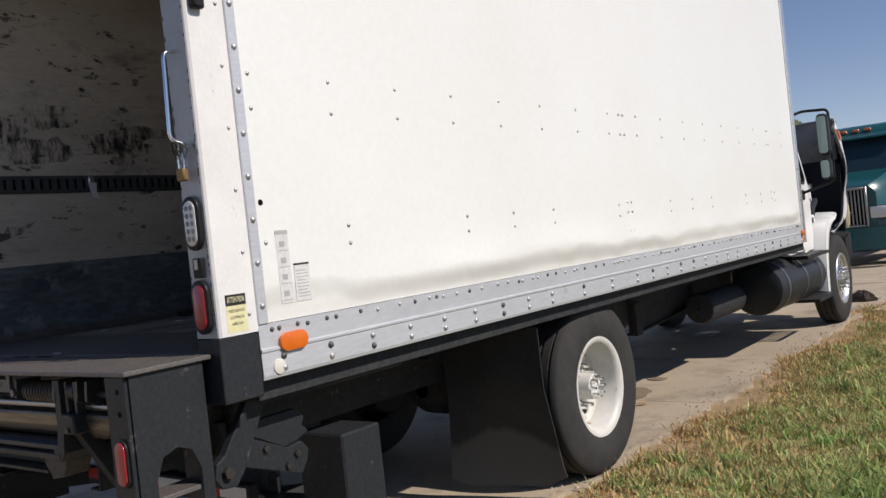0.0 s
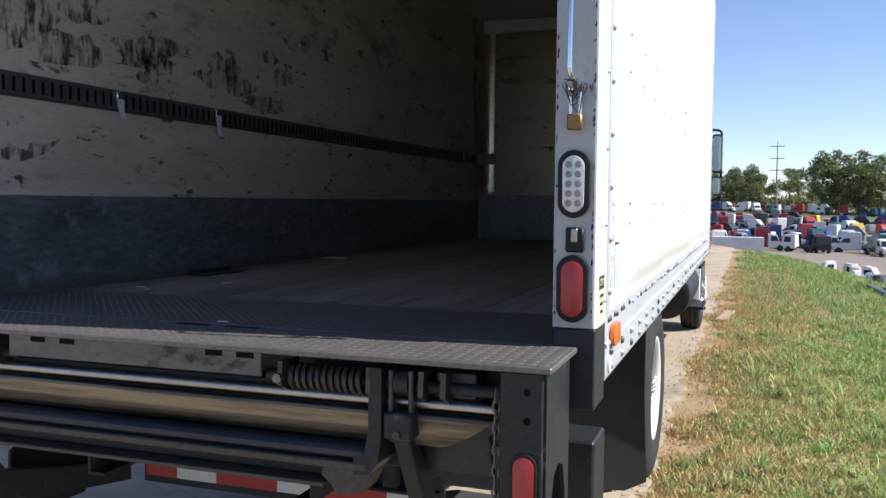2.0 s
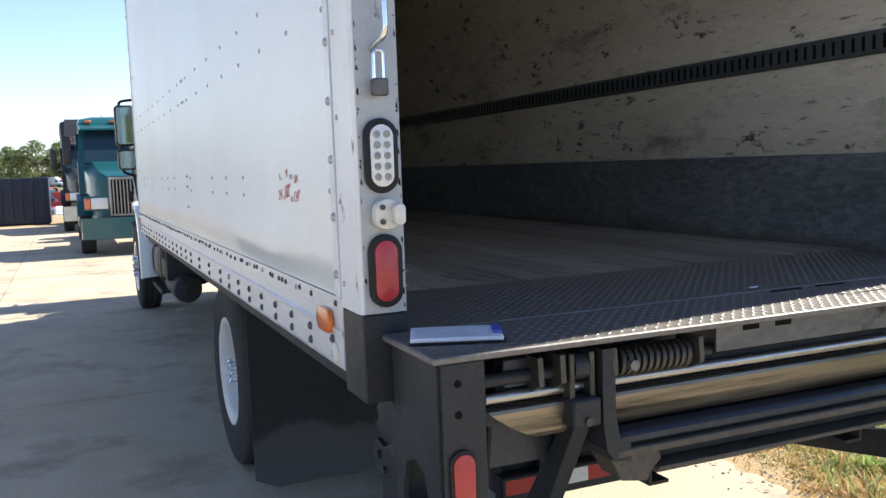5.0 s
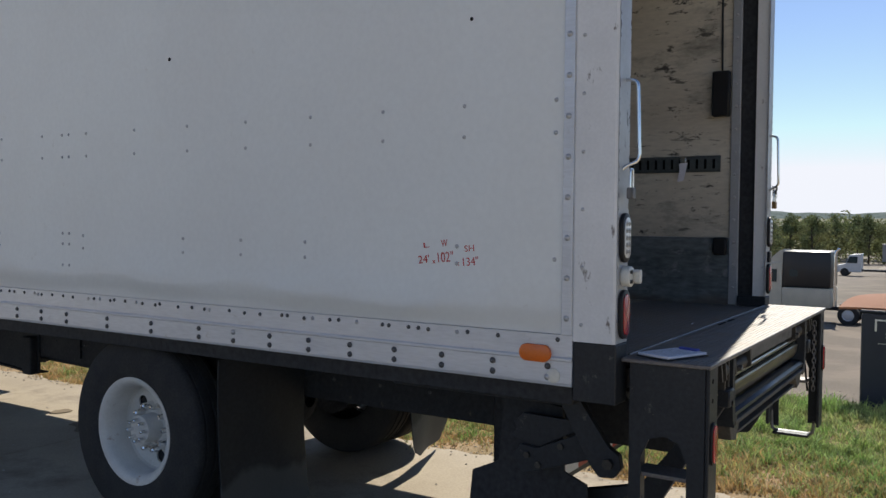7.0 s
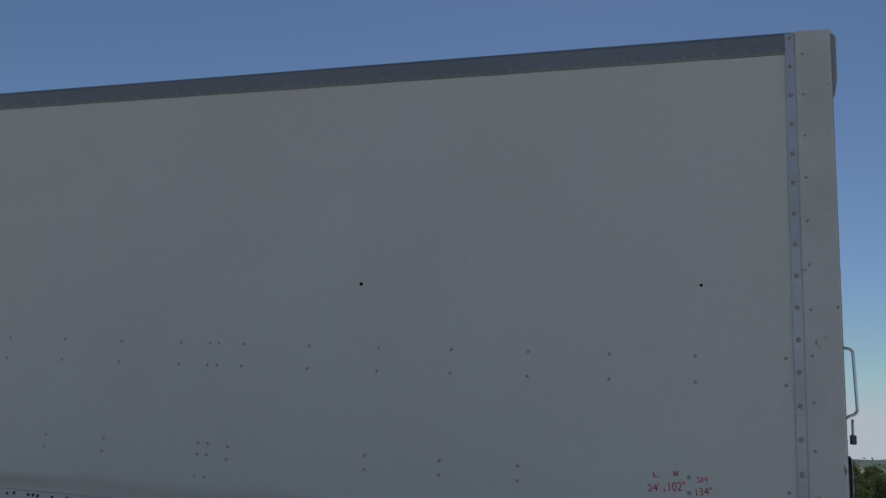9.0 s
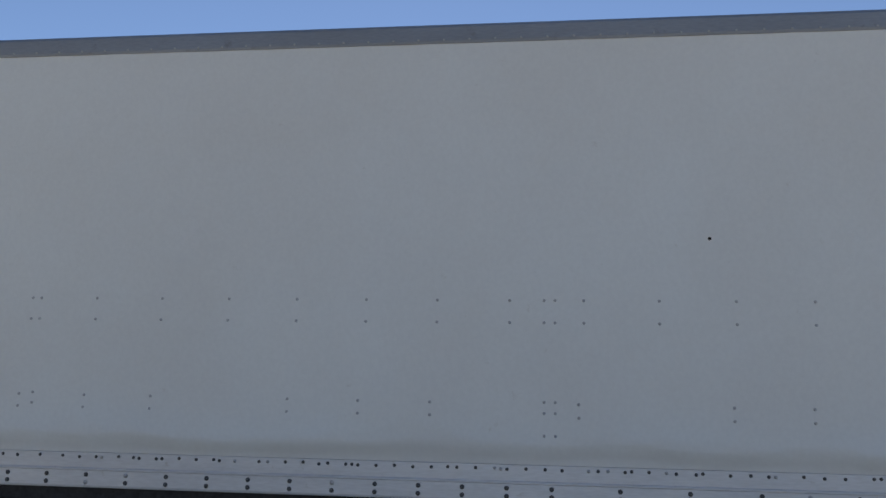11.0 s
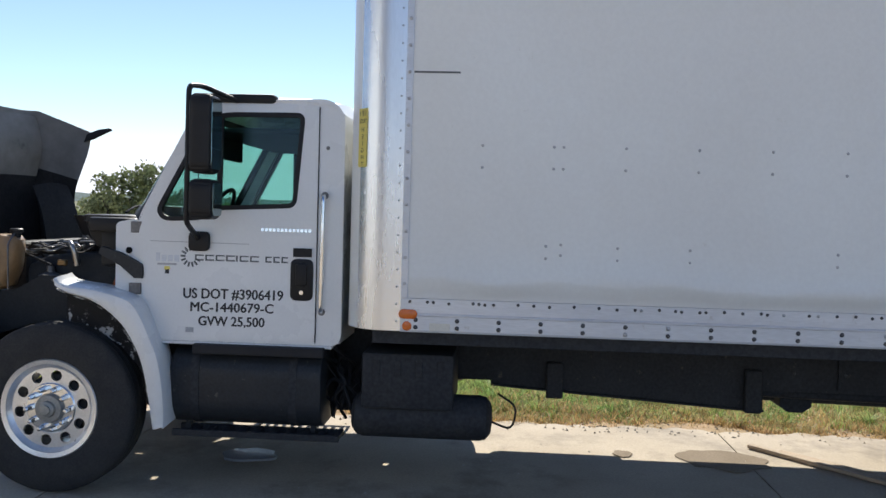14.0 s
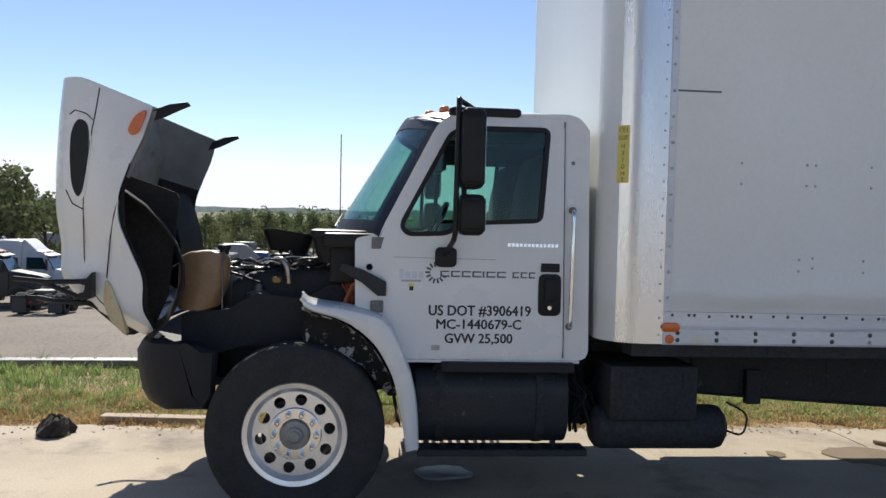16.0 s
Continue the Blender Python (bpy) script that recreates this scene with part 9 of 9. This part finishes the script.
# concrete blocks and gravel heaps in the lot
for x, y, w, r in ((100, 5.9, 1.1, 12), (95, 2.9, 1.1, 30), (86, -1.3, 1.15, 20)):
    o = part("concrete_block", box(-w * 0.8, w * 0.8, -w / 2, w / 2, 0, w, 0.05), M["concrete"], None, smooth=False, place=pose(x, y, ground_z(x, y), 0, 0, r))
    tagged(o, "pale concrete block standing in the gravel lot", "block", "concrete blocks")
rng = random.Random(9)
for x, y, w, h in ((146, 5, 2.8, 1.0), (148, -3, 2.8, 0.6), (147, 11, 3, 0.9)):
    rings = [[(x + w * k * (1 + 0.12 * rng.uniform(-1, 1)) * math.cos(a), y + w * k * 0.9 * (1 + 0.12 * rng.uniform(-1, 1)) * math.sin(a), ground_z(x, y) - 0.1 + h * (1 - k) ** 0.8) for a in (2 * math.pi * i / 20 for i in range(20))] for k in (1, 0.8, 0.6, 0.4, 0.2, 0.05)]
    tagged(part("earth_mound", lofted(rings), M["stone"]), "pale mound of earth at the lot's edge", "mound", "earth mounds")
# rubble along the foot of the bank
rng = random.Random(3)
gvv, gff = [], []
for i in range(900):
    x, y = rng.gauss(8.6, 0.9), rng.uniform(-6, 9)
    r, zz = rng.uniform(0.02, 0.075), ground_z(x, y) - 0.01
    n = len(gvv)
    for a in range(5):
        t = a * 1.2566 + rng.random() * 0.6
        gvv.append((x + r * math.cos(t), y + r * math.sin(t), zz))
    gvv.append((x + rng.uniform(-0.4, 0.4) * r, y, zz + r * rng.uniform(0.5, 1.1)))
    gff += [(n + a, n + (a + 1) % 5, n + 5) for a in range(5)]
me = bpy.data.meshes.new("rubble")
me.from_pydata(gvv, [], gff)
me.materials.append(M["stone"])
tagged(new("rubble", me), "grey broken rubble below the grass bank", "rubble", kind="stuff")

# loose stones on the gravel
rng = random.Random(63)
gvv, gff = [], []
for i in range(5200):
    x, y = 5.6 + 12.5 * rng.random() ** 1.3, rng.uniform(-3, 24)
    r, zz = rng.uniform(0.012, 0.045), ground_z(x, y) - 0.006
    n = len(gvv)
    for a in range(5):
        t = a * 1.2566 + rng.random() * 0.6
        gvv.append((x + r * math.cos(t), y + r * math.sin(t), zz))
    gvv.append((x + rng.uniform(-0.4, 0.4) * r, y + rng.uniform(-0.4, 0.4) * r, zz + r * rng.uniform(0.5, 1.0)))
    gff += [(n + a, n + (a + 1) % 5, n + 5) for a in range(5)]
me = bpy.data.meshes.new("loose_stones")
me.from_pydata(gvv, [], gff)
me.materials.append(M["loose_stone"])
tagged(new("loose_stones", me), "loose pale and dark stones on the gravel yard", "stones", kind="stuff")

# ---- building, container and poles round the apron ----
bd = thing("warehouse", -30, 30, 0, "large pale metal-clad warehouse with blue windows", "building")
bx0, bx1, by0, by1, bh = -58, -25.5, 30, 97.5, 16.0
part("wall", box(bx0, bx1, by0, by1, 0, bh, 0), M["building"], bd, smooth=False)
part("plinth", box(bx0 - 0.03, bx1 + 0.03, by0 - 0.03, by1 + 0.03, -0.02, 0.25, 0), M["t_grey"], bd, smooth=False)
part("roof", box(bx0 - 0.3, bx1 + 0.3, by0 - 0.3, by1 + 0.3, bh, bh + 0.4, 0.05), M["t_grey"], bd, smooth=False)
for i in range(3):
    y = 36.5 + i * 16.6
    w = part("window", box(bx1 - 0.1, bx1 + 0.06, y, y + 7.8, 10.3, 13.2, 0), M["t_white"], bd, "white-framed blue strip window", smooth=False)
    for k in range(3):
        part("pane", box(bx1 + 0.04, bx1 + 0.075, y + 0.15 + k * 2.55, y + 2.5 + k * 2.55, 10.5, 13.0, 0), M["window_blue"], w, smooth=False)
vb = part("wall_unit", box(bx1 + 0.001, bx1 + 1.1, 91.6, 94.6, 12.2, 14.2, 0.05), M["building"], bd, "pale vent box on the wall")
part("louvre", box(bx1 + 0.2, bx1 + 1.0, 91.57, 91.6, 12.4, 14.0, 0), M["t_grey"], vb, smooth=False)
for i in range(5):
    x = bx1 - 4 - i * 5
    w = part("window", box(x - 2.6, x, by0 - 0.04, by0 + 0.1, 6.0, 7.6, 0), M["t_white"], bd, smooth=False)
    for k in range(2):
        part("pane", box(x - 2.5 + k * 1.25, x - 1.4 + k * 1.25, by0 - 0.05, by0 - 0.03, 6.1, 7.5, 0), M["window_blue"], w, smooth=False)
ct = thing("shipping_container", -5.6, 35.2, 0, "dark grey steel shipping container on the apron", "container")
part("body", box(-8.3, -2.6, 34.0, 36.4, 0.0, 1.74, 0.03), M["navy"], ct, smooth=False)
for i in range(16):
    part("corrugation", box(-8.15 + i * 0.345, -8.0 + i * 0.345, 33.94, 33.9995, 0.12, 1.64, 0.01), M["navy"], ct, smooth=False)
for z in (0.62, 0.94):
    part("label", box(-7.93, -7.81, 33.985, 33.9985, z, z + 0.1, 0), M["t_white"], ct, smooth=False)
# timber trestle on the apron
tr_ = thing("sawhorse", -8.3, 26.4, 0, "pale timber trestle standing on the concrete", "sawhorse")
for x, y in ((-8.55, 26.1), (-8.05, 26.9)):
    for d in (-0.2, 0.2):
        part("leg", tube([(x + d, y, 0.0), (x + d * 0.1, y, 0.9)], 0.035, 4), M["wood"], tr_, smooth=False)
part("beam", tube([(-8.7, 25.86, 0.90), (-7.9, 27.14, 0.90)], 0.04, 4), M["wood"], tr_, smooth=False)

# transmission pole far beyond the yard
def pylon(x, y, h, arms, label):
    z = ground_z(x, y)
    t = thing("power_pole", x, y, z, label, "pole")
    part("mast", cyl((x, y, z - 0.5), (x, y, z + h), 0.35, 8, 0.12), M["pole"], t)
    for i in range(arms):
        zz = z + h * (0.93 - 0.17 * i)
        part("crossarm", box(x - 2.4, x + 2.4, y - 0.1, y + 0.1, zz, zz + 0.25, 0), M["pole"], t, smooth=False)


pylon(10.6, 326, 24 - ground_z(10.6, 326), 3, "tall transmission pole with crossarms")
pylon(84, 345, 33, 2, "tall transmission pole with crossarms")
pylon(150, 95, 16, 2, "distant wooden utility pole by the woods")
pylon(120, -14, 14, 1, "distant wooden utility pole by the woods")

# ---- loose things ----
def beam(name, p0, p1, w, h, mt, label, cat):
    p0, p1 = Vector(p0), Vector(p1)
    d = p1 - p0
    L = math.hypot(d.x, d.y)
    bm = box(-L / 2, L / 2, -w / 2, w / 2, 0, h, 0.004)
    c = (p0 + p1) / 2
    ob = part(name, bm, mt, None, label, smooth=False, place=pose(c.x, c.y, c.z, 0, math.degrees(-math.asin(d.z / max(d.length, 1e-6))), math.degrees(math.atan2(d.y, d.x))))
    return tagged(ob, label, cat)


beam("rail_beam", (4.22, 10.6, -0.04), (3.98, 16.5, -0.05), 0.12, 0.1, M["steel"], "long rusty steel rail on the grass bank", "rail")
beam("rail_beam", (4.5, 10.6, -0.07), (4.24, 16.4, -0.08), 0.12, 0.1, M["steel"], "long rusty steel rail on the grass bank", "rail")
beam("timber", (0.62, 4.47, 0.003), (-0.3, 3.72, 0.003), 0.05, 0.03, M["wood"], "weathered timber plank on the concrete", "plank")
beam("timber", (0.5, 4.28, 0.003), (-0.25, 3.6, 0.003), 0.09, 0.02, M["wood"], "weathered timber plank on the concrete", "plank")
beam("timber", (1.35, 9.9, -0.02), (1.45, 11.0, -0.02), 0.14, 0.05, M["wood"], "pale timber board at the slab's edge", "plank")
rng = random.Random(2)
pts = [(0.12 * (1.3 if abs(math.cos(a)) > .5 else 1) * math.cos(a) * rng.uniform(0.85, 1.1), 0.21 * math.sin(a) * rng.uniform(0.85, 1.1)) for a in (2 * math.pi * k / 18 for k in range(18))]
tagged(part("plastic_sheet", prism(pts, "z", 0.0, 0.02, 0.006), M["t_grey"], None, smooth=True, place=pose(-0.25, 8.2, 0.003)), "crumpled grey plastic sheet on the concrete", "litter")
rings = [[(q * 0.17 * math.cos(a) * rng.uniform(0.75, 1.2), q * 0.13 * math.sin(a) * rng.uniform(0.75, 1.2), z * rng.uniform(0.85, 1.15)) for a in (2 * math.pi * i / 22 for i in range(22))] for q, z in ((1.0, 0.0), (1.05, 0.03), (0.9, 0.08), (0.62, 0.12), (0.3, 0.14), (0.05, 0.135))]
tagged(part("turf_clod", lofted(rings), M["soil_dark"], None, smooth=False, place=pose(0.9, 11.2, 0.0)), "dark clod of turf on the concrete", "clod")
prng = random.Random(41)
for x, y, rx_, ry_ in ((0.22, 4.78, 0.30, 0.34), (0.28, 5.5, 0.10, 0.07)):
    ring_ = [(rx_ * math.cos(a) * prng.uniform(0.75, 1.15), ry_ * math.sin(a) * prng.uniform(0.75, 1.15)) for a in (2 * math.pi * k / 24 for k in range(24))]
    tagged(part("damp_patch", prism(smooth_loop(ring_, 0.05), "z", 0.0, 0.003), M["damp"], None, smooth=False, place=pose(x, y, 0.002)), "dark damp patch on the concrete slab", "stain")
# things left on the cargo floor
fb = part("floor_bracket", prism([(-0.05, 0), (0.05, 0), (0.05, 0.008), (-0.038, 0.008), (-0.038, 0.03), (-0.05, 0.03)], "y", -0.17, 0.17), M["dark_steel"], None, smooth=False, place=pose(-1.08, 1.58, 1.1915, 0, 0, -5))
tagged(fb, "bent steel bracket lying on the cargo floor", "bracket")
tagged(part("cardboard", box(-0.1, 0.1, -0.07, 0.07, 0, 0.006, 0.001), M["tank_tan"], None, smooth=False, place=pose(-0.9, 2.55, 1.191, 0, 0, 20)), "scrap of brown cardboard on the cargo floor", "litter")
tagged(part("yellow_scrap", prism([(-0.07, -0.03), (0.02, -0.04), (0.08, 0.0), (0.03, 0.04), (-0.05, 0.03)], "z", 0, 0.008), M["yellow"], None, smooth=False, place=pose(-1.08, 3.05, 1.191)), "crumpled yellow scrap on the cargo floor", "litter")
for x, y, a in ((-0.95, 0.78, 20), (-0.85, 0.7, 95), (-0.7, 1.1, 40), (0.05, -0.06, 10)):
    tagged(part("paper_scrap", box(-0.02, 0.02, -0.004, 0.004, 0, 0.004, 0.001), M["paper"], None, smooth=False, place=pose(x, y, 1.1935, 0, 0, a)), "white paper scrap on the cargo floor", "litter")
# clipboard on the gate platform
cb = thing("clipboard", -1.112, -0.325, 1.206, "clipboard with blue-printed papers on the gate platform", "clipboard")
cm = pose(-1.112, -0.325, 1.2065, 0, 0, -22) @ Matrix.Diagonal((0.84, 0.84, 1, 1))
part("board", box(-0.135, 0.135, -0.09, 0.09, 0, 0.004, 0.001), M["plastic"], cb, smooth=False, place=cm)
part("paper_sheet", box(-0.132, 0.128, -0.087, 0.085, 0.0045, 0.014, 0.002), M["paper"], cb, smooth=False, place=cm)
part("clip", box(0.1, 0.128, -0.05, 0.05, 0.0145, 0.022, 0.003), M["paper_blue"], cb, smooth=False, place=cm)
for i in range(7):
    part("printed_line", box(-0.12, 0.08 - 0.02 * (i % 3), -0.07 + i * 0.02, -0.064 + i * 0.02, 0.0142, 0.0146, 0), M["faint_ink"], cb, smooth=False, place=cm)
